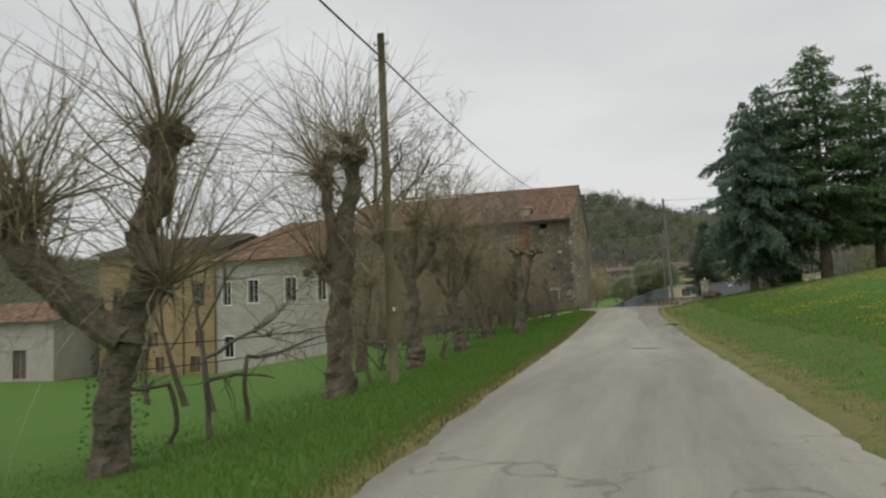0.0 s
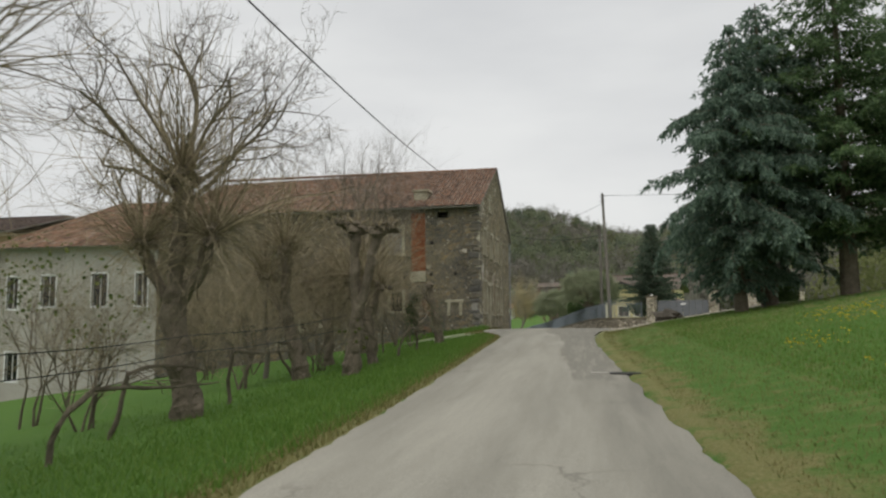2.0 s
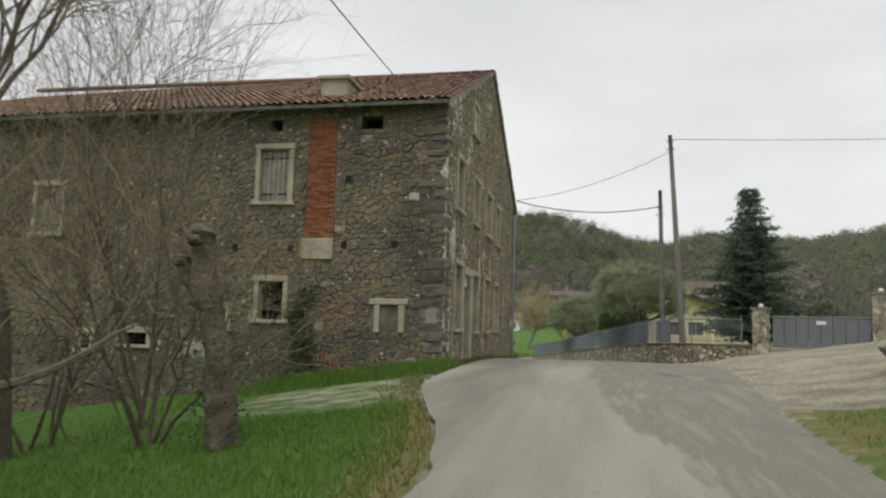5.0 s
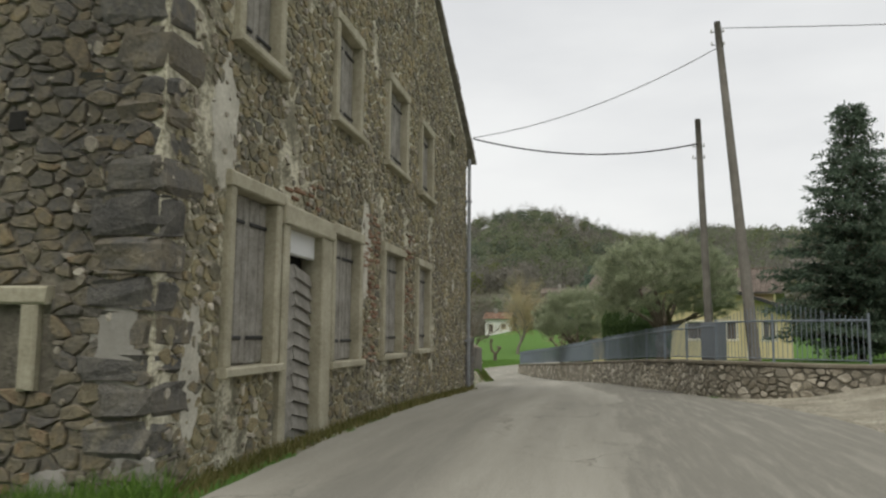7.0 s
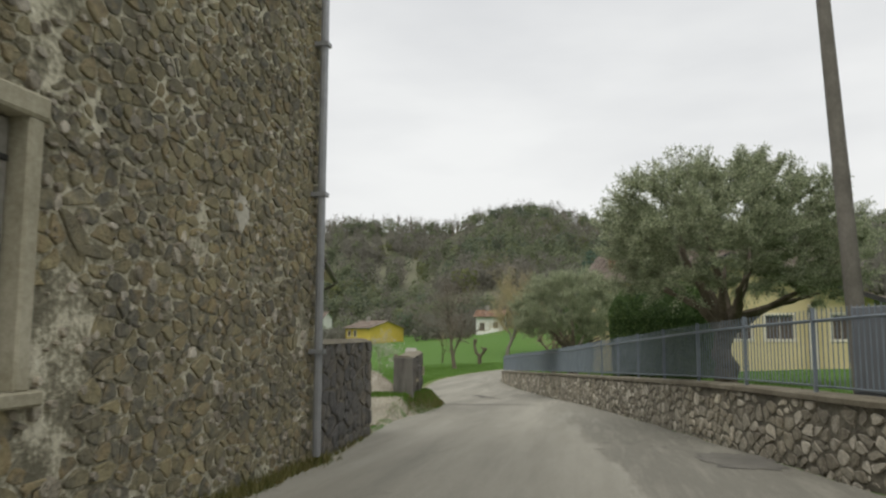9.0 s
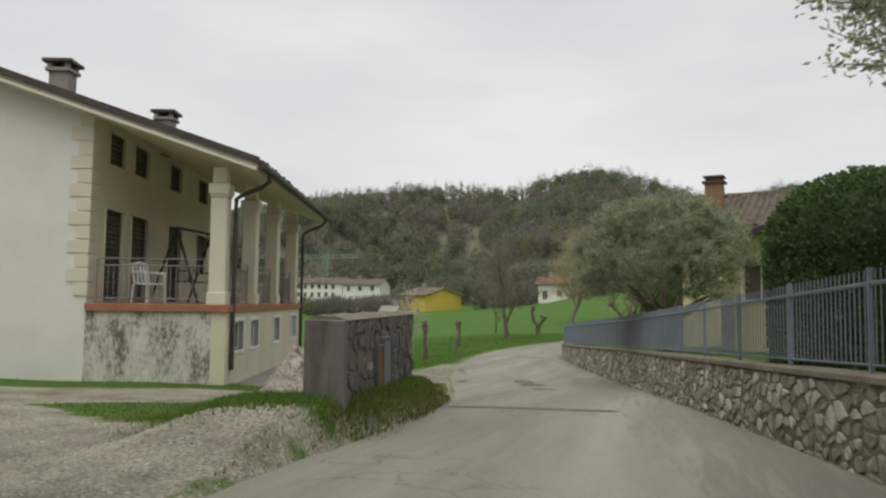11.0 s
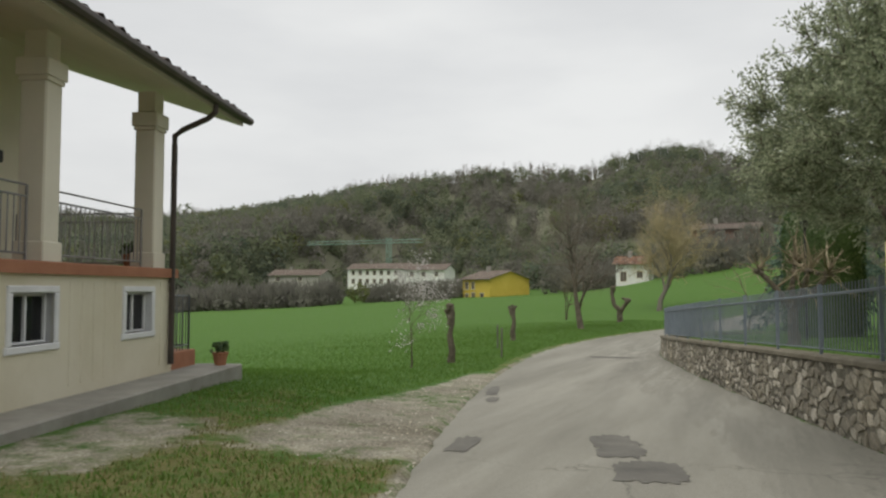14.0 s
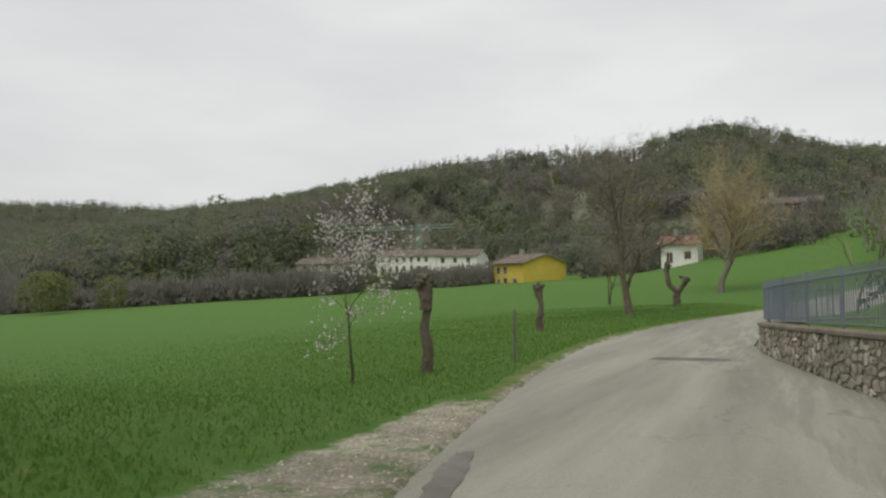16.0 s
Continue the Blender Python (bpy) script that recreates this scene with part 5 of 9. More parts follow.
        for name, s, z0, z1 in (("plinth", 0.03, 4.2, 4.45), ("capital", 0.02, 6.42, 6.48), ("capital", 0.045, 6.48, 6.7), ("pier", -0.02, 6.72, 7.05)):
            p = Mesh()
            p.box(-0.40 - s, -0.06 + s, y - 0.17 - s, y + 0.17 + s, z0, z1, bevel=0.015)
            p.ob(name, CREAM, c)

    def railing(p, q, group):
        a, b = Vector(p), Vector(q)
        r = Mesh()
        n = max(2, round((b - a).length / 0.115))
        r.tube([a + Vector((0, 0, 0.92)), b + Vector((0, 0, 0.92))], 0.014, 5)
        rail = r.ob("railing", RAIL_PAINT, h, "grey iron terrace railing")
        for z in (0.1, 0.78):
            r = Mesh()
            r.tube([a + Vector((0, 0, z)), b + Vector((0, 0, z))], 0.014, 5)
            r.ob("cross_rail", RAIL_PAINT, rail)
        for k in range(n + 1):
            s = Mesh()
            c = a + (b - a) * k / n
            s.tube([c + Vector((0, 0, 0.0 if k in (0, n) else 0.1)), c + Vector((0, 0, 0.92 if k in (0, n) else 0.78))], 0.016 if k in (0, n) else 0.008, 4)
            s.ob("bar", RAIL_PAINT, rail)

    ycol = (0.22, 2.85, 5.4, 8.28)
    for y0, y1 in zip(ycol, ycol[1:]):
        railing((-0.23, y0 + 0.24, 4.2), (-0.23, y1 - 0.24, 4.2), "")
    railing((-2.7, 0.12, 4.2), (-0.5, 0.12, 4.2), "")
    railing((-2.7, 8.62, 4.2), (-0.5, 8.62, 4.2), "")
    # roof: eave over the terrace, ridge behind
    sl = 0.335
    top = lambda x: 7.12 + (0.72 - x) * sl
    s = Mesh()
    x0, x1, y0, y1 = -8.0, 0.66, -0.55, 10.1
    s.add([(x, y, top(x) - d) for d in (0.26, 0.12) for x, y in ((x0, y0), (x1, y0), (x1, y1), (x0, y1))], [(3, 2, 1, 0), (4, 5, 6, 7), (0, 1, 5, 4), (1, 2, 6, 5), (2, 3, 7, 6), (3, 0, 4, 7)])
    s.add([(x, y, top(-16.0 - x) - d) for d in (0.26, 0.12) for x, y in ((-15.0, y0), (x0, y0), (x0, y1), (-15.0, y1))], [(3, 2, 1, 0), (4, 5, 6, 7), (0, 1, 5, 4), (1, 2, 6, 5), (2, 3, 7, 6), (3, 0, 4, 7)])
    s.ob("soffit", CREAM, h, "cream painted soffit")
    r = Mesh()
    r.tube([(-8.0, y0, top(-8.0) - 0.02), (-8.0, y1, top(-8.0) - 0.02)], 0.11, 8)
    r = r.ob("roof", DARK_TILES, h, "dark brown barrel tile roof")
    tiled("roof_tiles", ((0.72, y0, top(0.72) - 0.1), (0.72, y1, top(0.72) - 0.1), (-8.0, y1, top(-8.0) - 0.1), (-8.0, y0, top(-8.0) - 0.1)), 44, 24, DARK_TILES, r, 12)
    tiled("roof_tiles", ((-15.2, y1, top(-0.8) - 0.1), (-15.2, y0, top(-0.8) - 0.1), (-8.0, y0, top(-8.0) - 0.1), (-8.0, y1, top(-8.0) - 0.1)), 30, 12, DARK_TILES, r, 13)
    for ya in (y0 - 0.03, y1 + 0.0):
        v = Mesh()
        v.add([(x, y, top(x) + d) for d in (-0.12, 0.02) for x, y in ((-8.0, ya), (0.72, ya), (0.72, ya + 0.03), (-8.0, ya + 0.03))], [(3, 2, 1, 0), (4, 5, 6, 7), (0, 1, 5, 4), (1, 2, 6, 5), (2, 3, 7, 6), (3, 0, 4, 7)])
        v.ob("verge_strip", COPPER, h)
    g = Mesh()
    g.tube([(0.78, y0, 6.98), (0.78, y1 + 0.05, 6.98)], 0.075, 8)
    g.ob("gutter", COPPER, h, "dark copper gutter")
    for y, low in ((0.3, 2.85), (8.55, 2.65)):
        p = Mesh()
        p.tube([(0.76, y, 6.98), (0.74, y, 6.78), (0.62, y, 6.68), (0.2, y, 6.5), (0.06, y, 6.4), (0.06, y, 6.2), (0.06, y, low)], 0.048, 8)
        p.ob("downpipe", COPPER, h, "dark copper downpipe")
    for cx, cy, zt in ((-3.8, 0.55, 9.3), (-2.8, 4.03, 9.12)):
        c = Mesh()
        c.box(cx - 0.2, cx + 0.2, cy - 0.2, cy + 0.2, top(cx) - 0.3, zt - 0.2)
        c = c.ob("chimney", CONCRETE, h, "rendered chimney with a dark slab cap")
        k = Mesh()
        k.box(cx - 0.31, cx + 0.31, cy - 0.31, cy + 0.31, zt - 0.02, zt + 0.05)
        k.ob("cap", COPPER, c)
        k = Mesh()
        k.box(cx - 0.26, cx + 0.26, cy - 0.26, cy + 0.26, zt - 0.2, zt - 0.13)
        for ax, ay in ((-0.18, -0.18), (0.18, -0.18), (-0.18, 0.18), (0.18, 0.18)):
            k.box(cx + ax - 0.05, cx + ax + 0.05, cy + ay - 0.05, cy + ay + 0.05, zt - 0.13, zt - 0.02)
        k.ob("cap_pier", CONCRETE, c)
    w = Mesh()
    w.box(-2.84, -2.72, 8.12, 8.28, 5.95, 6.15, bevel=0.02)
    w.ob("wall_lamp", DARK_IRON, h, "small dark wall lamp")
    # paving and the entrance landing
    pv = thing("paving", "pale concrete paving slab round the villa", "paving", VILLA, kind="structure")
    m = Mesh()
    m.box(0.0, 0.75, -0.4, 10.0, 2.1, 2.52, bevel=0.02)
    m.box(-4.0, 0.0, 8.7, 10.0, 2.1, 2.52, bevel=0.02)
    m.ob("slab", CONCRETE, pv)
    ld = thing("landing", "terracotta landing with iron railing", "landing", VILLA @ Matrix.Translation((0, 0, 0)))
    m = Mesh()
    m.box(-2.4, -0.05, 8.75, 9.8, 2.52, 2.8, bevel=0.015)
    m.ob("step", TERRACOTTA, ld)
    for p, q in (((-2.3, 9.72, 2.8), (-0.15, 9.72, 2.8)), ((-0.15, 9.0, 2.8), (-0.15, 9.72, 2.8))):
        a, b = Vector(p), Vector(q)
        r = Mesh()
        r.tube([a + Vector((0, 0, 0.95)), b + Vector((0, 0, 0.95))], 0.014, 5)
        rail = r.ob("railing", GREY_PAINT, ld)
        r = Mesh()
        r.tube([a + Vector((0, 0, 0.08)), b + Vector((0, 0, 0.08))], 0.014, 5)
        r.ob("bottom_rail", GREY_PAINT, rail)
        n = round((b - a).length / 0.12)
        for k in range(n + 1):
            s = Mesh()
            c = a + (b - a) * k / n
            s.tube([c, c + Vector((0, 0, 0.95))], 0.02 if k in (0, n) else 0.008, 4)
            s.ob("bar", GREY_PAINT, rail)


villa()


def plastic_chair(m):
    """A white moulded garden chair."""
    c = thing("garden_chair", "white plastic garden chair on the terrace", "chair", m)
    s = Mesh()
    s.box(-0.22, 0.22, -0.22, 0.22, 0.40, 0.43, bevel=0.02)
    s.ob("seat", WHITE_PAINT, c)
    b = Mesh()
    b.tube([(-0.22, 0.31, 0.82), (0, 0.33, 0.88), (0.22, 0.31, 0.82)], 0.03, 5)
    b = b.ob("backrest", WHITE_PAINT, c)
    for k in range(5):
        x = -0.19 + k * 0.095
        q = Mesh()
        q.tube([(x, 0.22, 0.43), (x, 0.27, 0.65), (x, 0.31, 0.82)], 0.026, 5)
        q.ob("slat", WHITE_PAINT, b)
    for x in (-0.22, 0.22):
        a = Mesh()
        a.tube([(x, 0.28, 0.66), (x, 0.0, 0.66), (x, -0.24, 0.63)], 0.03, 5)
        a.ob("armrest", WHITE_PAINT, c)
        for y in (-0.22, 0.22):
            l = Mesh()
            l.tube([(x * 1.08, y * 1.1, 0), (x, y, 0.41), *([(x, -0.24, 0.63)] if y < 0 else [])], 0.028, 5)
            l.ob("leg", WHITE_PAINT, c)


def swing_seat(m):
    """A garden swing with A-shaped frames and a hanging bench."""
    s = thing("garden_swing", "dark metal garden swing seat with a hanging bench", "swing", m)
    for x in (-0.9, 0.9):
        for y in (-0.6, 0.6):
            l = Mesh()
            l.tube([(x, y, 0), (x * 0.95, 0, 1.75)], 0.03, 6)
            l.ob("leg", DARK_IRON, s)
    t = Mesh()
    t.tube([(-0.9, 0, 1.75), (0.9, 0, 1.75)], 0.03, 6)
    t.ob("top_bar", DARK_IRON, s)
    b = Mesh()
    for k in range(6):
        b.box(-0.65, 0.65, -0.22 + k * 0.075, -0.16 + k * 0.075, 0.5, 0.53)
    b.ob("bench", SHUTTER, s)
    b = Mesh()
    for k in range(11):
        b.tube([(-0.62 + k * 0.124, 0.24, 0.52), (-0.62 + k * 0.124, 0.32, 0.92)], 0.012, 4)
    b.tube([(-0.65, 0.32, 0.92), (0.65, 0.32, 0.92)], 0.018, 5)
    b.ob("bench_back", DARK_IRON, s)
    for x in (-0.65, 0.65):
        r = Mesh()
        r.tube([(x, 0.05, 0.52), (x, 0.0, 1.75)], 0.01, 4)
        r.tube([(x, -0.24, 0.52), (x, -0.24, 0.75), (x, 0.28, 0.78)], 0.018, 5)
        r.ob("hanger", DARK_IRON, s)


plastic_chair(VILLA @ pose(-1.9, 0.85, 4.2, 0, 0, 60))
swing_seat(VILLA @ pose(-1.6, 2.9, 4.2, 0, 0, 80))


def pot(m, label, r=0.13, plant=True):
    p = thing("flower_pot", label, "flower pot", m)
    b = Mesh()
    b.tube([(0, 0, 0), (0, 0, 0.18), (0, 0, 0.2), (0, 0, 0.23)], [r * 0.72, r, r * 1.12, r * 1.12], 12)
    b.ob("pot", TERRACOTTA, p)
    if plant:
        rnd, l = random.Random(5), Mesh()
        for _ in range(60):
            c = Vector((rnd.gauss(0, r * 0.5), rnd.gauss(0, r * 0.5), 0.24 + rnd.uniform(0, 0.16)))
            d = Vector((rnd.uniform(-1, 1), rnd.uniform(-1, 1), rnd.uniform(0, 1))) * 0.05
            e = d.orthogonal() * 0.6
            l.add([tuple(c - d), tuple(c + e), tuple(c + d), tuple(c - e)], [(0, 1, 2, 3)])
        l.ob("plant", IVY_LEAF, p)


pot(VILLA @ pose(0.45, 9.7, 2.52), "terracotta pot with dry plant on the slab")
pot(VILLA @ pose(-0.55, 8.3, 4.2), "terracotta pot on the terrace corner", 0.1)
# ---- rough basalt garden wall with the meter cupboards ----
def basalt_wall(label, p, q, thick, z0, z1, seed, near=True, cupboards=False):
    """A thick rubble wall with stones on its faces and an earthy top."""
    a, b = Vector((*p, 0)), Vector((*q, 0))
    d = (b - a).normalized()
    nrm = Vector((d.y, -d.x, 0))
    long = (b - a).length
    w = thing("basalt_wall", label, "garden wall")
    core = Mesh()
    pts = [a, b, b - nrm * thick, a - nrm * thick]
    core.add([(v.x, v.y, z) for z in (z0, z1) for v in pts], [(3, 2, 1, 0), (4, 5, 6, 7), (0, 1, 5, 4), (1, 2, 6, 5), (2, 3, 7, 6), (3, 0, 4, 7)])
    core = core.ob("core", OLD_MORTAR, w)
    holes = []
    if cupboards:
        holes = [(1.61, 1.95, 0.36, 0.98), (1.99, 2.57, 0.42, 1.06)]
    front = lambda u, v, o: tuple(a + d * u + nrm * o + Vector((0, 0, z0 + v)))
    sidef = lambda u, v, o: tuple(a - nrm * thick + nrm * u - d * o + Vector((0, 0, z0 + v)))
    endf = lambda u, v, o: tuple(b - nrm * u + d * o + Vector((0, 0, z0 + v)))
    lay(rubble(long, z1 - z0, 0.27, 0.185, seed, holes, gap=0.007), front, core, WALL_BASALT, lambda u, v: near, seed, 0.04, shrink=0.1)
    if cupboards:
        pier = Mesh()
        block(pier, sidef, 0.0, thick + 0.03, 0.0, z1 - z0 + 0.005, -0.05, 0.08, 0.012, random.Random(seed))
        pier.ob("end_pier", DARK_CONCRETE, w, "dark stained concrete end of the wall")
    else:
        lay(rubble(thick, z1 - z0, 0.2, 0.14, seed + 1, gap=0.003), sidef, core, QUOIN, lambda u, v: near, seed + 1, 0.06)
    lay(rubble(thick, z1 - z0, 0.2, 0.14, seed + 2, gap=0.003), endf, core, QUOIN, lambda u, v: False, seed + 2, 0.06)
    top = Mesh()
    rnd = random.Random(seed)
    n = max(2, round(long / 0.35))
    rows = [[tuple(a + d * (long * i / n) - nrm * (thick * t) * 1.0 + nrm * (0.03 if t == 0 else -0.03 if t == 1 else 0) + Vector((0, 0, z1 + (0.0 if t in (0, 1) else 0.045 + 0.02 * rnd.random())))) for t in (0, 0.25, 0.75, 1)] for i in range(n + 1)]
    top.v = [p_ for r in rows for p_ in r]
    top.f = [(i * 4 + j, (i + 1) * 4 + j, (i + 1) * 4 + j + 1, i * 4 + j + 1) for i in range(n) for j in range(3)]
    top.f += [(0, 1, 2, 3), tuple(n * 4 + j for j in (3, 2, 1, 0))]
    top.ob("coping", CAPSTONE, w, "mortar coping")
    if cupboards:
        for (u0, u1, v0, v1), material, name in ((holes[0], RUST, "rusty_door"), (holes[1], GREY_PAINT, "meter_door")):
            fr = Mesh()
            for q_ in ((u0 - 0.03, u0, v0, v1), (u1, u1 + 0.03, v0, v1), (u0 - 0.03, u1 + 0.03, v1, v1 + 0.03), (u0 - 0.03, u1 + 0.03, v0 - 0.03, v0)):
                block(fr, front, *q_, 0, 0.085)
            fr = fr.ob("cupboard_frame", DARK_CONCRETE, w)
            dr = Mesh()
            block(dr, front, u0, u1, v0, v1, 0.0, 0.07)
            dr.ob(name, material, fr, "rusty brown cupboard door" if material is RUST else "grey steel meter cupboard door")
        wp = Mesh()
        block(wp, front, 1.03, 1.1, 0.74, 0.83, 0.04, 0.10)
        wp.ob("white_stone", TRIM, w)
        wp = Mesh()
        block(wp, front, 4.54, 4.7, 0.7, 0.97, 0.03, 0.09, 0.03, rnd)
        wp.ob("marble_piece", TRIM, w, "broken white marble piece")
    return w


basalt_wall("dark basalt rubble wall with meter cupboards", (-4.941, 76.782), (-5.801, 81.819), 0.42, 2.6, 3.965, 31, cupboards=True)
basalt_wall("stub of a basalt wall at the farmhouse corner", (-4.22, 68.42), (-4.5, 71.8), 0.36, 2.5, 4.4, 41)

m = thing("slanted_slab", "pale stone slab lying on the wall", "slab", pose(-5.967, 81.041, 3.975, 0, 0, 10))
q = Mesh()
q.box(-0.16, 0.16, -0.16, 0.16, 0, 0.035, bevel=0.01)
q.v = [(x, y, z + 0.32 * (y + 0.16)) for x, y, z in q.v]
q.ob("slab", CONCRETE, m)


def gravel_heap():
    """A heap of pale gravel that leans on the wall's end."""
    rnd, g = random.Random(9), Mesh()
    h = thing("gravel_heap", "heap of pale gravel beside the basalt wall", "gravel heap")
    n, rings = 28, 7
    for r in range(rings + 1):
        for k in range(n):
            t, s = 2 * math.pi * k / n, r / rings
            x, y = -6.387 + 0.75 * s * math.cos(t), 78.544 + 0.9 * s * math.sin(t)
            g.v.append((x, y, land(x, y) - 0.03 + 0.72 * (1 - s) ** 1.1 * (1 + 0.22 * noise.noise((x * 2.2, y * 2.2, 1))) + 0.05 * rnd.uniform(-1, 1) * (1 - s)))
    g.f = [(r * n + k, r * n + (k + 1) % n, (r + 1) * n + (k + 1) % n, (r + 1) * n + k) for r in range(rings) for k in range(n)]
    g.ob("heap", GRAVEL, h, smooth=True)
    st = Mesh()
    for _ in range(2600):
        t, s = rnd.uniform(0, 6.283), math.sqrt(rnd.random()) * 1.3
        x, y = -6.387 + 0.75 * s * math.cos(t), 78.544 + 0.9 * s * math.sin(t)
        z = land(x, y) - 0.02 + 0.72 * max(0, 1 - s) ** 1.1
        r = rnd.uniform(0.008, 0.024)
        z += 0.02
        st.add([(x + r, y, z), (x, y + r, z), (x - r, y, z), (x, y - r, z), (x, y, z + r * 1.2)], [(0, 1, 4), (1, 2, 4), (2, 3, 4), (3, 0, 4)])
    tagged(st.ob("loose_gravel", PALE_STONE, h), kind="stuff")


GRAVEL = grained("pale gravel", [(0.3, (0.28, 0.25, 0.2)), (0.5, (0.42, 0.39, 0.33)), (0.7, (0.56, 0.53, 0.46))], 3.0, 45.0, 0.6, 0.8, 0.95)
gravel_heap()

# ---- retaining wall of the garden, with its fence ----
WALL_LINE = [(5.0, 64.42), (3.75, 64.6), (2.85, 65.3), (2.12, 66.4), (road_r(67.6) + 0.08, 67.6)] + [(road_r(y) + 0.08, float(y)) for y in np.arange(69.0, 111.0, 1.0)] + [(-6.27, 111.5), (-5.72, 112.6), (-4.8, 113.6), (-3.3, 114.6), (-0.8, 115.5)]


class Line:
    """Places along a bent line."""

    def __init__(self, pts):
        self.p = [Vector((*q, 0)) for q in pts]
        self.s = [0.0]
        for a, b in zip(self.p, self.p[1:]):
            self.s.append(self.s[-1] + (b - a).length)
        self.long = self.s[-1]

    def at(self, s):
        s = min(max(s, 0.0), self.long - 1e-6)
        i = max(k for k in range(len(self.s) - 1) if self.s[k] <= s)
        d = self.p[i + 1] - self.p[i]
        return self.p[i] + d * ((s - self.s[i]) / d.length), d.normalized()


def garden_top(s_y):
    return wall_top(s_y)


def retaining_wall():
    line = Line(WALL_LINE)
    w = thing("retaining_wall", "low wall of pale rubble stone with mossy coping", "wall", kind="structure")
    core, cope = Mesh(), Mesh()
    prev = None
    for k in range(int(line.long / 0.5) + 1):
        p, d = line.at(k * 0.5)
        out = Vector((-d.y, d.x, 0))
        zt, zb = garden_top(p.y), land(p.x + out.x * 0.4, p.y + out.y * 0.4) - 0.4
        a, b = p, p - out * 0.3
        row = [(a.x, a.y, zb), (a.x, a.y, zt), (b.x, b.y, zt), (b.x, b.y, zb)]
        c0, c1 = p + out * 0.05, p - out * 0.36
        cap = [(c0.x, c0.y, zt), (c0.x, c0.y, zt + 0.055), (c0.x - out.x * 0.03, c0.y - out.y * 0.03, zt + 0.075), (c1.x, c1.y, zt + 0.075), (c1.x, c1.y, zt)]
        if prev:
            core.add(prev[0] + row, [(0, 1, 5, 4), (1, 2, 6, 5), (2, 3, 7, 6)])
            cope.add(prev[1] + cap, [(i, (i + 1) % 5, 5 + (i + 1) % 5, 5 + i) for i in range(5)])
        prev = (row, cap)
    core = core.ob("core", OLD_MORTAR, w)
    cope.ob("coping", CAPSTONE, w, "mossy grey coping")
    high = 1.05

    def put(u, v, o):
        p, d = line.at(line.long - u)
        out = Vector((-d.y, d.x, 0))
        q = p + out * o
        return (q.x, q.y, garden_top(p.y) - high + v)

    polys = rubble(line.long, high - 0.01, 0.185, 0.135, 51, inside=lambda u, v: garden_top(line.at(line.long - u)[0].y) - high + v > road_z(line.at(line.long - u)[0].y) - 0.15)
    lay(polys, put, core, PALE_STONE, lambda u, v: 70.5 < line.at(line.long - u)[0].y < 90, 52, 0.03, most=290, shrink=0.28)
    return line


garden_line = retaining_wall()


def fence(label, s0, s1, step, height, line, bar=0.010, gap=0.105, curve=None):
    """Steel fence panels on the wall: posts, two rails and upright bars."""
    n = max(1, round((s1 - s0) / step))
    for k in range(n):
        a, b = s0 + (s1 - s0) * k / n, s0 + (s1 - s0) * (k + 1) / n
        f = thing("steel_fence", label, "fence", group="fences along the garden wall")

        def foot(s):
            p, d = line.at(s)
            out = Vector((-d.y, d.x, 0))
            q = p - out * 0.12
            return Vector((q.x, q.y, garden_top(p.y) + 0.06))

        for name, hz, r in (("bottom_rail", 0.09, 0.013), ("top_rail", height - 0.15, 0.022)):
            m = Mesh()
            m.tube([foot(a + (b - a) * t / 3) + Vector((0, 0, hz)) for t in range(4)], r, 4)
            m.ob(name, FENCE, f)
        m = Mesh()
        q = foot(a)
        m.box(q.x - 0.022, q.x + 0.022, q.y - 0.022, q.y + 0.022, q.z - 0.02, q.z + height)
        m.ob("post", FENCE, f)
        count = round((b - a) / gap)
        for i in range(1, count):
            q = foot(a + (b - a) * i / count)
            m = Mesh()
            h = height - 0.02 + (curve((i / count + k) / n) if curve else 0.0)
            m.tube([q + Vector((0, 0, 0.09)), q + Vector((0, 0, h))], bar, 4, cap=False)
            m.ob("bar", FENCE, f)


s_of = lambda y: min(range(0, int(garden_line.long * 4)), key=lambda k: abs(garden_line.at(k / 4)[0].y - y) if k / 4 < 50 else 99) / 4
fence("blue-grey steel bar fence on the garden wall", s_of(67.0), garden_line.long - 4.0, 2.0, 0.98, garden_line)
fence("grey bar fence with a curved top by the gate", 0.35, s_of(66.8), 2.1, 1.05, garden_line, curve=lambda t: 0.28 * (0.5 - 0.5 * math.cos(2 * math.pi * t)) - 0.05)


def gate_pillar(x, y, z, h, label):
    p = thing("gate_pillar", label, "pillar", pose(x, y, z, 0, 0, -25))
    c = Mesh()
    c.box(-0.24, 0.24, -0.24, 0.24, 0, h)
    c = c.ob("core", MORTAR, p)
    faces = [lambda u, v, o: (-0.24 + u, -0.24 - o, v), lambda u, v, o: (0.24 + o, -0.24 + u, v), lambda u, v, o: (-0.24 - o, 0.24 - u, v), lambda u, v, o: (0.24 - u, 0.24 + o, v)]
    for k, put in enumerate(faces):
        lay(rubble(0.48, h, 0.22, 0.18, 60 + k), put, c, PALE_STONE, lambda u, v: True, 61 + k, 0.04)
    t = Mesh()
    t.box(-0.31, 0.31, -0.31, 0.31, h, h + 0.08, bevel=0.02)
    t.ob("cap", CAPSTONE, p)
    t = Mesh()
    t.tube([(0, 0, h + 0.08), (0, 0, h + 0.12), (0, 0, h + 0.18), (0, 0, h + 0.22)], [0.05, 0.09, 0.09, 0.03], 10)
    t.ob("lamp", WHITE_PAINT, p, "small white globe lamp")


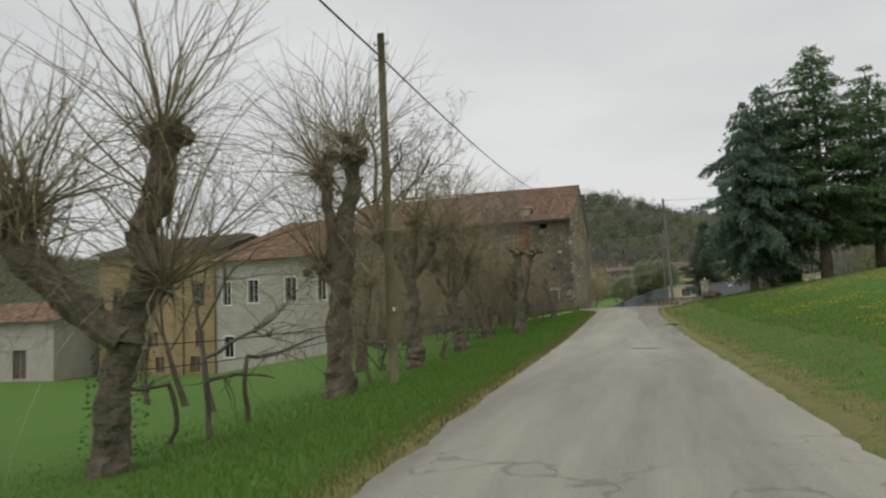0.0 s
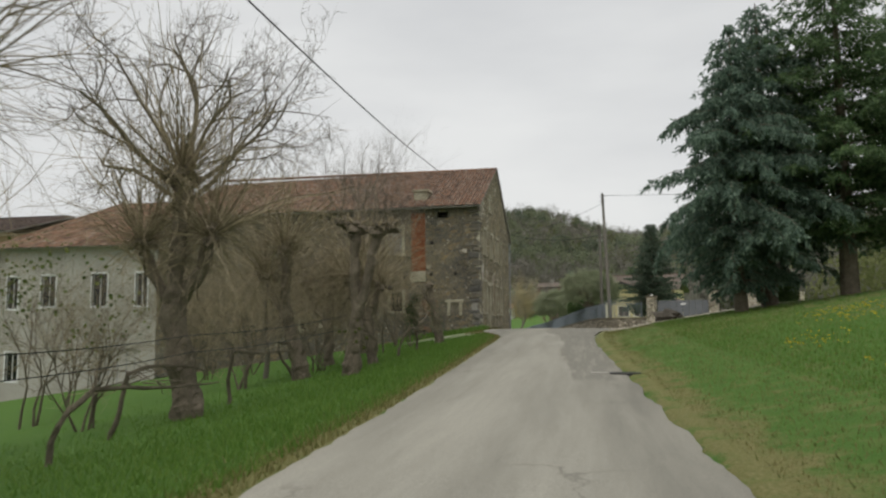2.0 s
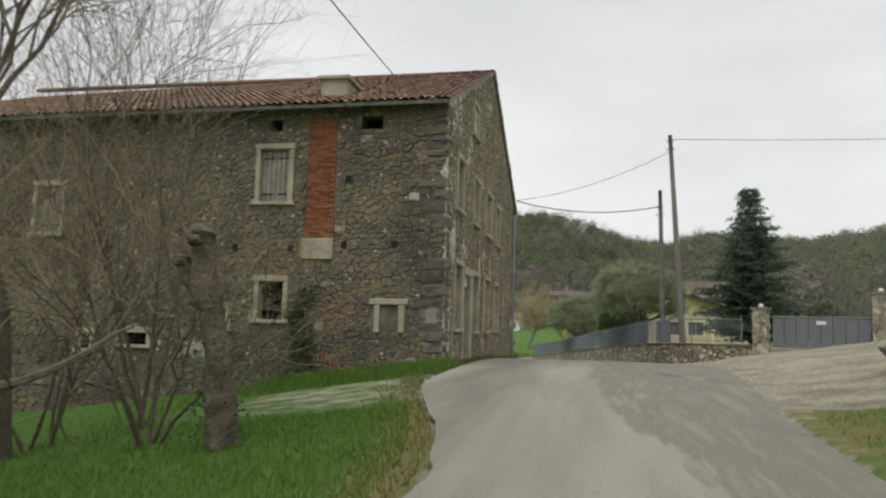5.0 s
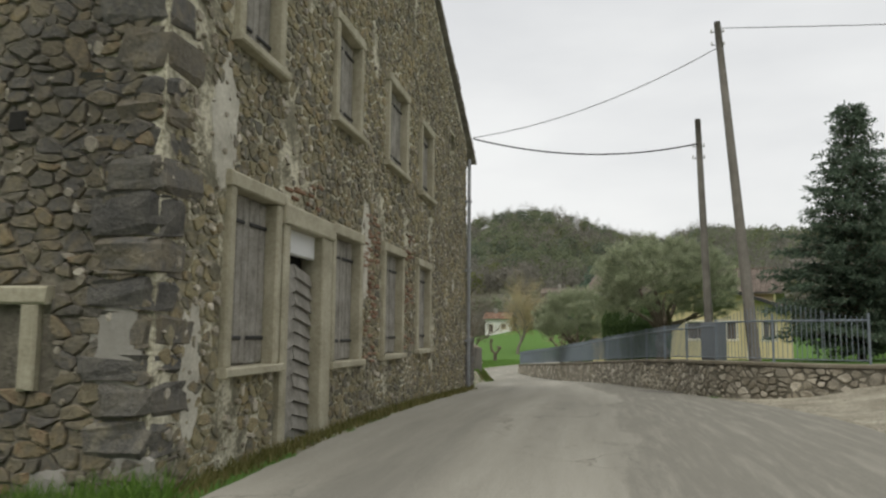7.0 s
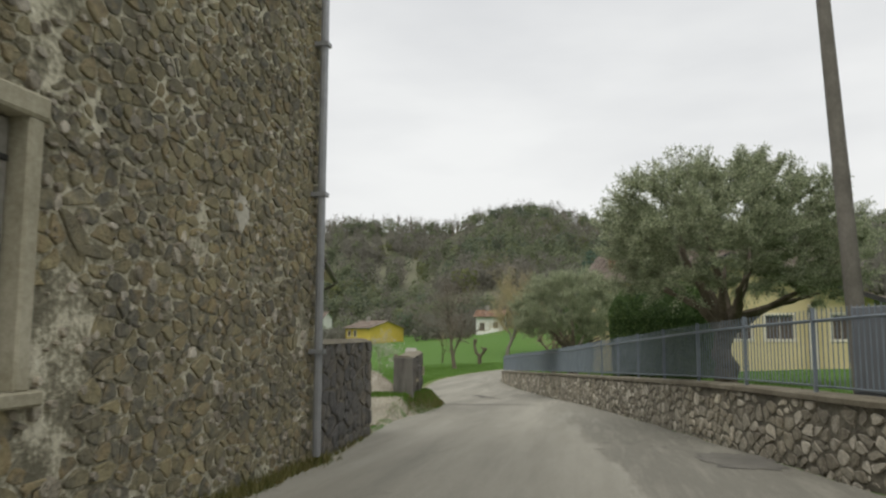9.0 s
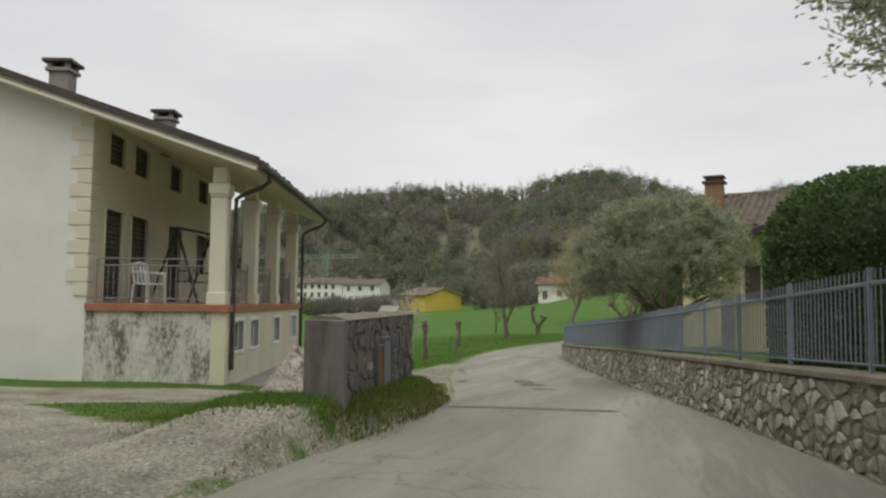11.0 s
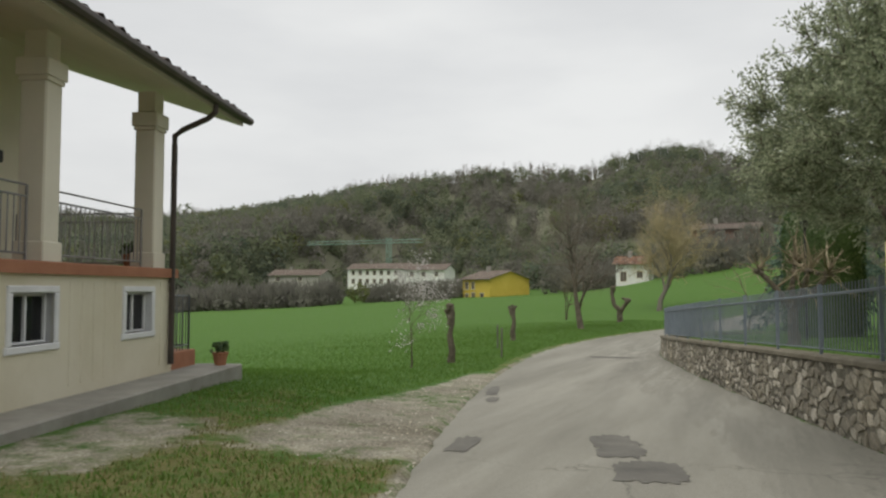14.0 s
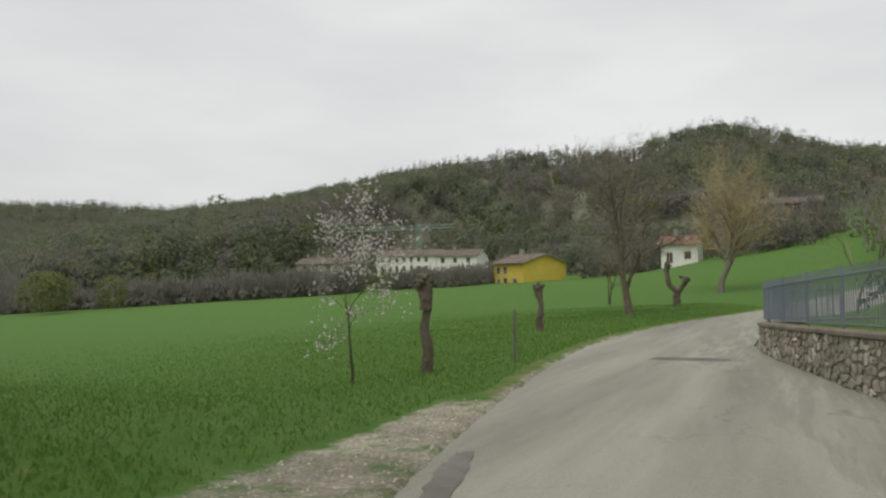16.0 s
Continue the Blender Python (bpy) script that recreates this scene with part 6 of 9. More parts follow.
gz = lambda x, y: land(x, y) - 0.05
for x, y, h in ((5.3, 64.35, 1.62), (8.9, 63.2, 1.6), (10.3, 62.5, 1.5)):
    gate_pillar(x, y, gz(x, y), h, "rubble stone gate pillar with a cap")
g = thing("sliding_gate", "closed grey sheet steel drive gate", "gate")
a, b = Vector((5.65, 64.25, gz(6.5, 63.6) + 0.1)), Vector((8.6, 63.3, gz(6.5, 63.6) + 0.1))
d = (b - a).normalized()
put = lambda u, v, o: tuple(a + d * u + Vector((d.y, -d.x, 0)) * o + Vector((0, 0, v)))
L = (b - a).length
for k in range(8):
    m = Mesh()
    block(m, put, L * k / 8 + 0.008, L * (k + 1) / 8 - 0.008, 0.05, 1.05, -0.02, 0.02)
    m.ob("panel", GREY_PAINT, g)
m = Mesh()
block(m, put, 0, L, 1.05, 1.11, -0.03, 0.03)
block(m, put, 0, L, 0.0, 0.05, -0.03, 0.03)
m.ob("gate_frame", GREY_PAINT, g)
m = Mesh()
block(m, put, L * 0.46, L * 0.56, 0.82, 0.95, 0.02, 0.03)
m.ob("plate", WHITE_PAINT, g, "small white plate")
low = thing("boundary_wall", "low stone wall beyond the gate", "wall")
m = Mesh()
m.box(0, 3.2, -0.15, 0.15, -0.3, 1.0)
core = m.ob("core", MORTAR, low)
low.matrix_world = pose(10.6, 62.4, gz(11, 62), 0, 0, -22)
lay(rubble(3.2, 1.3, 0.3, 0.22, 71), lambda u, v, o: (u, -0.15 - o, v - 0.3), core, PALE_STONE, lambda u, v: True, 72, 0.05)

c = thing("meter_cabinet", "grey steel cabinet behind the fence", "cabinet", pose(2.12, 68.3, garden_top(68.3) + 0.05, 0, 0, -72))
m = Mesh()
m.box(-0.38, 0.38, -0.02, 0.3, 0, 0.98, bevel=0.012)
m = m.ob("body", GREY_PAINT, c)
m = Mesh()
m.box(-0.34, 0.34, -0.035, -0.02, 0.05, 0.93)
m.ob("door", GREY_PAINT, c)


# ---- poles and wires ----
def pole(label, base, top, r0, r1, material, arm=0.0):
    p = thing("utility_pole", label, "utility pole")
    m = Mesh()
    a, b = Vector(base), Vector(top)
    m.tube([a + (b - a) * k / 6 for k in range(7)], [r0 + (r1 - r0) * k / 6 for k in range(7)], 10)
    m.ob("shaft", material, p, smooth=True)
    for dz in (0.25, 0.6):
        q = b - Vector((0, 0, dz + arm))
        k = Mesh()
        k.tube([q + Vector((-0.16, 0, 0)), q + Vector((0.16, 0, 0))], 0.014, 5)
        k.ob("bracket", DARK_IRON, p)
        for s in (-0.15, 0.15):
            k = Mesh()
            k.tube([q + Vector((s, 0, -0.02)), q + Vector((s, 0, 0.03)), q + Vector((s, 0, 0.09))], [0.02, 0.032, 0.022], 7)
            k.ob("insulator", WHITE_PAINT, p)


pole("old wooden pole with green stain in the verge", (-4.42, 15.18, 1.3), (-4.5, 15.2, 9.65), 0.115, 0.08, MOSSY_POLE)
pole("tall grey wooden pole behind the wall", (2.78, 65.7, 2.9), (2.5, 67.8, 12.65), 0.14, 0.085, POLE_WOOD)
pole("grey wooden pole beside the steel cabinet", (2.34, 69.35, 3.2), (2.29, 70.2, 10.75), 0.12, 0.08, POLE_WOOD, 0.55)
tag = Mesh()
tag.box(-4.36, -4.30, 15.05, 15.06, 3.42, 3.5)
tagged(tag.ob("pole_tag", WHITE_PAINT), "small white tag on the wooden pole", "tag")


def cable(a, b, sag, r, label):
    a, b, m = Vector(a), Vector(b), Mesh()
    m.tube([a + (b - a) * (k / 24) - Vector((0, 0, sag * 4 * (k / 24) * (1 - k / 24))) for k in range(25)], r, 4)
    tagged(m.ob("cable", DARK_IRON), label, "cable")


cable((-4.4, 15.2, 9.0), (-7.8, 60.9, 13.3), 0.35, 0.022, "black twisted overhead cable to the farmhouse roof")
cable((-4.4, 15.2, 9.0), (-2.0, -30.0, 8.5), 0.5, 0.022, "black twisted overhead cable along the lane")
cable((-4.05, 68.6, 10.02), (2.25, 69.98, 9.98), 0.38, 0.022, "black cable from the eave to the pole")
cable((-4.05, 68.6, 10.05), (2.5, 67.7, 11.95), 0.35, 0.012, "thin wire from the eave to the tall pole")
cable((2.55, 67.8, 12.5), (45, 72.0, 15.2), 0.8, 0.012, "thin wire from the tall pole")
# ---- trees ----
def wander(p, d, long, steps, rnd, bend, lift=0.0):
    """A crooked line of points from p."""
    pts, d = [Vector(p)], Vector(d).normalized()
    for _ in range(steps):
        d = (d + Vector((rnd.gauss(0, bend), rnd.gauss(0, bend), rnd.gauss(0, bend) + lift))).normalized()
        pts.append(pts[-1] + d * (long / steps))
    return pts


def gnarled(mesh, pts, radii, rnd, sides=11):
    """A knotty trunk or limb: a tube with bulges."""
    start = len(mesh.v)
    fine, rad = [], []
    for i in range(len(pts) - 1):
        for k in range(6):
            t = k / 6
            fine.append(Vector(pts[i]).lerp(Vector(pts[i + 1]), t))
            rad.append((radii[i] + (radii[i + 1] - radii[i]) * t) * (1 + 0.06 * rnd.uniform(-1, 1)))
    fine.append(Vector(pts[-1])), rad.append(radii[-1])
    mesh.tube(fine, rad, sides)
    seed = rnd.uniform(0, 50)
    for i in range(start, len(mesh.v)):
        v = Vector(mesh.v[i])
        c = fine[min((i - start) // sides, len(fine) - 1)]
        n = noise.noise((v.x * 5 + seed, v.y * 5, v.z * 2.6)) + 0.6 * noise.noise((v.x * 13, v.y * 13 + seed, v.z * 5))
        mesh.v[i] = tuple(c + (v - c) * (1 + 0.42 * n))


def knob(mesh, c, r, rnd):
    """A swollen pollard head."""
    n, m = 9, 6
    start = len(mesh.v)
    verts = []
    for j in range(m + 1):
        for k in range(n):
            a, b = 2 * math.pi * k / n, math.pi * j / m
            d = Vector((math.sin(b) * math.cos(a), math.sin(b) * math.sin(a), math.cos(b) * 0.8))
            q = 1 + 0.42 * noise.noise((d.x * 2.6 + c[0], d.y * 2.6 + c[1], d.z * 2.6 + c[2])) + 0.2 * rnd.uniform(-1, 1)
            verts.append(tuple(Vector(c) + d * r * q))
    mesh.add(verts, [(j * n + k, (j + 1) * n + k, (j + 1) * n + (k + 1) % n, j * n + (k + 1) % n) for j in range(m) for k in range(n)])


def shoots(mesh, c, r, count, long, rnd, up=0.45, droop=0.0, thick=0.009, out=None):
    """Whips that spring from a pollard head in all directions."""
    for _ in range(count):
        a = rnd.uniform(0, 2 * math.pi)
        stout = rnd.random() < 0.12
        el = rnd.gauss(1.0, 0.3) if stout else rnd.gauss(up, 0.62)
        d = Vector((math.cos(a) * math.cos(el), math.sin(a) * math.cos(el), math.sin(el)))
        if out is not None:
            d = (d + Vector(out) * 0.5).normalized()
        p = Vector(c) + d * r * rnd.uniform(0.4, 0.95)
        l = long * (rnd.uniform(0.8, 1.35) if stout else 0.2 + 1.25 * rnd.random() ** 1.6)
        pts = wander(p, d, l, 6, rnd, 0.13 if stout else 0.3, -0.05 if stout else rnd.gauss(-0.03, 0.14) - droop)
        t = thick * (rnd.uniform(1.6, 2.4) if stout else rnd.uniform(0.5, 1.1))
        mesh.tube(pts, [t, t * 0.88, t * 0.75, t * 0.6, t * 0.45, t * 0.3, t * 0.12], 4 if stout else 3, cap=False)
        for _ in range(rnd.choice((1, 2, 3)) if stout else rnd.choice((0, 0, 1, 1))):
            mesh.tube(wander(pts[rnd.choice((1, 2, 3, 4))], d + Vector((rnd.gauss(0, 0.5), rnd.gauss(0, 0.5), rnd.gauss(0, 0.3))), l * 0.4, 3, rnd, 0.14), [t * 0.45, t * 0.35, t * 0.25, t * 0.1], 3, cap=False)


def pollard(label, base, r0, trunk, limbs, seed, whips=90, long=1.7, ivy=0, moss=False, thick=0.0085, up=0.42, droop=0.0, name="pollard_tree", twig=SHOOTS):
    """A pollarded tree: a knotty trunk, limbs that end in swollen heads, and whips. trunk and limbs: offsets from the base."""
    rnd = random.Random(seed)
    t = thing(name, label, "tree", Matrix.Translation(base))
    m = Mesh()
    line = [Vector((0, 0, -0.25)), Vector((0, 0, 0.05))] + [Vector(p) for p in trunk]
    n = len(line) - 1
    gnarled(m, line, [r0 * 1.3, r0 * 1.12] + [r0 * (1 - 0.12 * k) for k in range(len(trunk))], rnd)
    for limb in limbs:
        pts, r1, r2 = limb[0], limb[1], limb[2]
        p = [line[-1] - Vector((0, 0, 0.1))] + [Vector(q) for q in pts]
        gnarled(m, p, [r1 + (r2 - r1) * k / (len(p) - 1) for k in range(len(p))], rnd, 9)
        if limb[3] > 0:
            knob(m, p[-1], limb[3], rnd)
            for _ in range(3):
                knob(m, p[-1] + Vector((rnd.gauss(0, 1), rnd.gauss(0, 1), rnd.gauss(0, 0.6))) * limb[3] * 0.7, limb[3] * 0.5, rnd)
    m.ob("trunk", BARK, t, smooth=False)
    if whips:
        w = Mesh()
        for limb in limbs:
            if limb[3] > 0:
                shoots(w, Vector(limb[0][-1]), limb[3], int(whips * 1.8), long * 1.2, rnd, up, droop, thick=thick * 0.85)
                for p in limb[0][-3:-1]:
                    shoots(w, Vector(p), limb[2], int(whips * 0.28), long * 0.85, rnd, up - 0.1, droop + 0.04, thick=thick * 0.85)
        tagged(w.ob("whip_crown", twig, t), kind="stuff")
    if moss:
        k = Mesh()
        for _ in range(60):
            q = line[1].lerp(line[-1], rnd.uniform(0.1, 1.0)) + Vector((rnd.gauss(0, r0 * 0.8), rnd.gauss(0, r0 * 0.8), 0))
            knob(k, q, r0 * 0.24, rnd) if rnd.random() < 0.2 else None
        if k.v:
            tagged(k.ob("moss", MOSS, t), kind="stuff")
    if ivy:
        k = Mesh()
        for _ in range(ivy):
            f = rnd.uniform(0.1, 1.0)
            q = line[1].lerp(line[-1], f)
            a = rnd.uniform(0, 6.283)
            d = Vector((math.cos(a), math.sin(a), rnd.gauss(0, 0.3)))
            leaf(k, q + d * r0 * rnd.uniform(0.9, 1.7), d, 0.05, rnd)
        tagged(k.ob("ivy", IVY_LEAF, t), kind="stuff")
    return t


def leaf(mesh, c, d, size, rnd, slim=0.55):
    """One leaf: a bent kite of two triangles."""
    d = (Vector(d) + Vector((rnd.gauss(0, 0.6), rnd.gauss(0, 0.6), rnd.gauss(0, 0.6)))).normalized()
    e = d.cross(Vector((rnd.uniform(-1, 1), rnd.uniform(-1, 1), rnd.uniform(-1, 1))))
    if e.length < 1e-3:
        return
    e = e.normalized() * size * slim * 0.5
    a, b = Vector(c), Vector(c) + d * size
    m = (a + b) / 2
    mesh.add([tuple(a), tuple(m + e), tuple(b), tuple(m - e)], [(0, 1, 2, 3)])


def bare_tree(label, base, height, seed, r0=0.14, fork=0.3, spread_=0.75, levels=4, kids=4, bark=BARK, twig=GREY_TWIGS, lift=0.06, name="bare_tree", lean=(0, 0), leaf_mat=None, leaf_n=0, leaf_size=0.06, leaf_name="blossom", stems=1):
    """A leafless tree that forks down to fine twigs, with blossom or young leaves where given."""
    rnd = random.Random(seed)
    t = thing(name, label, "tree", Matrix.Translation(base))
    wood, twigs, tips = Mesh(), Mesh(), []

    def grow(p, d, long, r, level):
        steps = 5 if level < 2 else 3
        pts = wander(p, d, long, steps, rnd, 0.15 + 0.08 * level, lift)
        rad = [r * (1 - (0.88 if level == 0 else 0.55) * k / steps) for k in range(steps + 1)]
        (wood if level < 2 else twigs).tube(pts, rad, (9, 6, 4, 3, 3)[min(level, 4)], cap=False)
        if level >= levels - 1:
            tips.extend(pts[1:])
            return
        n = kids + (1 if level == 0 else rnd.choice((0, 1)))
        for k in range(n):
            f = (fork + (1 - fork) * (k + rnd.uniform(0.2, 1.0)) / n) if level == 0 else rnd.uniform(0.3, 1.0)
            i = min(int(f * steps), steps - 1)
            q = pts[i].lerp(pts[i + 1], f * steps - i)
            axis = (pts[i + 1] - pts[i]).normalized()
            a = rnd.uniform(0, 6.283)
            o = axis.orthogonal().normalized()
            o = Matrix.Rotation(a, 3, axis) @ o
            grow(q, axis * (1 - spread_ * 0.5) + o * spread_ * rnd.uniform(0.6, 1.2), long * rnd.uniform(0.5, 0.75), rad[i] * rnd.uniform(0.5, 0.7), level + 1)
        if level > 0:
            grow(pts[-1], pts[-1] - pts[-2], long * 0.5, rad[-1], level + 1)

    for s in range(stems):
        d = Vector((lean[0] + (rnd.gauss(0, 0.25) if stems > 1 else 0), lean[1] + (rnd.gauss(0, 0.25) if stems > 1 else 0), 1))
        grow((rnd.gauss(0, 0.1) * (stems > 1), rnd.gauss(0, 0.1) * (stems > 1), -0.15), d, height * 0.62, r0 * (1 if stems == 1 else 0.6), 0)
    wood.ob("trunk", bark, t, smooth=True)
    tagged(twigs.ob("twig_crown", twig, t), kind="stuff")
    if leaf_n:
        l = Mesh()
        for _ in range(leaf_n):
            q = rnd.choice(tips) + Vector((rnd.gauss(0, 0.05), rnd.gauss(0, 0.05), rnd.gauss(0, 0.05)))
            leaf(l, q, (0, 0, 0.3), leaf_size * rnd.uniform(0.6, 1.3), rnd, 0.9)
        tagged(l.ob(leaf_name, leaf_mat, t), kind="stuff")
    return t


def walnut(label, base, fork, seed, reach=5.6):
    """A tall leafless walnut: a bare trunk that forks high up into crooked limbs, with stout, knotty twigs."""
    rnd = random.Random(seed)
    t = thing("walnut_tree", label, "tree", Matrix.Translation(base))
    wood, twigs = Mesh(), Mesh()
    trunk = [Vector((0, 0, -0.2)), Vector((0.1, 0, fork * 0.3)), Vector((-0.05, 0.1, fork * 0.6)), Vector((0.15, 0, fork))]
    gnarled(wood, trunk, [0.36, 0.27, 0.23, 0.2], rnd, 10)

    def grow(p, d, long, r, level):
        steps = 6 if level < 2 else 4
        pts = wander(p, d, long, steps, rnd, 0.17 + 0.03 * level, 0.05)
        rad = [r * (1 - 0.6 * k / steps) for k in range(steps + 1)]
        (wood if level < 2 else twigs).tube(pts, rad, (7, 6, 4, 3, 3)[level], cap=False)
        if level == 4:
            return
        for k in range((6, 5, 4, 3)[level]):
            f = 0.3 + 0.7 * (k + rnd.random()) / (6, 5, 4, 3)[level]
            i = min(int(f * steps), steps - 1)
            q = pts[i].lerp(pts[i + 1], min(1.0, f * steps - i))
            axis = (pts[i + 1] - pts[i]).normalized()
            o = Matrix.Rotation(rnd.uniform(0, 6.283), 3, axis) @ axis.orthogonal().normalized()
            grow(q, axis * 0.75 + o * rnd.uniform(0.5, 0.95), long * rnd.uniform(0.42, 0.62), max(rad[i] * rnd.uniform(0.5, 0.68), 0.009), level + 1)

    for k in range(6):
        a = 2 * math.pi * (k + 0.4 * rnd.random()) / 6
        start = trunk[2].lerp(trunk[3], rnd.uniform(0.45, 1.0))
        grow(start, (math.cos(a), math.sin(a), rnd.uniform(0.55, 1.3)), reach * rnd.uniform(0.8, 1.15), rnd.uniform(0.1, 0.14), 0)
    grow(trunk[3], (0.1, 0, 1), reach, 0.14, 0)
    wood.ob("trunk", BARK, t, smooth=True)
    tagged(twigs.ob("twig_crown", GREY_TWIGS, t), kind="stuff")
    return t


def flakes(name, material, parent, p, d, side_, label="", kind="stuff"):
    """Many narrow kites in one piece: p the roots, d the way to the tips, side_ half the width."""
    n = len(p)
    mid = p + d * 0.45
    me = bpy.data.meshes.new(name)
    me.vertices.add(4 * n)
    me.vertices.foreach_set("co", np.stack([p, mid + side_, p + d, mid - side_], 1).ravel())
    me.loops.add(4 * n)
    me.loops.foreach_set("vertex_index", np.arange(4 * n))
    me.polygons.add(n)
    me.polygons.foreach_set("loop_start", np.arange(0, 4 * n, 4))
    me.update(calc_edges=True)
    me.materials.append(material)
    ob = new(name, me)
    ob.parent = parent
    tagged(ob, kind=kind)
    return ob


def olive(label, base, height, radius, seed, count=11000, squash=0.85, bare=0.75, leaf_long=0.065):
    """An olive tree: a twisted trunk with limbs and a loose grey-green crown of small leaves on upright twigs."""
    rnd = random.Random(seed)
    t = thing("olive_tree", label, "tree", Matrix.Translation(base))
    w, l = Mesh(), Mesh()
    gnarled(w, [(0, 0, -0.2), (0.05, 0, 0.3), (-0.04, 0.05, 0.62), (0.03, 0, bare + 0.15)], [0.24, 0.18, 0.16, 0.17], rnd, 10)
    clumps = []
    cz = bare + 0.15 + (height - bare) * 0.48
    for k in range(9):
        a = 2 * math.pi * k / 9 + rnd.uniform(-0.3, 0.3)
        e = rnd.uniform(0.25, 1.2)
        end = Vector((math.cos(a) * math.cos(e) * radius * 0.75, math.sin(a) * math.cos(e) * radius * 0.75, bare + 0.2 + math.sin(e) * (height - bare) * 0.62))
        s = Vector((0.03, 0, bare))
        gnarled(w, [s, s.lerp(end, 0.35) + Vector((rnd.gauss(0, 0.1), rnd.gauss(0, 0.1), 0.1)), s.lerp(end, 0.7) + Vector((rnd.gauss(0, 0.1), rnd.gauss(0, 0.1), 0.05)), end], [0.1, 0.07, 0.045, 0.02], rnd, 6)
    for _ in range(430):
        a, u, f = rnd.uniform(0, 6.283), rnd.uniform(-0.72, 1), rnd.uniform(0.35, 1.0) ** 0.5
        s = math.sqrt(max(0, 1 - u * u))
        q = 1 + 0.25 * noise.noise((math.cos(a) * 1.5 + seed, math.sin(a) * 1.5, u * 2))
        clumps.append((Vector((math.cos(a) * s * radius * f * q, math.sin(a) * s * radius * f * q, cz + u * (height - bare) * 0.5 * squash * f * q)), rnd.uniform(0.6, 1.2)))
    roots, ways = [], []
    for c, s in clumps:
        for _ in range(5):
            d = (c - Vector((0, 0, cz))).normalized() * 0.8 + Vector((rnd.gauss(0, 0.5), rnd.gauss(0, 0.5), rnd.uniform(-0.1, 0.9)))
            pts = wander(c, d, 0.42 * s, 4, rnd, 0.15, 0.02)
            w.tube(pts, [0.007, 0.006, 0.005, 0.003, 0.002], 3, cap=False)
            for a, b in zip(pts, pts[1:]):
                roots.append(tuple(a)), ways.append(tuple(b - a))
    each = max(1, int(count / len(roots)))
    r, v = np.repeat(np.array(roots), each, axis=0), np.repeat(np.array(ways), each, axis=0)
    nr = np.random.RandomState(seed)
    n = len(r)
    p = r + v * nr.uniform(0, 1, (n, 1)) + nr.normal(0, 0.035, (n, 3))
    way = v / (np.linalg.norm(v, axis=1)[:, None] + 1e-6) * 0.6 + nr.normal(0, 0.6, (n, 3))
    way *= (nr.uniform(0.7, 1.3, n) * leaf_long / np.linalg.norm(way, axis=1))[:, None]
    sd = np.cross(way, nr.normal(0, 1, (n, 3)))
    sd *= (0.17 * np.linalg.norm(way, axis=1) / (np.linalg.norm(sd, axis=1) + 1e-6))[:, None]
    w.ob("trunk", BARK, t)
    flakes("crown", OLIVE_LEAF, t, p, way, sd)


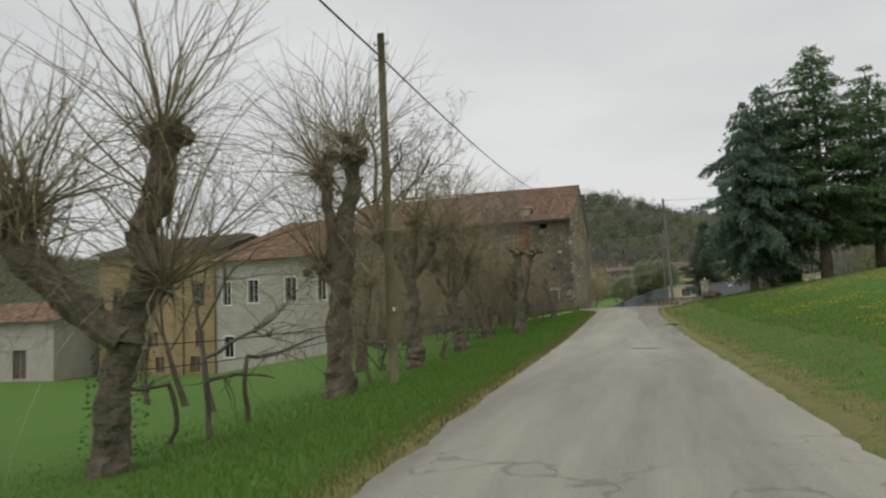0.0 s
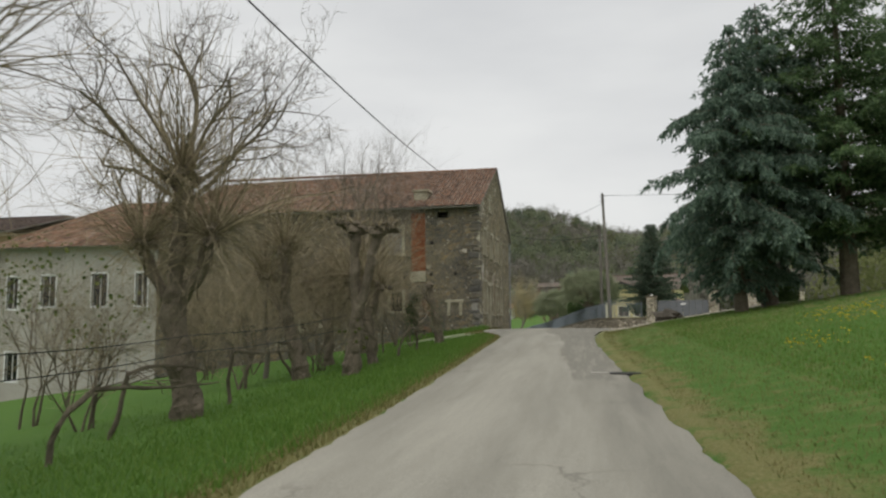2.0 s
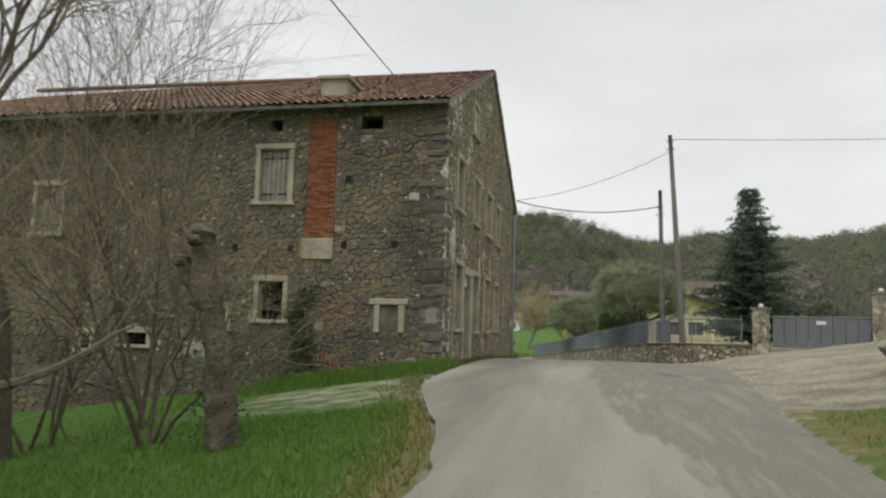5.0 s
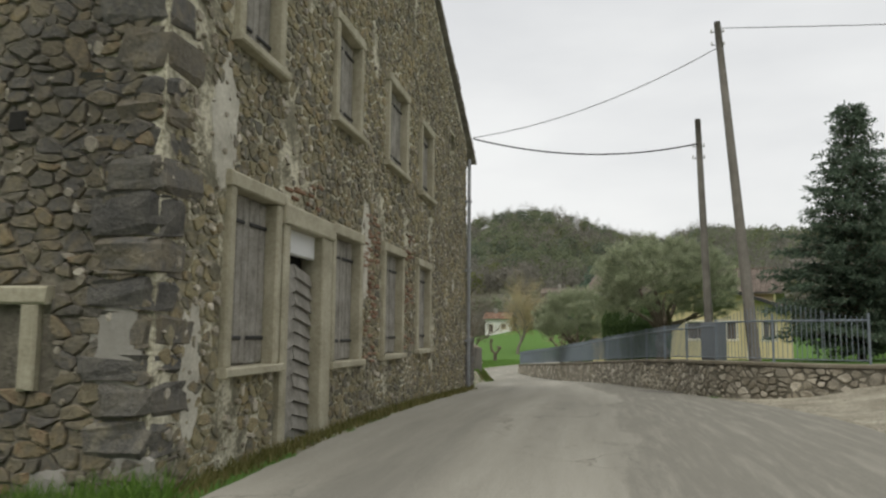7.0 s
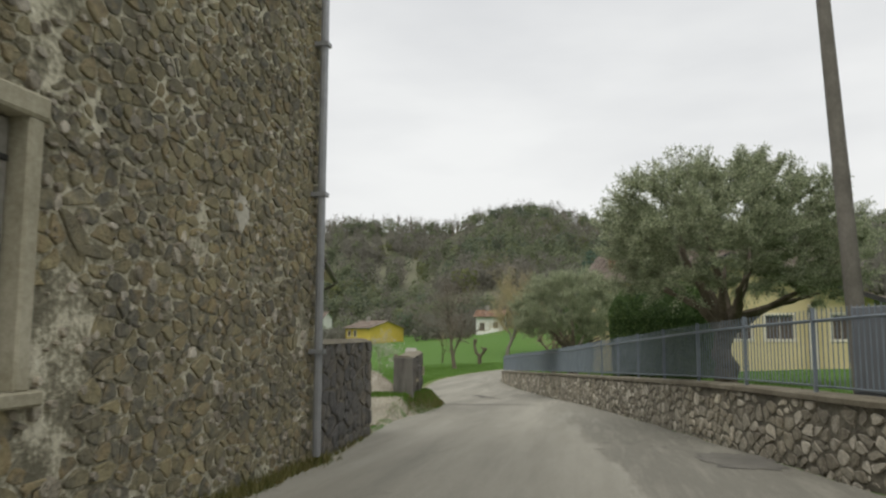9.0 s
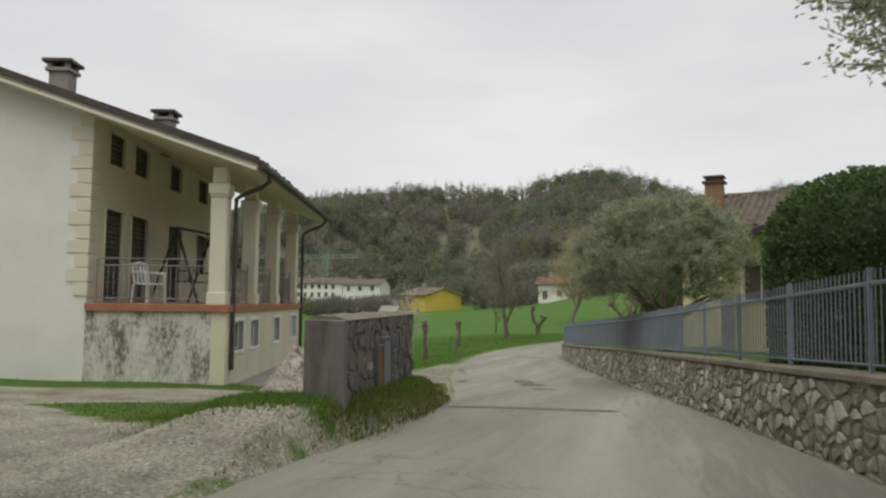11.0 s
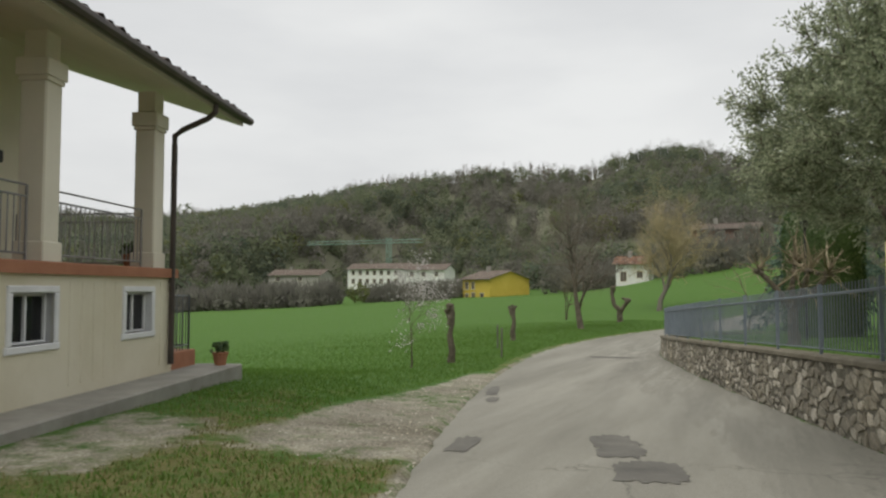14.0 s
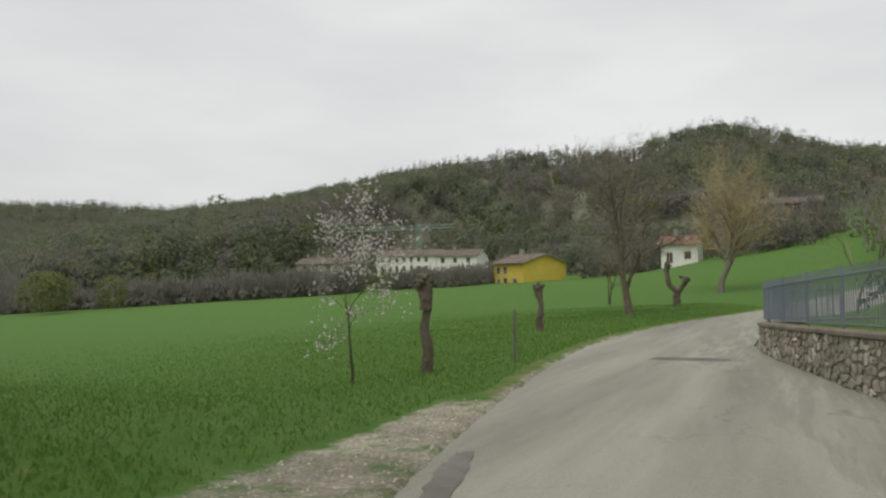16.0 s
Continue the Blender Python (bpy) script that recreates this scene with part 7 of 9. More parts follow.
def conifer(label, base, height, radius, seed, material, droop=0.35, levels=34, per=7, bare=0.1, name="conifer", sprig=0.2, dense=1.0, power=0.9, trunk_r=0.2, hang=0.0, ragged=0.35, skirt=6.0, foot=0.5):
    """A conifer: whorls of uneven boughs that hang at the ends, with side twigs set with many short sprays of needles."""
    rnd = random.Random(seed)
    np_rnd = np.random.RandomState(seed)
    t = thing(name, label, "tree", Matrix.Translation(base))
    w = Mesh()
    w.tube([(0, 0, -0.3), (0, 0, height * 0.3), (0.05, 0, height * 0.7), (0, 0, height * 0.99)], [trunk_r * 1.2, trunk_r * 0.85, trunk_r * 0.4, 0.015], 10)
    roots, ways, count = [], [], []
    for i in range(levels):
        f = (i + rnd.random()) / levels
        z = height * (bare + (1 - bare) * f)
        for k in range(per):
            a = 2 * math.pi * (k + rnd.random()) / per + i * 2.4
            lump = 1 + ragged * 1.3 * noise.noise((math.cos(a) * 1.4 + seed, math.sin(a) * 1.4, z * 0.55)) + ragged * rnd.uniform(-0.7, 0.6)
            long = (radius * ((1 - f) ** power) * min(1.0, foot + f * skirt)) * max(0.25, lump) + 0.12
            d = Vector((math.cos(a), math.sin(a), 0.28 * f + rnd.gauss(0.05, 0.1)))
            n = 6
            pts = [Vector((0, 0, z))]
            for s in range(n):
                g = (s + 1) / n
                step = Vector((d.x + rnd.gauss(0, 0.07), d.y + rnd.gauss(0, 0.07), d.z - droop * g * 1.5 + rnd.gauss(0, 0.05))).normalized()
                pts.append(pts[-1] + step * long / n)
            w.tube(pts, [0.03 * (1 - f) + 0.01] + [0.018 * (1 - s / n) * (1.2 - f) + 0.003 for s in range(n)], 4, cap=False)
            twigs = max(3, int(long * 7.5))
            for q in range(twigs):
                g = 0.12 + 0.88 * (q + rnd.random()) / twigs
                s = min(int(g * n), n - 1)
                p = pts[s].lerp(pts[s + 1], min(1, g * n - s))
                across = Vector((-d.y, d.x, 0)) * (1 if q % 2 else -1)
                way = across * rnd.uniform(0.3, 1.0) * (1.1 - 0.6 * g) + Vector((d.x, d.y, 0)) * rnd.uniform(0.3, 0.9) + Vector((0, 0, -droop * rnd.uniform(0.1, 0.8) - hang * rnd.uniform(0.1, 1.0)))
                way = way.normalized() * rnd.uniform(0.25, 0.65) * (0.35 + 0.35 * long / (1 + 0.15 * long)) * (1.25 - 0.5 * g)
                roots.append(tuple(p)), ways.append(tuple(way)), count.append(max(5, int(46 * way.length * dense)))
    r, v = np.repeat(np.array(roots), count, axis=0), np.repeat(np.array(ways), count, axis=0)
    n = len(r)
    g = np_rnd.uniform(0.0, 1.0, (n, 1)) ** 0.85
    p = r + v * g + np_rnd.normal(0, 0.022, (n, 3))
    p[:, 2] -= (hang * 0.16 * g * g)[:, 0]
    unit = v / (np.linalg.norm(v, axis=1)[:, None] + 1e-6)
    way = unit * 0.75 + np_rnd.normal(0, 0.5, (n, 3))
    way[:, 2] -= droop * 0.4 + hang * np_rnd.uniform(0.1, 0.9, n)
    way /= np.linalg.norm(way, axis=1)[:, None]
    way *= sprig * np_rnd.uniform(0.5, 1.4, (n, 1))
    side_ = np.cross(way, np_rnd.normal(0, 0.7, (n, 3)) + (0, 0, 0.8))
    side_ *= (0.14 * np.linalg.norm(way, axis=1) / (np.linalg.norm(side_, axis=1) + 1e-6))[:, None]
    w.ob("trunk", BARK, t)
    flakes("crown", material, t, p, way, side_)
    return t


at = lambda x, y, dz=0.0: (x, y, land(x, y) + dz)
big = pollard("large pollarded mulberry with a knotty forked trunk and long whips", at(-5.0, 7.05), 0.21, [(0.02, 0, 0.6), (0.05, 0, 1.15), (0.14, 0.05, 1.6)],
        [([(0.22, 0.1, 1.9), (0.42, 0.1, 2.3), (0.28, 0.1, 2.75), (0.5, 0.15, 3.1), (0.62, 0.1, 3.5), (0.62, 0.1, 3.85)], 0.19, 0.15, 0.24),
         ([(-0.35, -0.1, 1.85), (-0.75, -0.2, 2.3), (-1.1, -0.25, 2.6), (-1.3, -0.3, 3.0)], 0.2, 0.17, 0.24), ([(-0.6, -0.15, 2.1), (-1.0, -0.2, 2.5), (-1.02, -0.2, 2.95)], 0.14, 0.12, 0.14), ([(0.55, 0.2, 2.1)], 0.1, 0.07, 0.1)], 1, 105, 1.75, ivy=500)
pollard("pollarded mulberry with a tall knotty trunk", at(-5.15, 13.9), 0.26, [(0.02, 0, 0.7), (0.0, 0, 1.4), (0.12, 0, 2.3)],
        [([(0.25, 0, 2.9), (0.2, 0, 3.6), (0.42, 0.05, 4.3), (0.42, 0, 4.85)], 0.2, 0.15, 0.3), ([(-0.25, 0.1, 2.45), (-0.35, 0.1, 2.6)], 0.14, 0.12, 0.2), ([(-0.1, 0, 3.6), (-0.25, 0, 4.5)], 0.14, 0.1, 0.22)], 2, 110, 1.9)
pollard("pollarded mulberry with three swollen heads", at(-5.55, 20.3), 0.23, [(0.02, 0, 0.5), (-0.12, 0, 1.2), (0.0, 0, 1.9), (-0.1, 0, 2.7)],
        [([(-0.4, 0.1, 3.2), (-0.85, 0.1, 3.5), (-1.05, 0.1, 3.85)], 0.15, 0.11, 0.22), ([(0.05, 0, 3.4), (0.12, 0, 4.2)], 0.16, 0.11, 0.2), ([(0.4, 0, 3.1), (0.62, 0, 3.4), (0.68, 0, 3.8)], 0.15, 0.11, 0.22)], 3, 80, 1.8)
pollard("leaning pollarded mulberry in the orchard row", at(-5.85, 27.0), 0.24, [(-0.1, 0, 0.6), (-0.28, 0, 1.3), (-0.35, 0, 2.0)],
        [([(-0.3, 0, 2.8), (-0.25, 0, 3.6), (-0.3, 0, 4.3)], 0.17, 0.12, 0.26), ([(0.1, 0.1, 2.6), (0.3, 0.1, 3.2)], 0.13, 0.1, 0.2), ([(-0.8, 0, 2.6), (-1.0, 0, 3.1)], 0.12, 0.09, 0.18)], 4, 160, 2.2, droop=0.05)
pollard("freshly lopped mulberry with bare stubby heads", at(-4.6, 32.4), 0.19, [(0.06, 0, 0.6), (0.12, 0, 1.1), (0.17, 0, 1.55)],
        [([(0.08, 0.05, 2.2), (0.06, 0.05, 3.0), (0.1, 0.05, 3.6)], 0.13, 0.11, 0.24), ([(0.4, -0.05, 2.2), (0.54, -0.05, 2.9), (0.7, -0.05, 3.5)], 0.12, 0.1, 0.24), ([(0.06, 0.05, 2.4), (0.02, 0.05, 3.3), (-0.16, 0.1, 3.72)], 0.09, 0.08, 0.19), ([(0.42, -0.05, 2.4), (0.62, -0.05, 3.3), (0.98, 0, 3.6)], 0.09, 0.08, 0.17)], 5, 30, 0.15, moss=True, thick=0.02)
pollard("leaning old mulberry trunk beside the lopped one", at(-6.32, 33.57), 0.2, [(-0.12, 0, 0.6), (-0.3, 0, 1.2), (-0.42, 0, 1.7)],
        [([(-0.5, 0, 2.3), (-0.45, 0, 2.9), (-0.5, 0, 3.4)], 0.16, 0.12, 0.22), ([(-0.9, 0.1, 2.2), (-1.1, 0.1, 2.7)], 0.12, 0.1, 0.2)], 6, 150, 2.0, droop=0.05)
pollard("small pollard with a bushy head of whips", at(-4.9, 35.4), 0.17, [(-0.05, 0, 0.5), (-0.12, 0, 1.0), (-0.15, 0, 1.4)],
        [([(-0.25, 0, 1.9), (-0.3, 0, 2.3)], 0.12, 0.1, 0.2), ([(0.1, 0, 1.8), (0.2, 0, 2.2)], 0.11, 0.09, 0.17), ([(-0.6, 0, 1.8), (-0.8, 0, 2.4)], 0.1, 0.08, 0.16)], 7, 85, 1.9, droop=0.05)
pollard("mulberry with a thicket of whips near the farmhouse", at(-7.2, 38.2), 0.18, [(0.05, 0, 0.6), (0.0, 0, 1.3)],
        [([(0.1, 0, 2.0), (0.1, 0, 2.6)], 0.13, 0.1, 0.2), ([(-0.5, 0, 1.9), (-0.8, 0, 2.5)], 0.11, 0.09, 0.18), ([(0.5, 0, 1.8), (0.8, 0, 2.3)], 0.1, 0.08, 0.16)], 8, 130, 1.9, droop=0.05)
pollard("short ivy-grown stump of a pollard", at(-4.35, 42.5), 0.16, [(-0.03, 0, 0.5), (-0.12, 0, 1.0), (-0.22, 0, 1.5)],
        [([(-0.3, 0, 1.9), (-0.36, 0, 2.2)], 0.13, 0.11, 0.15), ([(-0.45, 0, 1.7), (-0.55, 0, 1.9)], 0.08, 0.06, 0.1)], 9, 0, ivy=420)
pollard("pollarded mulberry at the back of the orchard", at(-8.9, 24.5), 0.19, [(0.03, 0, 0.7), (0.08, 0, 1.5)],
        [([(0.3, 0, 2.2), (0.4, 0, 3.0)], 0.13, 0.1, 0.2), ([(-0.3, 0, 2.2), (-0.5, 0, 2.9)], 0.13, 0.1, 0.2)], 10, 80, 1.6)

walnut("tall spreading bare walnut beside the farmhouse", at(-15.4, 43.6), 9.2, 11)
bare_tree("slender bare tree with upright shoots by the farmhouse wall", at(-7.5, 43.2), 7.6, 12, 0.15, 0.66, 0.34, 5, 4, lift=0.14)
bare_tree("clump of tall bare stems by the farmhouse wall", at(-6.5, 44.6), 7.6, 18, 0.06, 0.4, 0.32, 4, 6, stems=4, lift=0.12)
bare_tree("pale slender tree in the orchard", at(-9.1, 15.6), 6.0, 13, 0.10, 0.35, 0.6, 4, 4, bark=PALE_BARK)
bare_tree("bare tree before the ochre house", at(-13.5, 21.0), 7.2, 14, 0.12, 0.35, 0.7, 5, 4)
bare_tree("bare tree in the low orchard", at(-16.0, 14.0), 5.8, 15, 0.12, 0.3, 0.8, 5, 4)
bare_tree("bare tree at the orchard's edge", at(-19.5, 27.0), 7.5, 16, 0.12, 0.3, 0.75, 5, 4)
bare_tree("pale trunk in front of the farmhouse", at(-8.4, 36.0), 6.6, 17, 0.09, 0.45, 0.5, 4, 4, bark=PALE_BARK)
for i, (x, y, h) in enumerate(((-6.6, 35.6, 3.2), (-7.6, 32.8, 3.4), (-8.2, 27.6, 3.2), (-7.4, 22.6, 3.0), (-9.6, 33.8, 4.0), (-10.2, 38.8, 4.2), (-13.2, 33.5, 4.2), (-6.2, 41.0, 4.4), (-5.6, 43.2, 4.0), (-7.4, 43.8, 4.6), (-8.8, 41.5, 4.5), (-10.6, 44.0, 5.0), (-12.6, 40.5, 4.6), (-11.2, 36.5, 4.2), (-14.5, 44.5, 5.2))):
    bare_tree("thicket of bare young stems before the farmhouse", at(x, y), h, 30 + i, 0.045, 0.25, 0.5, 4, 5, twig=SHOOTS, stems=5, name="bare_shrub")
bare_tree("shrub with its first green leaves", at(-11.4, 30.0), 4.4, 45, 0.06, 0.3, 0.6, 4, 4, stems=3, leaf_mat=SPRING_LEAF, leaf_n=420, leaf_size=0.10, leaf_name="leaves", name="leafing_shrub")


def vine(x, y, h, arm, seed):
    """An old vine: a crooked stem with a long arm tied along the wire."""
    rnd = random.Random(seed)
    v = thing("old_vine", "gnarled bare vine trained along a wire", "vine", Matrix.Translation(at(x, y)))
    m = Mesh()
    pts = wander((0, 0, -0.1), (rnd.gauss(0, 0.22), rnd.gauss(0, 0.3), 1), h + 0.1, 6, rnd, 0.16, 0.05)
    m.tube(pts, [0.055, 0.045, 0.042, 0.038, 0.036, 0.042, 0.034], 6)
    e = pts[-1]
    m.tube(wander(e, (0.12, arm, 0.02), abs(arm) * 1.0, 8, rnd, 0.09), [0.036, 0.034, 0.03, 0.03, 0.026, 0.024, 0.02, 0.016, 0.01], 5)
    for _ in range(9):
        m.tube(wander(e + Vector((0, arm * rnd.uniform(0, 0.8), 0)), (rnd.gauss(0, 0.6), rnd.gauss(0, 0.6), rnd.uniform(-0.7, 0.6)), rnd.uniform(0.4, 0.9), 3, rnd, 0.25), [0.011, 0.009, 0.006, 0.002], 4)
    m.ob("stem", BARK, v)


for i, (x, y, h, arm) in enumerate(((-5.6, 11.1, 1.15, 2.2), (-5.05, 9.0, 0.85, 1.8), (-5.85, 9.2, 0.95, -1.9), (-5.5, 16.6, 1.1, 2.4), (-6.3, 25.4, 1.1, 2.2), (-6.1, 29.0, 1.1, 1.8), (-5.4, 18.2, 1.1, -2.0), (-5.5, 23.0, 1.1, 2.4), (-5.2, 33.6, 1.1, 2.0), (-4.6, 37.0, 1.0, 1.6), (-4.5, 39.5, 1.0, 1.8), (-6.9, 34.5, 1.1, 2.0))):
    vine(x, y, h, arm, 70 + i)
for a, b in (((-5.0, 7.0), (-5.15, 13.9)), ((-5.15, 13.9), (-5.55, 20.3)), ((-5.55, 20.3), (-5.85, 27.0)), ((-5.85, 27.0), (-4.7, 32.2))):
    for h in (1.15, 1.45):
        cable(at(*a, h), at(*b, h), 0.08, 0.008, "wire strung between the orchard trees")

# conifers on the bank
conifer("blue-green drooping cedar on the bank", at(6.2, 41.3, -0.1), 10.0, 3.8, 21, CEDAR_LEAF, 0.5, 27, 7, 0.11, "cedar_tree", 0.2, 1.1, 0.74, 0.2, hang=0.7, ragged=0.55, skirt=2.6, foot=0.22)
conifer("second drooping cedar on the bank", at(7.4, 42.6, -0.1), 11.2, 3.7, 24, CEDAR_LEAF, 0.5, 29, 7, 0.11, "cedar_tree", 0.2, 1.1, 0.74, 0.26, hang=0.7, ragged=0.55, skirt=2.6, foot=0.22)
conifer("tall dark spruce on the bank", at(9.7, 41.6, -0.1), 12.2, 3.9, 22, SPRUCE_LEAF, 0.2, 32, 7, 0.15, "spruce_tree", 0.17, 1.0, 0.7, 0.26, hang=0.3, ragged=0.4, skirt=3.0, foot=0.4)
conifer("dark spruce behind the others", at(12.6, 43.2, -0.1), 11.0, 3.8, 23, SPRUCE_LEAF, 0.25, 28, 7, 0.15, "spruce_tree", 0.18, 0.9, 0.8, 0.22, hang=0.3, ragged=0.4, skirt=3.0, foot=0.4)
conifer("dark spruce at the end of the bank", at(16.5, 42.0, -0.1), 9.0, 3.6, 28, SPRUCE_LEAF, 0.25, 30, 8, 0.1, "spruce_tree", 0.2, 0.8, 0.65, 0.2, hang=0.3, ragged=0.4)
conifer("single fir in the garden behind the gate", at(5.7, 68.2), 6.5, 1.75, 25, FIR_LEAF, 0.1, 62, 6, 0.03, "fir_tree", 0.13, 1.5, 0.85, 0.1, ragged=0.5)
conifer("dark conifer in the garden", at(6.62, 104.44), 7.6, 2.6, 26, SPRUCE_LEAF, 0.4, 26, 8, 0.05, "fir_tree", 0.2, 0.8, 0.8, 0.12, hang=0.3)
olive("tall grey-green olive tree behind the garden fence", at(1.45, 73.5), 3.85, 2.15, 1, 230000, 0.95, 0.9, 0.05)
olive("round olive tree on the lawn", at(-1.50, 89.81), 4.15, 2.05, 2, 150000, leaf_long=0.055)
conifer("drooping dark cedar at the garden's end", at(-0.49, 116.0), 8.7, 2.7, 27, CEDAR_LEAF, 0.45, 26, 8, 0.05, "cedar_tree", 0.22, 0.8, 0.85, 0.12, hang=0.6)
# ---- garden things ----
def hedge(label, x, y, rx, ry, h, seed, count=9000):
    """A clipped evergreen: a dark body under a skin of small leaves."""
    rnd = random.Random(seed)
    t = thing("clipped_hedge", label, "hedge", Matrix.Translation(at(x, y)))
    b, l = Mesh(), Mesh()
    n, m = 26, 14

    def surf(a, f):
        z = h * f
        k = (1 - max(0, (f - 0.62) / 0.38) ** 2.4) ** 0.5 if f > 0.62 else 1.0 - 0.06 * (1 - f)
        k *= 1 + 0.05 * noise.noise((math.cos(a) * 2, math.sin(a) * 2, f * 3 + seed))
        return Vector((rx * k * math.cos(a), ry * k * math.sin(a), z))

    for j in range(m + 1):
        for k in range(n):
            b.v.append(tuple(surf(2 * math.pi * k / n, min(j / m, 0.999)) * 0.95))
    b.f = [(j * n + k, j * n + (k + 1) % n, (j + 1) * n + (k + 1) % n, (j + 1) * n + k) for j in range(m) for k in range(n)]
    b.ob("body", HEDGE_LEAF, t)
    for _ in range(count):
        a, f = rnd.uniform(0, 6.283), rnd.random() ** 0.8
        p = surf(a, min(f, 0.998))
        leaf(l, p * rnd.uniform(0.95, 1.02), (math.cos(a), math.sin(a), 0.6), rnd.uniform(0.05, 0.085), rnd, 0.7)
    tagged(l.ob("foliage", HEDGE_LEAF, t), kind="stuff")


hedge("tall clipped evergreen column behind the fence", 1.05, 79.7, 1.35, 1.35, 2.5, 1, 22000)
hedge("round clipped evergreen in the garden", -1.25, 108.00, 1.2, 1.2, 4.7, 2, 9000)
hedge("low clipped bush by the drive", 8.6, 46.5, 0.8, 0.6, 0.9, 3, 2500)
bare_tree("reddish bare tree in the garden", at(-3.34, 122.02), 5.6, 51, 0.07, 0.3, 0.6, 4, 4, twig=SHOOTS)
pollard("pale bare pollard in the garden", at(-2.67, 100.02), 0.12, [(0, 0, 0.5), (0, 0, 0.9)], [([(0.4, 0, 1.2), (0.75, 0.1, 1.6)], 0.08, 0.05, 0.1), ([(-0.35, 0, 1.3), (-0.7, 0, 1.7)], 0.08, 0.05, 0.1), ([(0, 0.2, 1.4), (0.1, 0.3, 1.9)], 0.08, 0.05, 0.1), ([(0.2, -0.3, 1.3), (0.3, -0.5, 1.7)], 0.08, 0.05, 0.1)], 52, 20, 0.6, thick=0.022)


def boulder(x, y, r, label):
    rnd = random.Random(4)
    t = thing("boulder", label, "boulder", Matrix.Translation(at(x, y, -0.05)))
    m = Mesh()
    knob(m, (0, 0, r * 0.45), r, rnd)
    m.v = [(a * 1.25, b, c * 0.8) for a, b, c in m.v]
    m.ob("stone", ROCK, t)


boulder(4.65, 48.9, 0.5, "dark boulder at the corner of the drive")


def yellow_villa():
    """A yellow house: a low gabled front towards the lane, and a taller part behind it."""
    h = thing("yellow_house", "pale yellow house with a brown tile roof", "house", pose(0.15, 91.9, 0, 0, 0, -14))
    z0 = 2.9
    front = lambda u, v, o: (u, -o, z0 + v)
    wins = [(0.55, 1.5, 1.42, 2.45), (4.4, 5.4, 1.42, 2.35), (5.9, 6.9, 1.42, 2.35), (8.2, 8.8, 1.42, 2.35)]
    m = Mesh()
    panel(m, 9.6, 2.95, 0.35, wins, front)
    peak = [(0, 2.95), (9.6, 2.95), (4.8, 4.55)]
    m.add([front(u, v, o) for o in (-0.35, 0) for u, v in peak], [(2, 1, 0), (3, 4, 5), (0, 1, 4, 3), (1, 2, 5, 4), (2, 0, 3, 5)])
    m.box(0, 0.35, 0.35, 9, z0, z0 + 2.95)
    m.box(9.25, 9.6, 0.35, 9, z0, z0 + 2.95)
    m.ob("front_wall", YELLOW, h)
    for q in wins:
        plain_window(h, front, *q, glass=SHUTTER, trim_mat=CREAM)
    b = Mesh()
    block(b, front, 0.4, 1.65, 2.5, 2.66, -0.05, 0.04)
    b.ob("window_head", CREAM, h, "grey band over the window")
    q = Mesh()
    q.box(-0.04, 0.3, -0.04, 0.3, z0, z0 + 1.5)
    q.ob("stone_corner", PALE_STONE, h, "rubble stone facing at the corner")
    eave, top = z0 + 2.8, z0 + 4.75
    r = Mesh()
    r.box(4.68, 4.92, -0.6, 8.6, top - 0.02, top + 0.1)
    r = r.ob("roof", ROOF_BROWN, h, "reddish brown tile roof")
    tiled("roof_tiles", ((-0.55, 8.6, eave), (-0.55, -0.6, eave), (4.8, -0.6, top), (4.8, 8.6, top)), 36, 16, ROOF_BROWN, r, 31)
    tiled("roof_tiles", ((10.15, -0.6, eave), (10.15, 8.6, eave), (4.8, 8.6, top), (4.8, -0.6, top)), 36, 16, ROOF_BROWN, r, 32)
    for u0, u1, sgn in ((-0.55, 4.8, 1), (4.8, 10.15, -1)):
        za, zb = (eave, top) if sgn > 0 else (top, eave)
        v = Mesh()
        v.add([(u, y, z + d) for d in (-0.14, 0.05) for u, z, y in ((u0, za, -0.66), (u1, zb, -0.66), (u1, zb, -0.6), (u0, za, -0.6))], [(3, 2, 1, 0), (4, 5, 6, 7), (0, 1, 5, 4), (1, 2, 6, 5), (2, 3, 7, 6), (3, 0, 4, 7)])
        v.ob("verge_board", DARK_IRON, h, "dark verge of the gable")
    # the taller part behind
    m = Mesh()
    m.box(-3.0, 8.6, 9.0, 17.0, z0 - 0.4, 7.4)
    m.ob("upper_wall", YELLOW, h)
    r2 = Mesh()
    r2.box(-3.3, 8.9, 12.9, 13.1, 9.1, 9.2)
    r2 = r2.ob("upper_roof", ROOF_BROWN, h, "reddish brown tile roof of the taller part")
    tiled("roof_tiles", ((-3.6, 8.3, 7.25), (9.2, 8.3, 7.25), (9.2, 13.0, 9.05), (-3.6, 13.0, 9.05)), 46, 16, ROOF_BROWN, r2, 33)
    tiled("roof_tiles", ((9.2, 17.7, 7.25), (-3.6, 17.7, 7.25), (-3.6, 13.0, 9.05), (9.2, 13.0, 9.05)), 36, 12, ROOF_BROWN, r2, 34)
    c = Mesh()
    c.box(-2.4, -1.7, 10.6, 11.2, 7.9, 9.35)
    c = c.ob("chimney", OLD_BRICK, h, "brown brick chimney with a cap")
    k = Mesh()
    k.box(-2.5, -1.6, 10.5, 11.3, 9.35, 9.45)
    k.box(-2.38, -1.72, 10.62, 11.18, 9.45, 9.6)
    k.box(-2.46, -1.64, 10.54, 11.26, 9.6, 9.68)
    k.ob("cap", DARK_TILES, c)
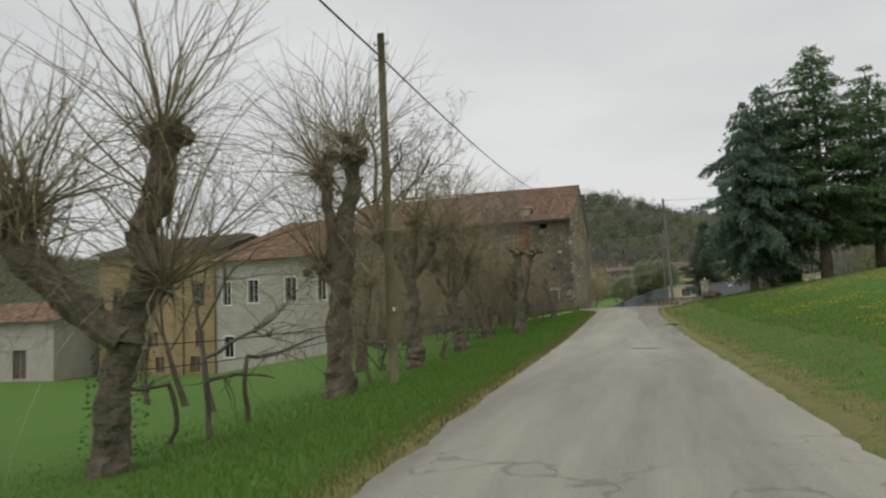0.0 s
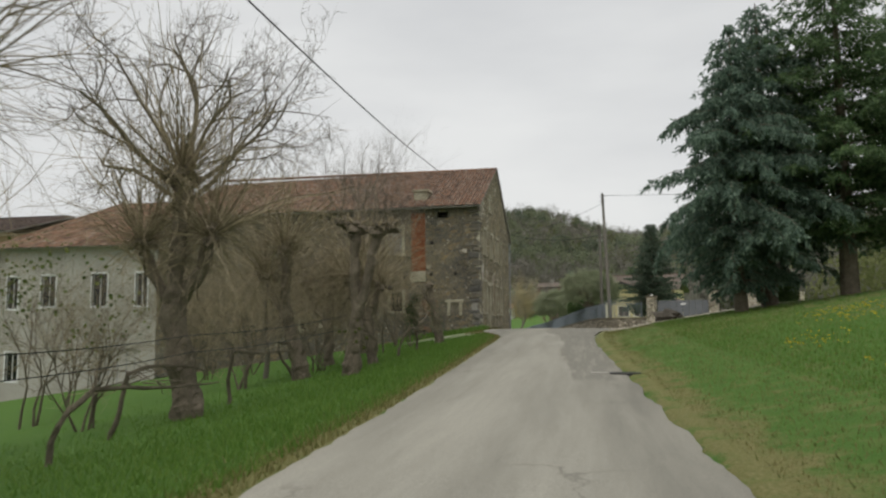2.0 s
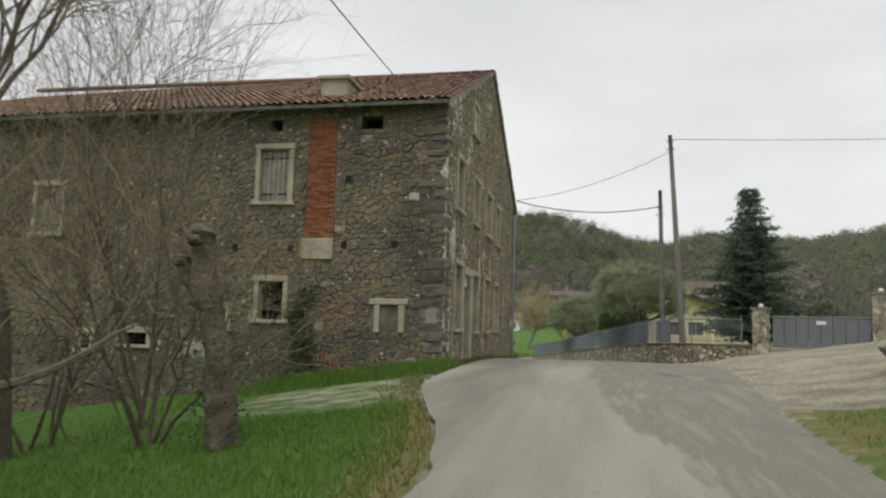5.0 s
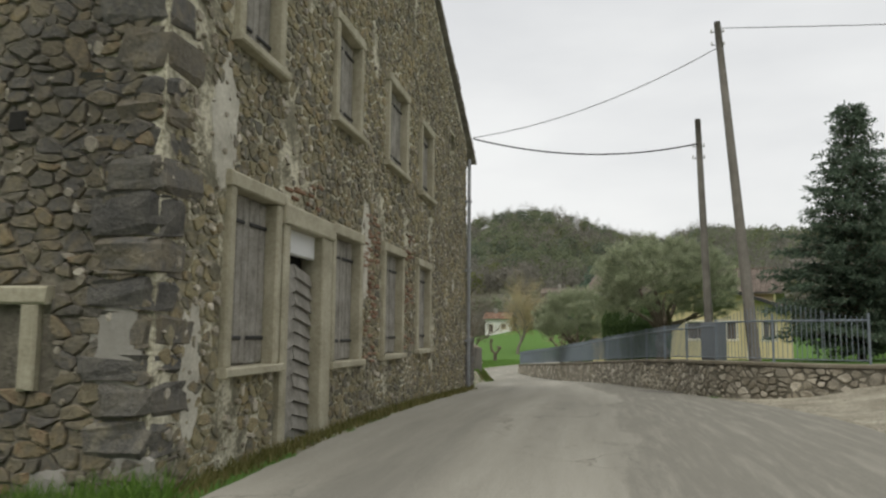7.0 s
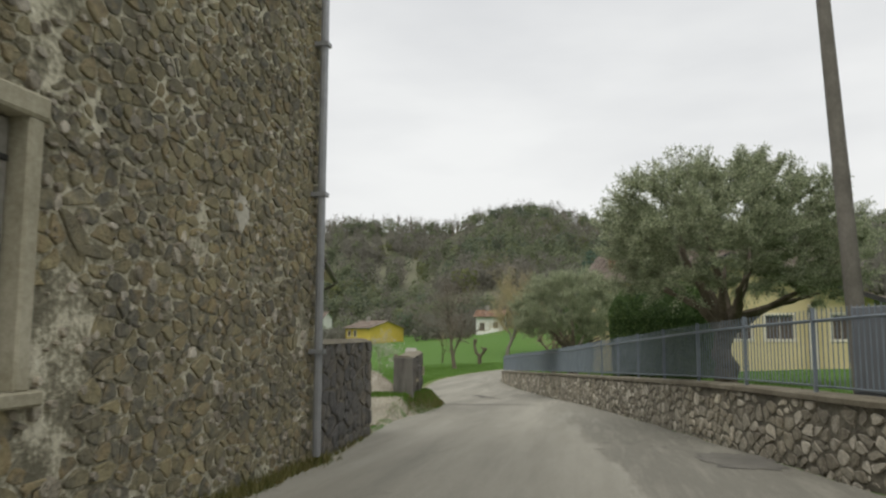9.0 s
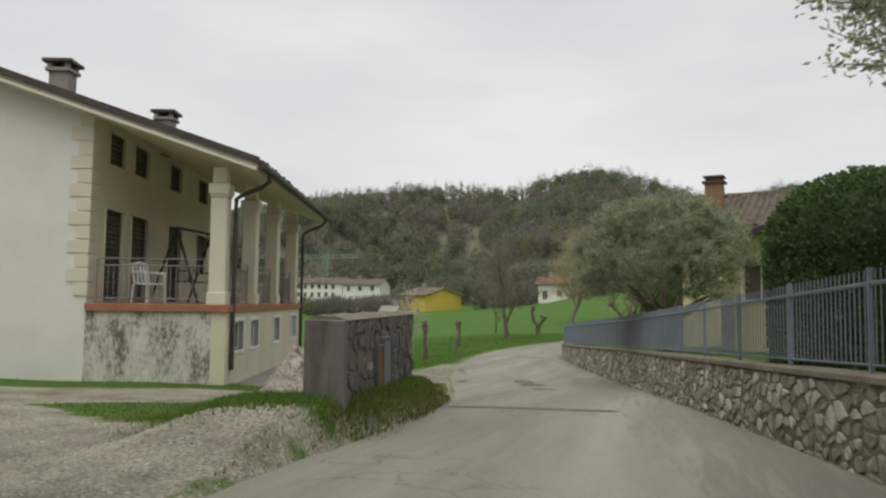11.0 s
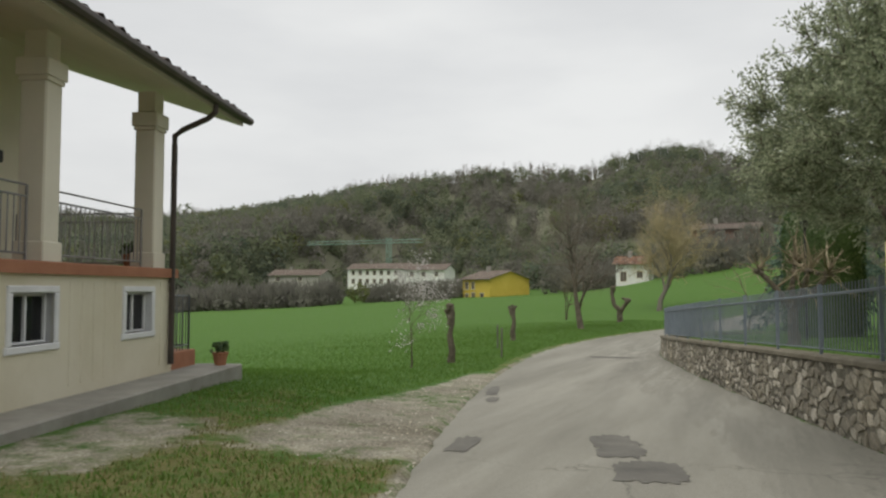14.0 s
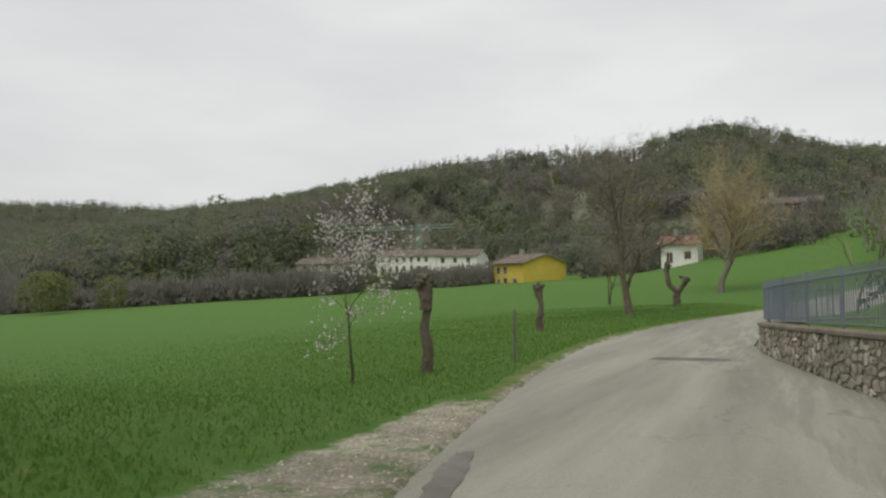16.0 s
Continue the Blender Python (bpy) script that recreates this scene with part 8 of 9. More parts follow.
    # porch posts before the gable
    for x in (2.3, 3.1, 7.4):
        p = Mesh()
        p.box(x, x + 0.26, -0.3, -0.04, z0, z0 + 2.75)
        p.ob("porch_post", CREAM, h)


yellow_villa()


def garden_lamp(x, y, h):
    l = thing("garden_lamp", "dark iron lantern on a post", "lamp", Matrix.Translation(at(x, y, -0.05)))
    m = Mesh()
    m.tube([(0, 0, 0), (0, 0, h)], 0.035, 8)
    m.ob("post", DARK_IRON, l)
    m = Mesh()
    m.tube([(0, 0, h), (0, 0, h + 0.05), (0, 0, h + 0.3), (0, 0, h + 0.38)], [0.05, 0.09, 0.13, 0.03], 6)
    m.ob("lantern", DARK_IRON, l)


garden_lamp(-2.08, 104.01, 3.1)

# ---- meadow edge: stumps, willows, the blossom tree ----
pollard("short pollarded stump at the meadow's edge", at(-11.65, 101.69), 0.1, [(0.03, 0, 0.4), (-0.03, 0, 0.8), (0.04, 0, 1.2)], [([(0.03, 0, 1.45), (-0.03, 0, 1.65)], 0.11, 0.08, 0.12), ([(-0.12, 0, 1.5)], 0.07, 0.06, 0.09)], 61, 0)
pollard("lopped stump at the meadow's edge", at(-13.11, 113.4), 0.105, [(-0.02, 0, 0.4), (0.05, 0, 0.8), (0.0, 0, 1.15)], [([(-0.1, 0, 1.4)], 0.11, 0.09, 0.12), ([(0.06, 0, 1.45)], 0.09, 0.08, 0.1)], 62, 0)
pollard("forked lopped stump by the bend", at(-10.87, 130.58), 0.18, [(0.0, 0, 0.45), (0.05, 0, 0.8)], [([(-0.35, 0, 1.1), (-0.5, 0, 1.8), (-0.45, 0, 2.2)], 0.15, 0.12, 0.17), ([(0.35, 0, 1.1), (0.5, 0, 1.4)], 0.14, 0.12, 0.2)], 63, 0)
bare_tree("tall poplar with pale upright twigs", at(-9.57, 143.07), 8.4, 69, 0.24, 0.14, 0.5, 5, 7, bark=PALE_BARK, twig=PALE_TWIGS, lift=0.14)
bare_tree("bare tree with upright reddish twigs by the bend", at(-12.03, 123.59), 7.2, 64, 0.2, 0.2, 0.4, 5, 6, twig=GREY_TWIGS, lift=0.1)
bare_tree("young cherry in white blossom", at(-12.21, 100.09), 2.5, 67, 0.035, 0.62, 0.45, 4, 5, leaf_mat=BLOSSOM, leaf_n=1700, leaf_size=0.045, lift=0.08, name="blossom_tree")
bare_tree("bare reddish trees by the bend", at(-15.14, 134.62), 4.2, 68, 0.09, 0.3, 0.5, 4, 4, twig=SHOOTS, stems=2)
for x, y, h in ((-10.83, 104.08, 0.95), (-12.35, 108.59, 0.9)):
    p = thing("fence_post", "thin dark post at the meadow's edge", "post", Matrix.Translation(at(x, y)))
    m = Mesh()
    m.tube([(0, 0, -0.2), (0.01, 0, h)], 0.03, 6)
    m.ob("post", POLE_WOOD, p)

# ---- the far side of the valley ----
RIDGE_X = [-1400, -900, -525, -412, -348, -312, -283, -243, -199, -158, -128, -70, -60, -36, -15, 3, 26, 39, 54, 70, 79, 95, 140, 300, 700]
RIDGE_Z = [60, 58, 60, 53, 47, 48, 46, 51, 58, 62, 64, 61, 65, 70, 69, 61, 54, 52, 59, 55, 49, 52, 62, 60, 60]


FOOT = ([-600, -140, -125, -60, -45, 0, 40, 200], [172, 176, 285, 290, 240, 250, 150, 120])


def hill(x, y):
    top = float(np.interp(x, RIDGE_X, RIDGE_Z)) - 4.0
    foot_y = float(np.interp(x, *FOOT))
    foot = -1.5 + 5.5 * ease(x, -140, 0) + 5 * ease(x, 10, 80)
    f = min(1.0, max(0.0, (y - foot_y) / (450 - foot_y)))
    z = foot + (top - foot) * (0.25 * f + 0.75 * f ** 1.35 if x < 20 else f ** 1.1)
    z += 3.0 * noise.noise((x * 0.02, y * 0.02, 1)) * math.sin(math.pi * f)
    if y > 450:
        z = top - (y - 450) * 0.12
    return z


hx = list(np.arange(-1400, -500, 30)) + list(np.arange(-500, 260, 6)) + list(np.arange(260, 720, 30))
hy = list(np.arange(110, 470, 6)) + [480, 520, 600, 900]
tagged(sheet("hillside", [[(x, y, hill(x, y) if y > float(np.interp(x, *FOOT)) else -6.0) for x in hx] for y in hy], HILL_FLOOR), "wooded hillside closing the valley", "hill", kind="structure")


def crowns(name, label, material, trees, per, thin, seed, leaf_=0.3, category="woods"):
    """Many small crowns in one piece. trees: rows of x, y, z, radius, height. Each crown is a cloud of small flakes that face outward."""
    rnd = np.random.RandomState(seed)
    t = np.repeat(np.array(trees, dtype=float), per, axis=0)
    n = len(t)
    d = rnd.normal(0, 1, (n, 3))
    d /= np.linalg.norm(d, axis=1)[:, None]
    q = rnd.uniform(0.25 if thin else 0.6, 1.0, n) ** 0.6
    size = np.stack([t[:, 3], t[:, 3], t[:, 4] * 0.47], 1)
    c = t[:, :3] + d * size * q[:, None]
    c[:, 2] += t[:, 4] * 0.53
    face = d + rnd.normal(0, 0.45, (n, 3)) + (0, -0.2, 0.25)
    a = np.cross(face, rnd.normal(0, 1, (n, 3)))
    a /= np.linalg.norm(a, axis=1)[:, None] + 1e-6
    b = np.cross(face, a)
    b /= np.linalg.norm(b, axis=1)[:, None] + 1e-6
    k = (t[:, 3] * leaf_ * rnd.uniform(0.5, 1.2, n))[:, None]
    if thin:
        up = np.zeros((n, 3))
        up[:, 2] = 1
        a = up + rnd.normal(0, 0.25, (n, 3))
        tri_ = [c - b * k * 0.34, c + b * k * 0.34, c + a * k * 1.6]
    else:
        tri_ = [c + a * k, c - a * k * 0.5 + b * k * 0.87, c - a * k * 0.5 - b * k * 0.87]
    me = bpy.data.meshes.new(name)
    me.vertices.add(3 * n)
    me.vertices.foreach_set("co", np.stack(tri_, 1).ravel())
    me.loops.add(3 * n)
    me.loops.foreach_set("vertex_index", np.arange(3 * n))
    me.polygons.add(n)
    me.polygons.foreach_set("loop_start", np.arange(0, 3 * n, 3))
    me.update(calc_edges=True)
    me.materials.append(material)
    tagged(new(name, me), label, category, kind="stuff")


def woods():
    """The trees of the hill, by kind."""
    rnd = random.Random(77)
    kinds = [[], [], [], [], []]
    for _ in range(9000):
        y = rnd.uniform(150, 458)
        half = 1.0 * (y - 40)
        x = rnd.uniform(-half * 1.25, half * 0.5)
        foot_y = float(np.interp(x, *FOOT))
        if y < foot_y or (-46 < x < -18 and 268 < y < 300) or (-78 < x < -52 and 352 < y < 366) or (-165 < x < -150 and 395 < y < 405):
            continue
        f = (y - foot_y) / (450 - foot_y)
        patch = noise.noise((x * 0.018, y * 0.018, 5)) + 0.35 * rnd.gauss(0, 1)
        kind = 2 if patch < -0.42 else 1 if patch < 0.12 else 0
        pick = rnd.random()
        kind = 3 if pick < 0.05 else 4 if pick < 0.075 else kind
        kinds[kind].append((x, y, hill(x, y), rnd.uniform(2.0, 3.7), rnd.uniform(5.5, 10) * (0.85 if f > 0.85 else 1)))
    for x in np.arange(-520, 130, 1.7):
        kinds[0].append((x + rnd.uniform(-1, 1), 450 + rnd.uniform(-4, 6), hill(x, 450), rnd.uniform(1.2, 2.2), rnd.uniform(6.0, 10)))
    for x, y, r, h in ((-312, 445, 6, 13), (-270, 447, 4, 10), (-240, 449, 4, 11), (-420, 448, 4, 10)):
        kinds[1].append((x, y, hill(x, y), r, h))
    crowns("bare_woods", "brown leafless woods on the hill", WOOD_BARE, kinds[0], 130, True, 1, 0.2)
    crowns("bare_undergrowth", "brown undergrowth in the woods", WOOD_BARE, [(x, y, z, r, h * 0.8) for x, y, z, r, h in kinds[0] if y < 446], 50, False, 6, 0.22)
    crowns("green_woods", "woods coming into green leaf", WOOD_GREEN, kinds[1], 130, False, 2, 0.19)
    crowns("dark_woods", "dark evergreen woods on the slope", WOOD_DARK, kinds[2], 130, False, 3, 0.19)
    crowns("fresh_woods", "trees in fresh yellow-green leaf", WOOD_FRESH, kinds[3], 130, False, 4, 0.18)
    crowns("blossom_woods", "pale blossoming trees among the woods", WOOD_PALE, kinds[4], 130, False, 5, 0.18)
    edge = []
    for _ in range(330):
        x = rnd.uniform(-210, -66)
        y = float(np.interp(x, [-210, -130, -66], [164, 168, 190])) + rnd.uniform(-4, 7)
        edge.append((x, y, land(x, y), rnd.uniform(1.4, 2.6), rnd.uniform(3.0, 7.0) * (0.62 if -118 < x else 0.95)))
    for _ in range(60):
        x = rnd.uniform(-66, -50)
        y = 200 + rnd.uniform(-4, 10)
        edge.append((x, y, land(x, y), rnd.uniform(1.0, 1.8), rnd.uniform(2.0, 3.6)))
    for _ in range(46):
        x, y = rnd.uniform(-13, 3), rnd.uniform(186, 203)
        edge.append((x, y, land(x, y), rnd.uniform(1.0, 1.9), rnd.uniform(3.0, 6.5)))
    for _ in range(90):
        x, y = rnd.uniform(-36, -8), rnd.uniform(206, 235)
        edge.append((x, y, land(x, y), rnd.uniform(1.3, 2.4), rnd.uniform(3.0, 6.0)))
    crowns("hedgerow", "brown leafless hedgerow along the meadow", WOOD_BARE, edge, 150, True, 7, 0.26, "hedgerow")
    crowns("hedgerow_base", "brown brush at the meadow's edge", WOOD_BARE, [(x, y, z - 0.3, r, h * 0.6) for x, y, z, r, h in edge], 60, False, 8, 0.2, "hedgerow")
    crowns("leafing_trees", "yellow-green leafing trees at the meadow's edge", WOOD_FRESH, [(x, y, land(x, y), r, h) for x, y, r, h in ((-96, 160, 3.4, 6.0), (-99, 164, 3, 6), (-90, 166, 2.2, 5), (-130, 168, 3.5, 7), (-150, 170, 3, 8), (-62, 192, 2.0, 3.5))], 420, False, 9, 0.12, "trees")


woods()


def ridge_trees():
    """Slender bare trees that stand against the sky along the ridge."""
    rnd, m = random.Random(91), Mesh()
    for _ in range(380):
        x = rnd.uniform(-330, 70)
        if noise.noise((x * 0.03, 3, 1)) < -0.25:
            continue
        y, h = 446 + rnd.uniform(-6, 6), rnd.uniform(4.5, 10.0) * (1 - 0.35 * ease(x, -90, -50))
        p = Vector((x, y, hill(x, y)))
        top = p + Vector((rnd.gauss(0, 0.5), 0, h))
        m.tube([p, p.lerp(top, 0.6), top], [0.2, 0.15, 0.05], 3, cap=False)
        for k in range(9):
            q = p.lerp(top, rnd.uniform(0.35, 0.95))
            a = rnd.uniform(0, 6.283)
            l = h * rnd.uniform(0.14, 0.3)
            m.tube([q, q + Vector((math.cos(a) * 0.4, math.sin(a) * 0.4, 0.9)) * l], [0.09, 0.03], 3, cap=False)
    tagged(m.ob("ridge_trees", GREY_TWIGS), "bare trees standing along the ridge", "trees", kind="stuff")


ridge_trees()


def side_slope():
    """The wooded rise on the other side of the lane, behind the gate and garden."""
    rnd = random.Random(79)
    bare, green = [], []
    for _ in range(380):
        x, y = rnd.uniform(26, 110), rnd.uniform(62, 210)
        if x < 22 + 0.1 * (y - 60):
            continue
        (bare if rnd.random() < 0.55 else green).append((x, y, land(x, y), rnd.uniform(1.8, 3.4), rnd.uniform(6, 10.5)))
    for _ in range(26):
        x, y = rnd.uniform(2, 20), rnd.uniform(118, 175)
        (bare if rnd.random() < 0.7 else green).append((x, y, land(x, y), rnd.uniform(1.6, 2.6), rnd.uniform(4, 7)))
    crowns("side_woods", "bare brown trees behind the garden", WOOD_BARE, bare, 260, True, 11, 0.2)
    crowns("side_woods_green", "fresh green trees behind the garden", WOOD_FRESH, green, 300, False, 12, 0.12)


side_slope()


def far_house(label, m, w, d, h, wall, wins, roof_mat=TILES, rise=1.6, trim=CREAM, seed=0, glass=SHUTTER, cat="house"):
    """A house across the valley: walls, windows and a ridged roof."""
    t = thing("far_house", label, cat, m)
    put = lambda u, v, o: (u, -o, v)
    b = Mesh()
    panel(b, w, h, 0.3, wins, put)
    b.box(0, 0.3, 0.3, d, 0, h)
    b.box(w - 0.3, w, 0.3, d, 0, h)
    b.box(0.3, w - 0.3, d - 0.3, d, 0, h)
    for x in (0, w - 0.3):
        b.add([(x + k, y, z) for k in (0, 0.3) for y, z in ((0, h), (d, h), (d / 2, h + rise - 0.1))], [(0, 2, 1), (3, 4, 5), (0, 1, 4, 3), (1, 2, 5, 4), (2, 0, 3, 5)])
    b.ob("wall", wall, t)
    for q in wins:
        plain_window(t, put, *q, glass=glass, trim_mat=trim, bars=1)
    r = Mesh()
    r.box(-0.4, w + 0.4, d / 2 - 0.12, d / 2 + 0.12, h + rise, h + rise + 0.12)
    r = r.ob("roof", roof_mat, t)
    tiled("roof_tiles", ((-0.5, -0.6, h - 0.1), (w + 0.5, -0.6, h - 0.1), (w + 0.5, d / 2, h + rise), (-0.5, d / 2, h + rise)), max(8, int(w * 2)), 8, roof_mat, r, seed, lift=0.1, seg=3)
    tiled("roof_tiles", ((w + 0.5, d + 0.6, h - 0.1), (-0.5, d + 0.6, h - 0.1), (-0.5, d / 2, h + rise), (w + 0.5, d / 2, h + rise)), max(8, int(w * 2)), 6, roof_mat, r, seed + 1, lift=0.1, seg=3)
    c = Mesh()
    c.box(w * 0.3, w * 0.3 + 0.6, d * 0.4, d * 0.4 + 0.6, h + rise * 0.5, h + rise + 0.9)
    c.ob("chimney", CONCRETE, t)
    return t


gl = lambda x, y: land(x, y) - 0.3
far_house("bright yellow house across the meadow", pose(-49.0, 207, 1.2, 0, 0, -36), 8.0, 8.6, 4.3, BRIGHT_YELLOW, [(0.7, 1.7, 2.5, 3.7), (2.6, 3.6, 2.5, 3.7), (0.7, 1.7, 0.5, 1.7), (2.6, 3.7, 0.4, 1.9), (5.2, 6.3, 0.9, 1.8)], seed=81, rise=1.4, roof_mat=ROOF_BROWN)
far_house("long white row house below the woods", pose(-103.5, 265, 3.6, 0, 0, 3), 17, 9, 5.6, WHITEWASH, [(1.2 + 2.1 * k, 2.1 + 2.1 * k, z, z + 1.3) for k in range(7) for z in (1.6, 3.9)], seed=83, roof_mat=ROOF_BROWN)
far_house("white house beside the row", pose(-85.5, 264, 3.8, 0, 0, 0), 11, 8, 5.0, WHITEWASH, [(1.2, 2.2, 3.2, 4.5), (4.6, 5.6, 3.2, 4.5), (8.2, 9.2, 3.2, 4.5)], seed=85, roof_mat=ROOF_BROWN)
far_house("grey barn at the end of the row", pose(-127, 262, 3.0, 0, 0, 4), 16, 8, 4.6, PLASTER, [(2, 3.4, 3.0, 4.2), (9, 10.4, 3.0, 4.2)], seed=87, cat="barn", roof_mat=ROOF_BROWN)
far_house("white lodge with a red roof up the lane", pose(-21.2, 200, 4.2, 0, 0, -4), 5.0, 4.5, 3.4, WHITEWASH, [(0.7, 1.6, 0.7, 2.2), (3.2, 4.1, 1.2, 2.3)], seed=89, rise=1.2)
far_house("large red brick house on the slope", pose(-10.0, 206, 8.2, 0, 0, -4), 9.5, 8, 4.9, RED_WALL, [(1.0 + 2.6 * k, 1.9 + 2.6 * k, z, z + 1.2) for k in range(3) for z in (0.8, 3.2)], seed=91, roof_mat=ROOF_BROWN, rise=1.1)
far_house("pale house on the ridge", pose(-266, 440, 41, 0, 0, 6), 20, 8, 6.5, WHITEWASH, [(2 + 4 * k, 3.2 + 4 * k, 4.0, 5.4) for k in range(4)], seed=93, roof_mat=ROOF_BROWN)


def crane():
    t = thing("tower_crane", "green tower crane behind the white houses", "crane", pose(-100.5, 285, 0, 0, 0, 0))
    m = Mesh()
    for x, y in ((-0.6, -0.6), (0.6, -0.6), (0.6, 0.6), (-0.6, 0.6)):
        m.tube([(x, y, 0), (x, y, 19)], 0.09, 4)
    for k in range(16):
        z = k * 1.19
        for (x0, y0), (x1, y1) in (((-0.6, -0.6), (0.6, -0.6)), ((0.6, 0.6), (-0.6, 0.6)), ((0.6, -0.6), (0.6, 0.6)), ((-0.6, 0.6), (-0.6, -0.6))):
            m.tube([(x0, y0, z), (x1, y1, z + 1.19)], 0.05, 3)
    m.ob("mast", CRANE_GREEN, t)
    j = Mesh()
    for y, z in ((-0.5, 17.5), (0.5, 17.5), (0, 18.4)):
        j.tube([(-28, y, z), (11, y, z)], 0.09, 4)
    for k in range(26):
        x = -28 + k * 1.5
        j.tube([(x, -0.5, 17.5), (x + 0.75, 0, 18.4), (x + 1.5, -0.5, 17.5)], 0.04, 3)
    j.ob("jib", CRANE_GREEN, t)


CRANE_GREEN = grained("pale green crane paint", [(0.3, (0.20, 0.32, 0.26)), (0.7, (0.28, 0.42, 0.34))], 1.0, 20.0, 0.3, 0.0, 0.6)
crane()

# ---- grass and flowers ----
def blades(name, label, material, spots, low, high, seed, width=0.012):
    """Grass blades as one piece of stuff."""
    rnd = np.random.RandomState(seed)
    n = len(spots)
    p = np.array(spots)
    a, t = rnd.uniform(0, 2 * np.pi, n), rnd.uniform(low, high, n)
    lean = rnd.normal(0, 0.35, (n, 2)) * t[:, None]
    w = width * rnd.uniform(0.6, 1.4, n)
    side_ = np.stack([np.cos(a) * w, np.sin(a) * w, np.zeros(n)], 1)
    tip = p + np.concatenate([lean, t[:, None]], 1)
    verts = np.stack([p - side_, p + side_, tip], 1).reshape(-1, 3)
    me = bpy.data.meshes.new(name)
    me.vertices.add(3 * n)
    me.vertices.foreach_set("co", verts.ravel())
    me.loops.add(3 * n)
    me.loops.foreach_set("vertex_index", np.arange(3 * n))
    me.polygons.add(n)
    me.polygons.foreach_set("loop_start", np.arange(0, 3 * n, 3))
    me.update(calc_edges=True)
    me.materials.append(material)
    tagged(new(name, me), label, "grass", kind="stuff")


def scatter(count, pick, seed, keep=lambda x, y, r: True):
    rnd = random.Random(seed)
    out = []
    while len(out) < count:
        x, y = pick(rnd)
        if keep(x, y, rnd):
            out.append((x, y, land(x, y) - 0.01))
    return out


left_bank = lambda r: (lambda y: (road_l(y) - 0.25 - abs(r.gauss(0, 2.6)), y))(r.uniform(1, 53))
free_left = lambda x, y, r: x > -12 and dirt_mask(x, y) < 0.3 and not (y > 52.9 and x < -4.0)
blades("verge_grass", "lush green grass under the orchard trees", BLADES, scatter(80000, left_bank, 1, free_left), 0.04, 0.13, 1, 0.008)
right_bank = lambda r: (lambda y: (road_r(y) + 0.3 + abs(r.gauss(0, 2.8)), y))(r.uniform(1, 45))
blades("bank_grass", "rough olive-green grass on the bank", STRAW, scatter(46000, right_bank, 2, lambda x, y, r: x < 13 and dirt_mask(x, y) < 0.3), 0.02, 0.07, 2, 0.006)
blades("bank_green", "green tufts on the bank", BLADES, scatter(40000, lambda r: (lambda y: (road_r(y) + 2.0 + abs(r.gauss(0, 2.6)), y))(r.uniform(1, 45)), 3, lambda x, y, r: x < 13 and dirt_mask(x, y) < 0.3), 0.03, 0.10, 3, 0.007)
blades("dry_edge", "dry straw along the asphalt's edge", STRAW, scatter(16000, lambda r: (lambda y: (road_l(y) - 0.05 - abs(r.gauss(0, 0.35)), y))(r.uniform(1, 72)), 4, lambda x, y, r: dirt_mask(x, y) < 0.75), 0.03, 0.11, 4, 0.007)
blades("meadow_grass", "green meadow grass", BLADES, scatter(90000, lambda r: (lambda y: (road_l(y) - 0.4 - abs(r.gauss(0, 7)), y))(r.uniform(90, 132)), 5, lambda x, y, r: x > -34 and dirt_mask(x, y) < 0.3), 0.03, 0.085, 5, 0.011)
blades("yard_grass", "grass round the villa and the basalt wall", BLADES, scatter(14000, lambda r: (lambda y: (road_l(y) - 0.1 - abs(r.gauss(0, 3.5)), y))(r.uniform(73, 94)), 6, lambda x, y, r: dirt_mask(x, y) < 0.35), 0.025, 0.08, 6, 0.009)
blades("yard_straw", "dry turf round the villa and the basalt wall", STRAW, scatter(17000, lambda r: (lambda y: (road_l(y) - 0.1 - abs(r.gauss(0, 3.0)), y))(r.uniform(73, 91)), 16, lambda x, y, r: dirt_mask(x, y) < 0.5), 0.02, 0.06, 16, 0.008)
blades("lawn", "short lawn behind the garden fence", BLADES, scatter(20000, lambda r: (lambda y: (road_r(y) + 0.7 + abs(r.gauss(0, 4)), y))(r.uniform(68, 110)), 7), 0.03, 0.07, 7, 0.010)
blades("wall_weeds", "weeds at the foot of the farmhouse", STRAW, scatter(5000, lambda r: (-4.2 + 0.05 + abs(r.gauss(0, 0.12)), r.uniform(53.4, 68.5)), 8), 0.03, 0.16, 8, 0.010)
blades("corner_weeds", "tall grass before the farmhouse corner", BLADES, scatter(9000, lambda r: (r.uniform(-8, -2.6), 53.1 - abs(r.gauss(0, 1.4))), 9, lambda x, y, r: x < road_l(y) - 0.1 and dirt_mask(x, y) < 0.45), 0.1, 0.34, 9, 0.011)
fl = []
rnd = random.Random(10)
while len(fl) < 2600:
    y = rnd.uniform(2, 34)
    x = road_r(y) + rnd.uniform(2.6, 11)
    if noise.noise((x * 0.35, y * 0.35, 2)) > -0.05 + 0.25 * rnd.random():
        fl.append((x, y))
fm = Mesh()
for x, y in fl:
    z = land(x, y) + rnd.uniform(0.12, 0.26)
    for _ in range(3):
        leaf(fm, (x + rnd.gauss(0, 0.015), y + rnd.gauss(0, 0.015), z), (0, 0, 0.5), rnd.uniform(0.022, 0.04), rnd, 0.9)
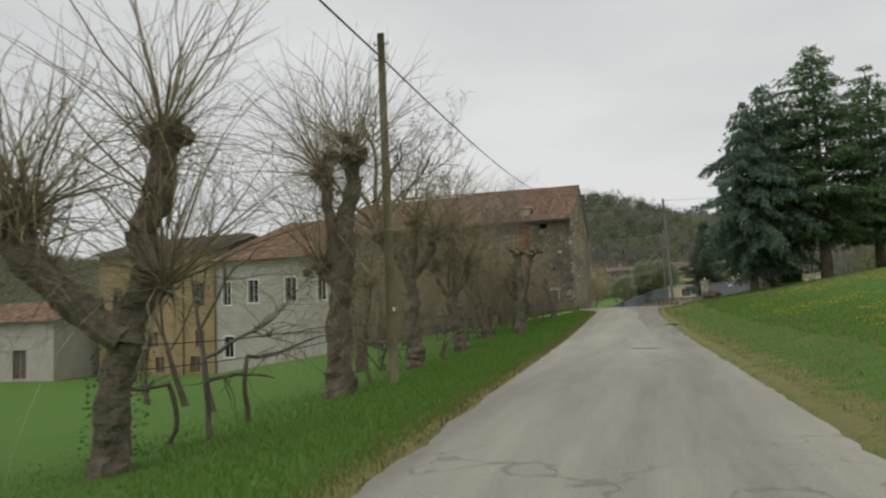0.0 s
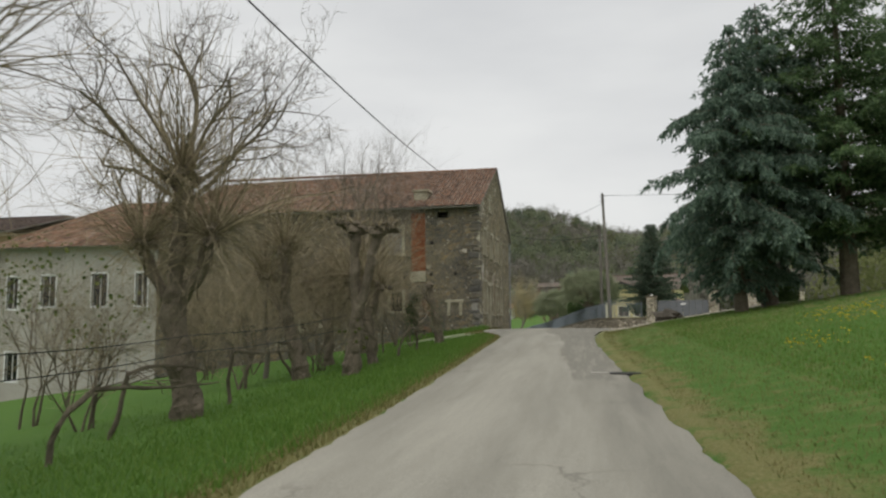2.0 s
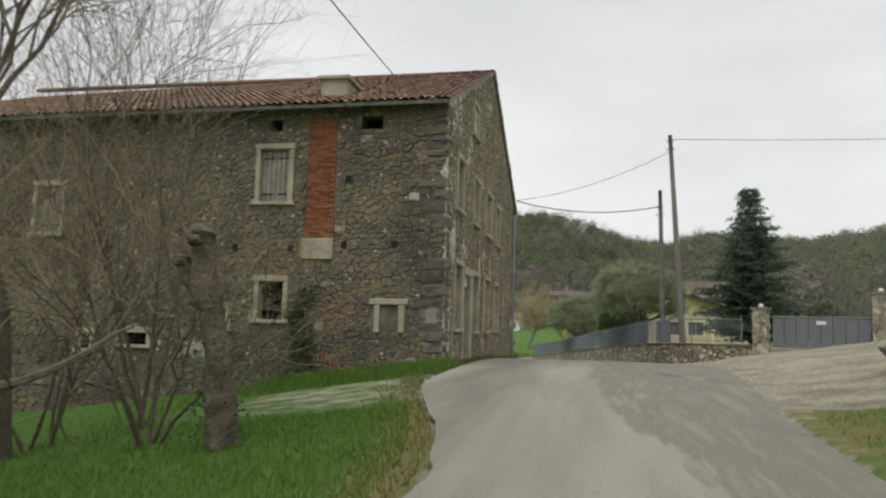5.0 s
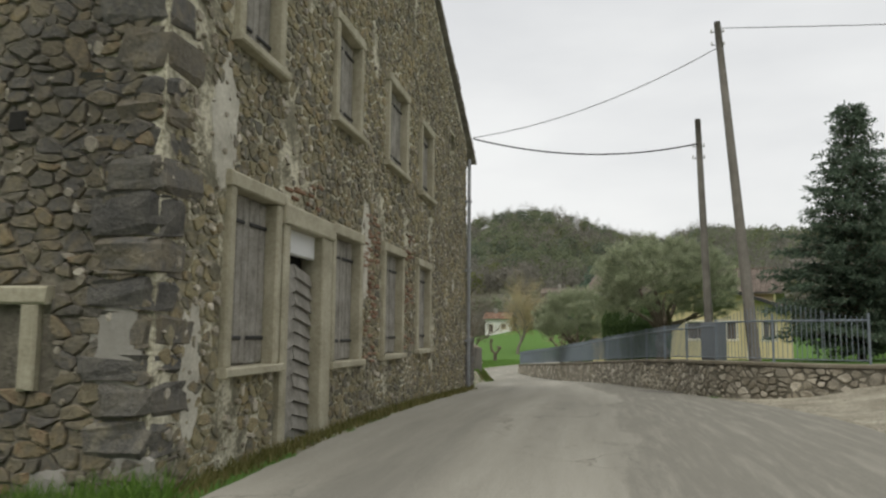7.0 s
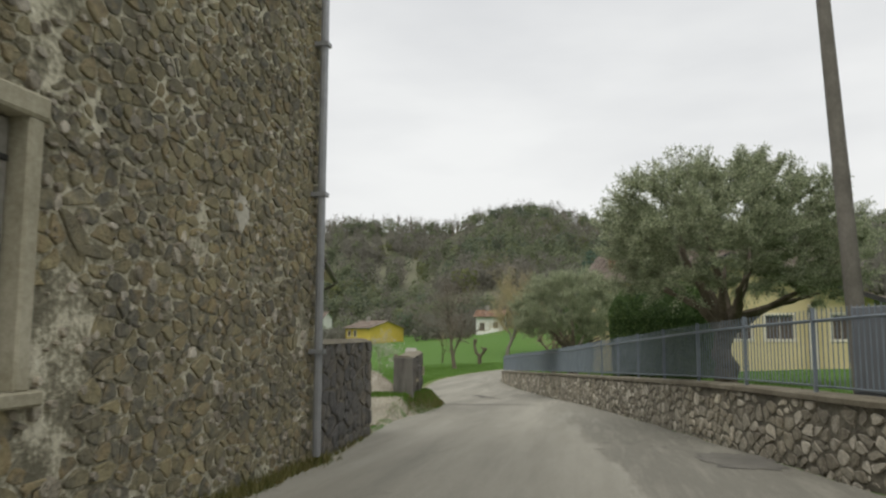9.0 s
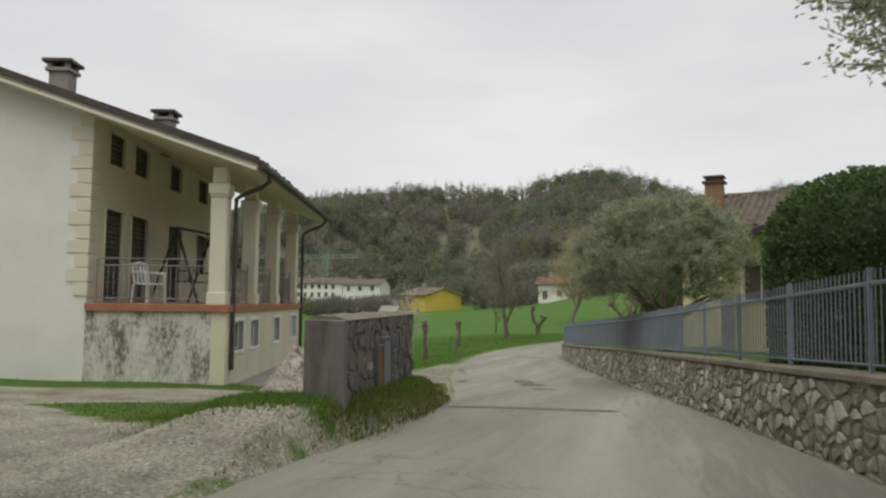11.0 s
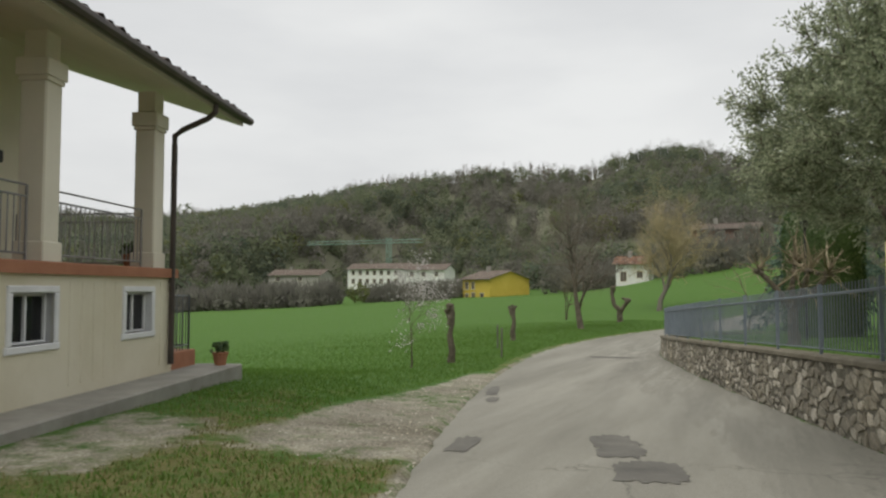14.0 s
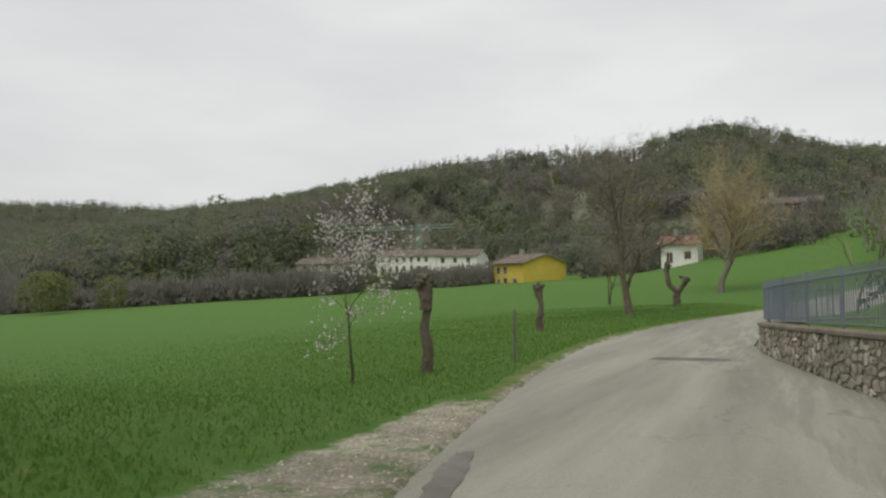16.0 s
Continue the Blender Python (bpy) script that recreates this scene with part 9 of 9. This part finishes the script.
tagged(fm.ob("wild_flowers", FLOWER), "yellow wild flowers on the bank", "flowers", kind="stuff")

blades("wall_foot_weeds", "weeds at the foot of the basalt wall", BLADES, scatter(2200, lambda r: (lambda t: (-4.92 - 0.76 * t + abs(r.gauss(0, 0.22)), 76.6 + 4.95 * t))(r.random()), 11), 0.03, 0.12, 11, 0.009)
blades("wall_foot_straw", "dry olive grass on the verge by the basalt wall", STRAW, scatter(9000, lambda r: (lambda y: (road_l(y) - 0.05 - abs(r.gauss(0, 0.9)), y))(r.uniform(74.8, 83.5)), 17, lambda x, y, r: dirt_mask(x, y) < 0.7 and x > -5.0 - 0.17 * (y - 76.8)), 0.025, 0.08, 17, 0.008)

blades("island_weeds", "lush weeds before the basalt wall's end", BLADES, scatter(4500, lambda r: (-5.8 + r.gauss(0, 0.6), 76.5 + r.gauss(0, 0.35)), 12, lambda x, y, r: x < road_l(y) - 0.15 and y < 76.85), 0.03, 0.10, 12, 0.009)


def pebbles():
    """Loose pale stones on the bare ground beside the lane."""
    rnd, m, n = random.Random(12), Mesh(), 0
    while n < 15000:
        y = rnd.uniform(72, 102) if rnd.random() < 0.8 else rnd.uniform(46, 65)
        x = road_l(y) - 0.02 - abs(rnd.gauss(0, 1.9)) if y > 71 else road_r(y) + 0.02 + abs(rnd.gauss(0, 2.2))
        if dirt_mask(x, y) < 0.42 + 0.25 * rnd.random():
            continue
        r = 0.006 + 0.018 * rnd.random() ** 2
        z = max(land(x, y), road_z(y) + 0.012 if road_l(y) - 0.1 < x < road_r(y) + 0.1 else -9)
        a = rnd.uniform(0, 6.28)
        c, s = r * math.cos(a), r * math.sin(a)
        m.add([(x + c, y + s, z), (x - s * 0.7, y + c * 0.7, z), (x - c, y - s, z), (x + s * 0.8, y - c * 0.8, z), (x + 0.2 * c, y, z + r * 0.8)], [(0, 1, 4), (1, 2, 4), (2, 3, 4), (3, 0, 4)])
        n += 1
    tagged(m.ob("loose_gravel", PALE_STONE), "loose pale gravel along the lane's edge", "gravel", kind="stuff")


pebbles()
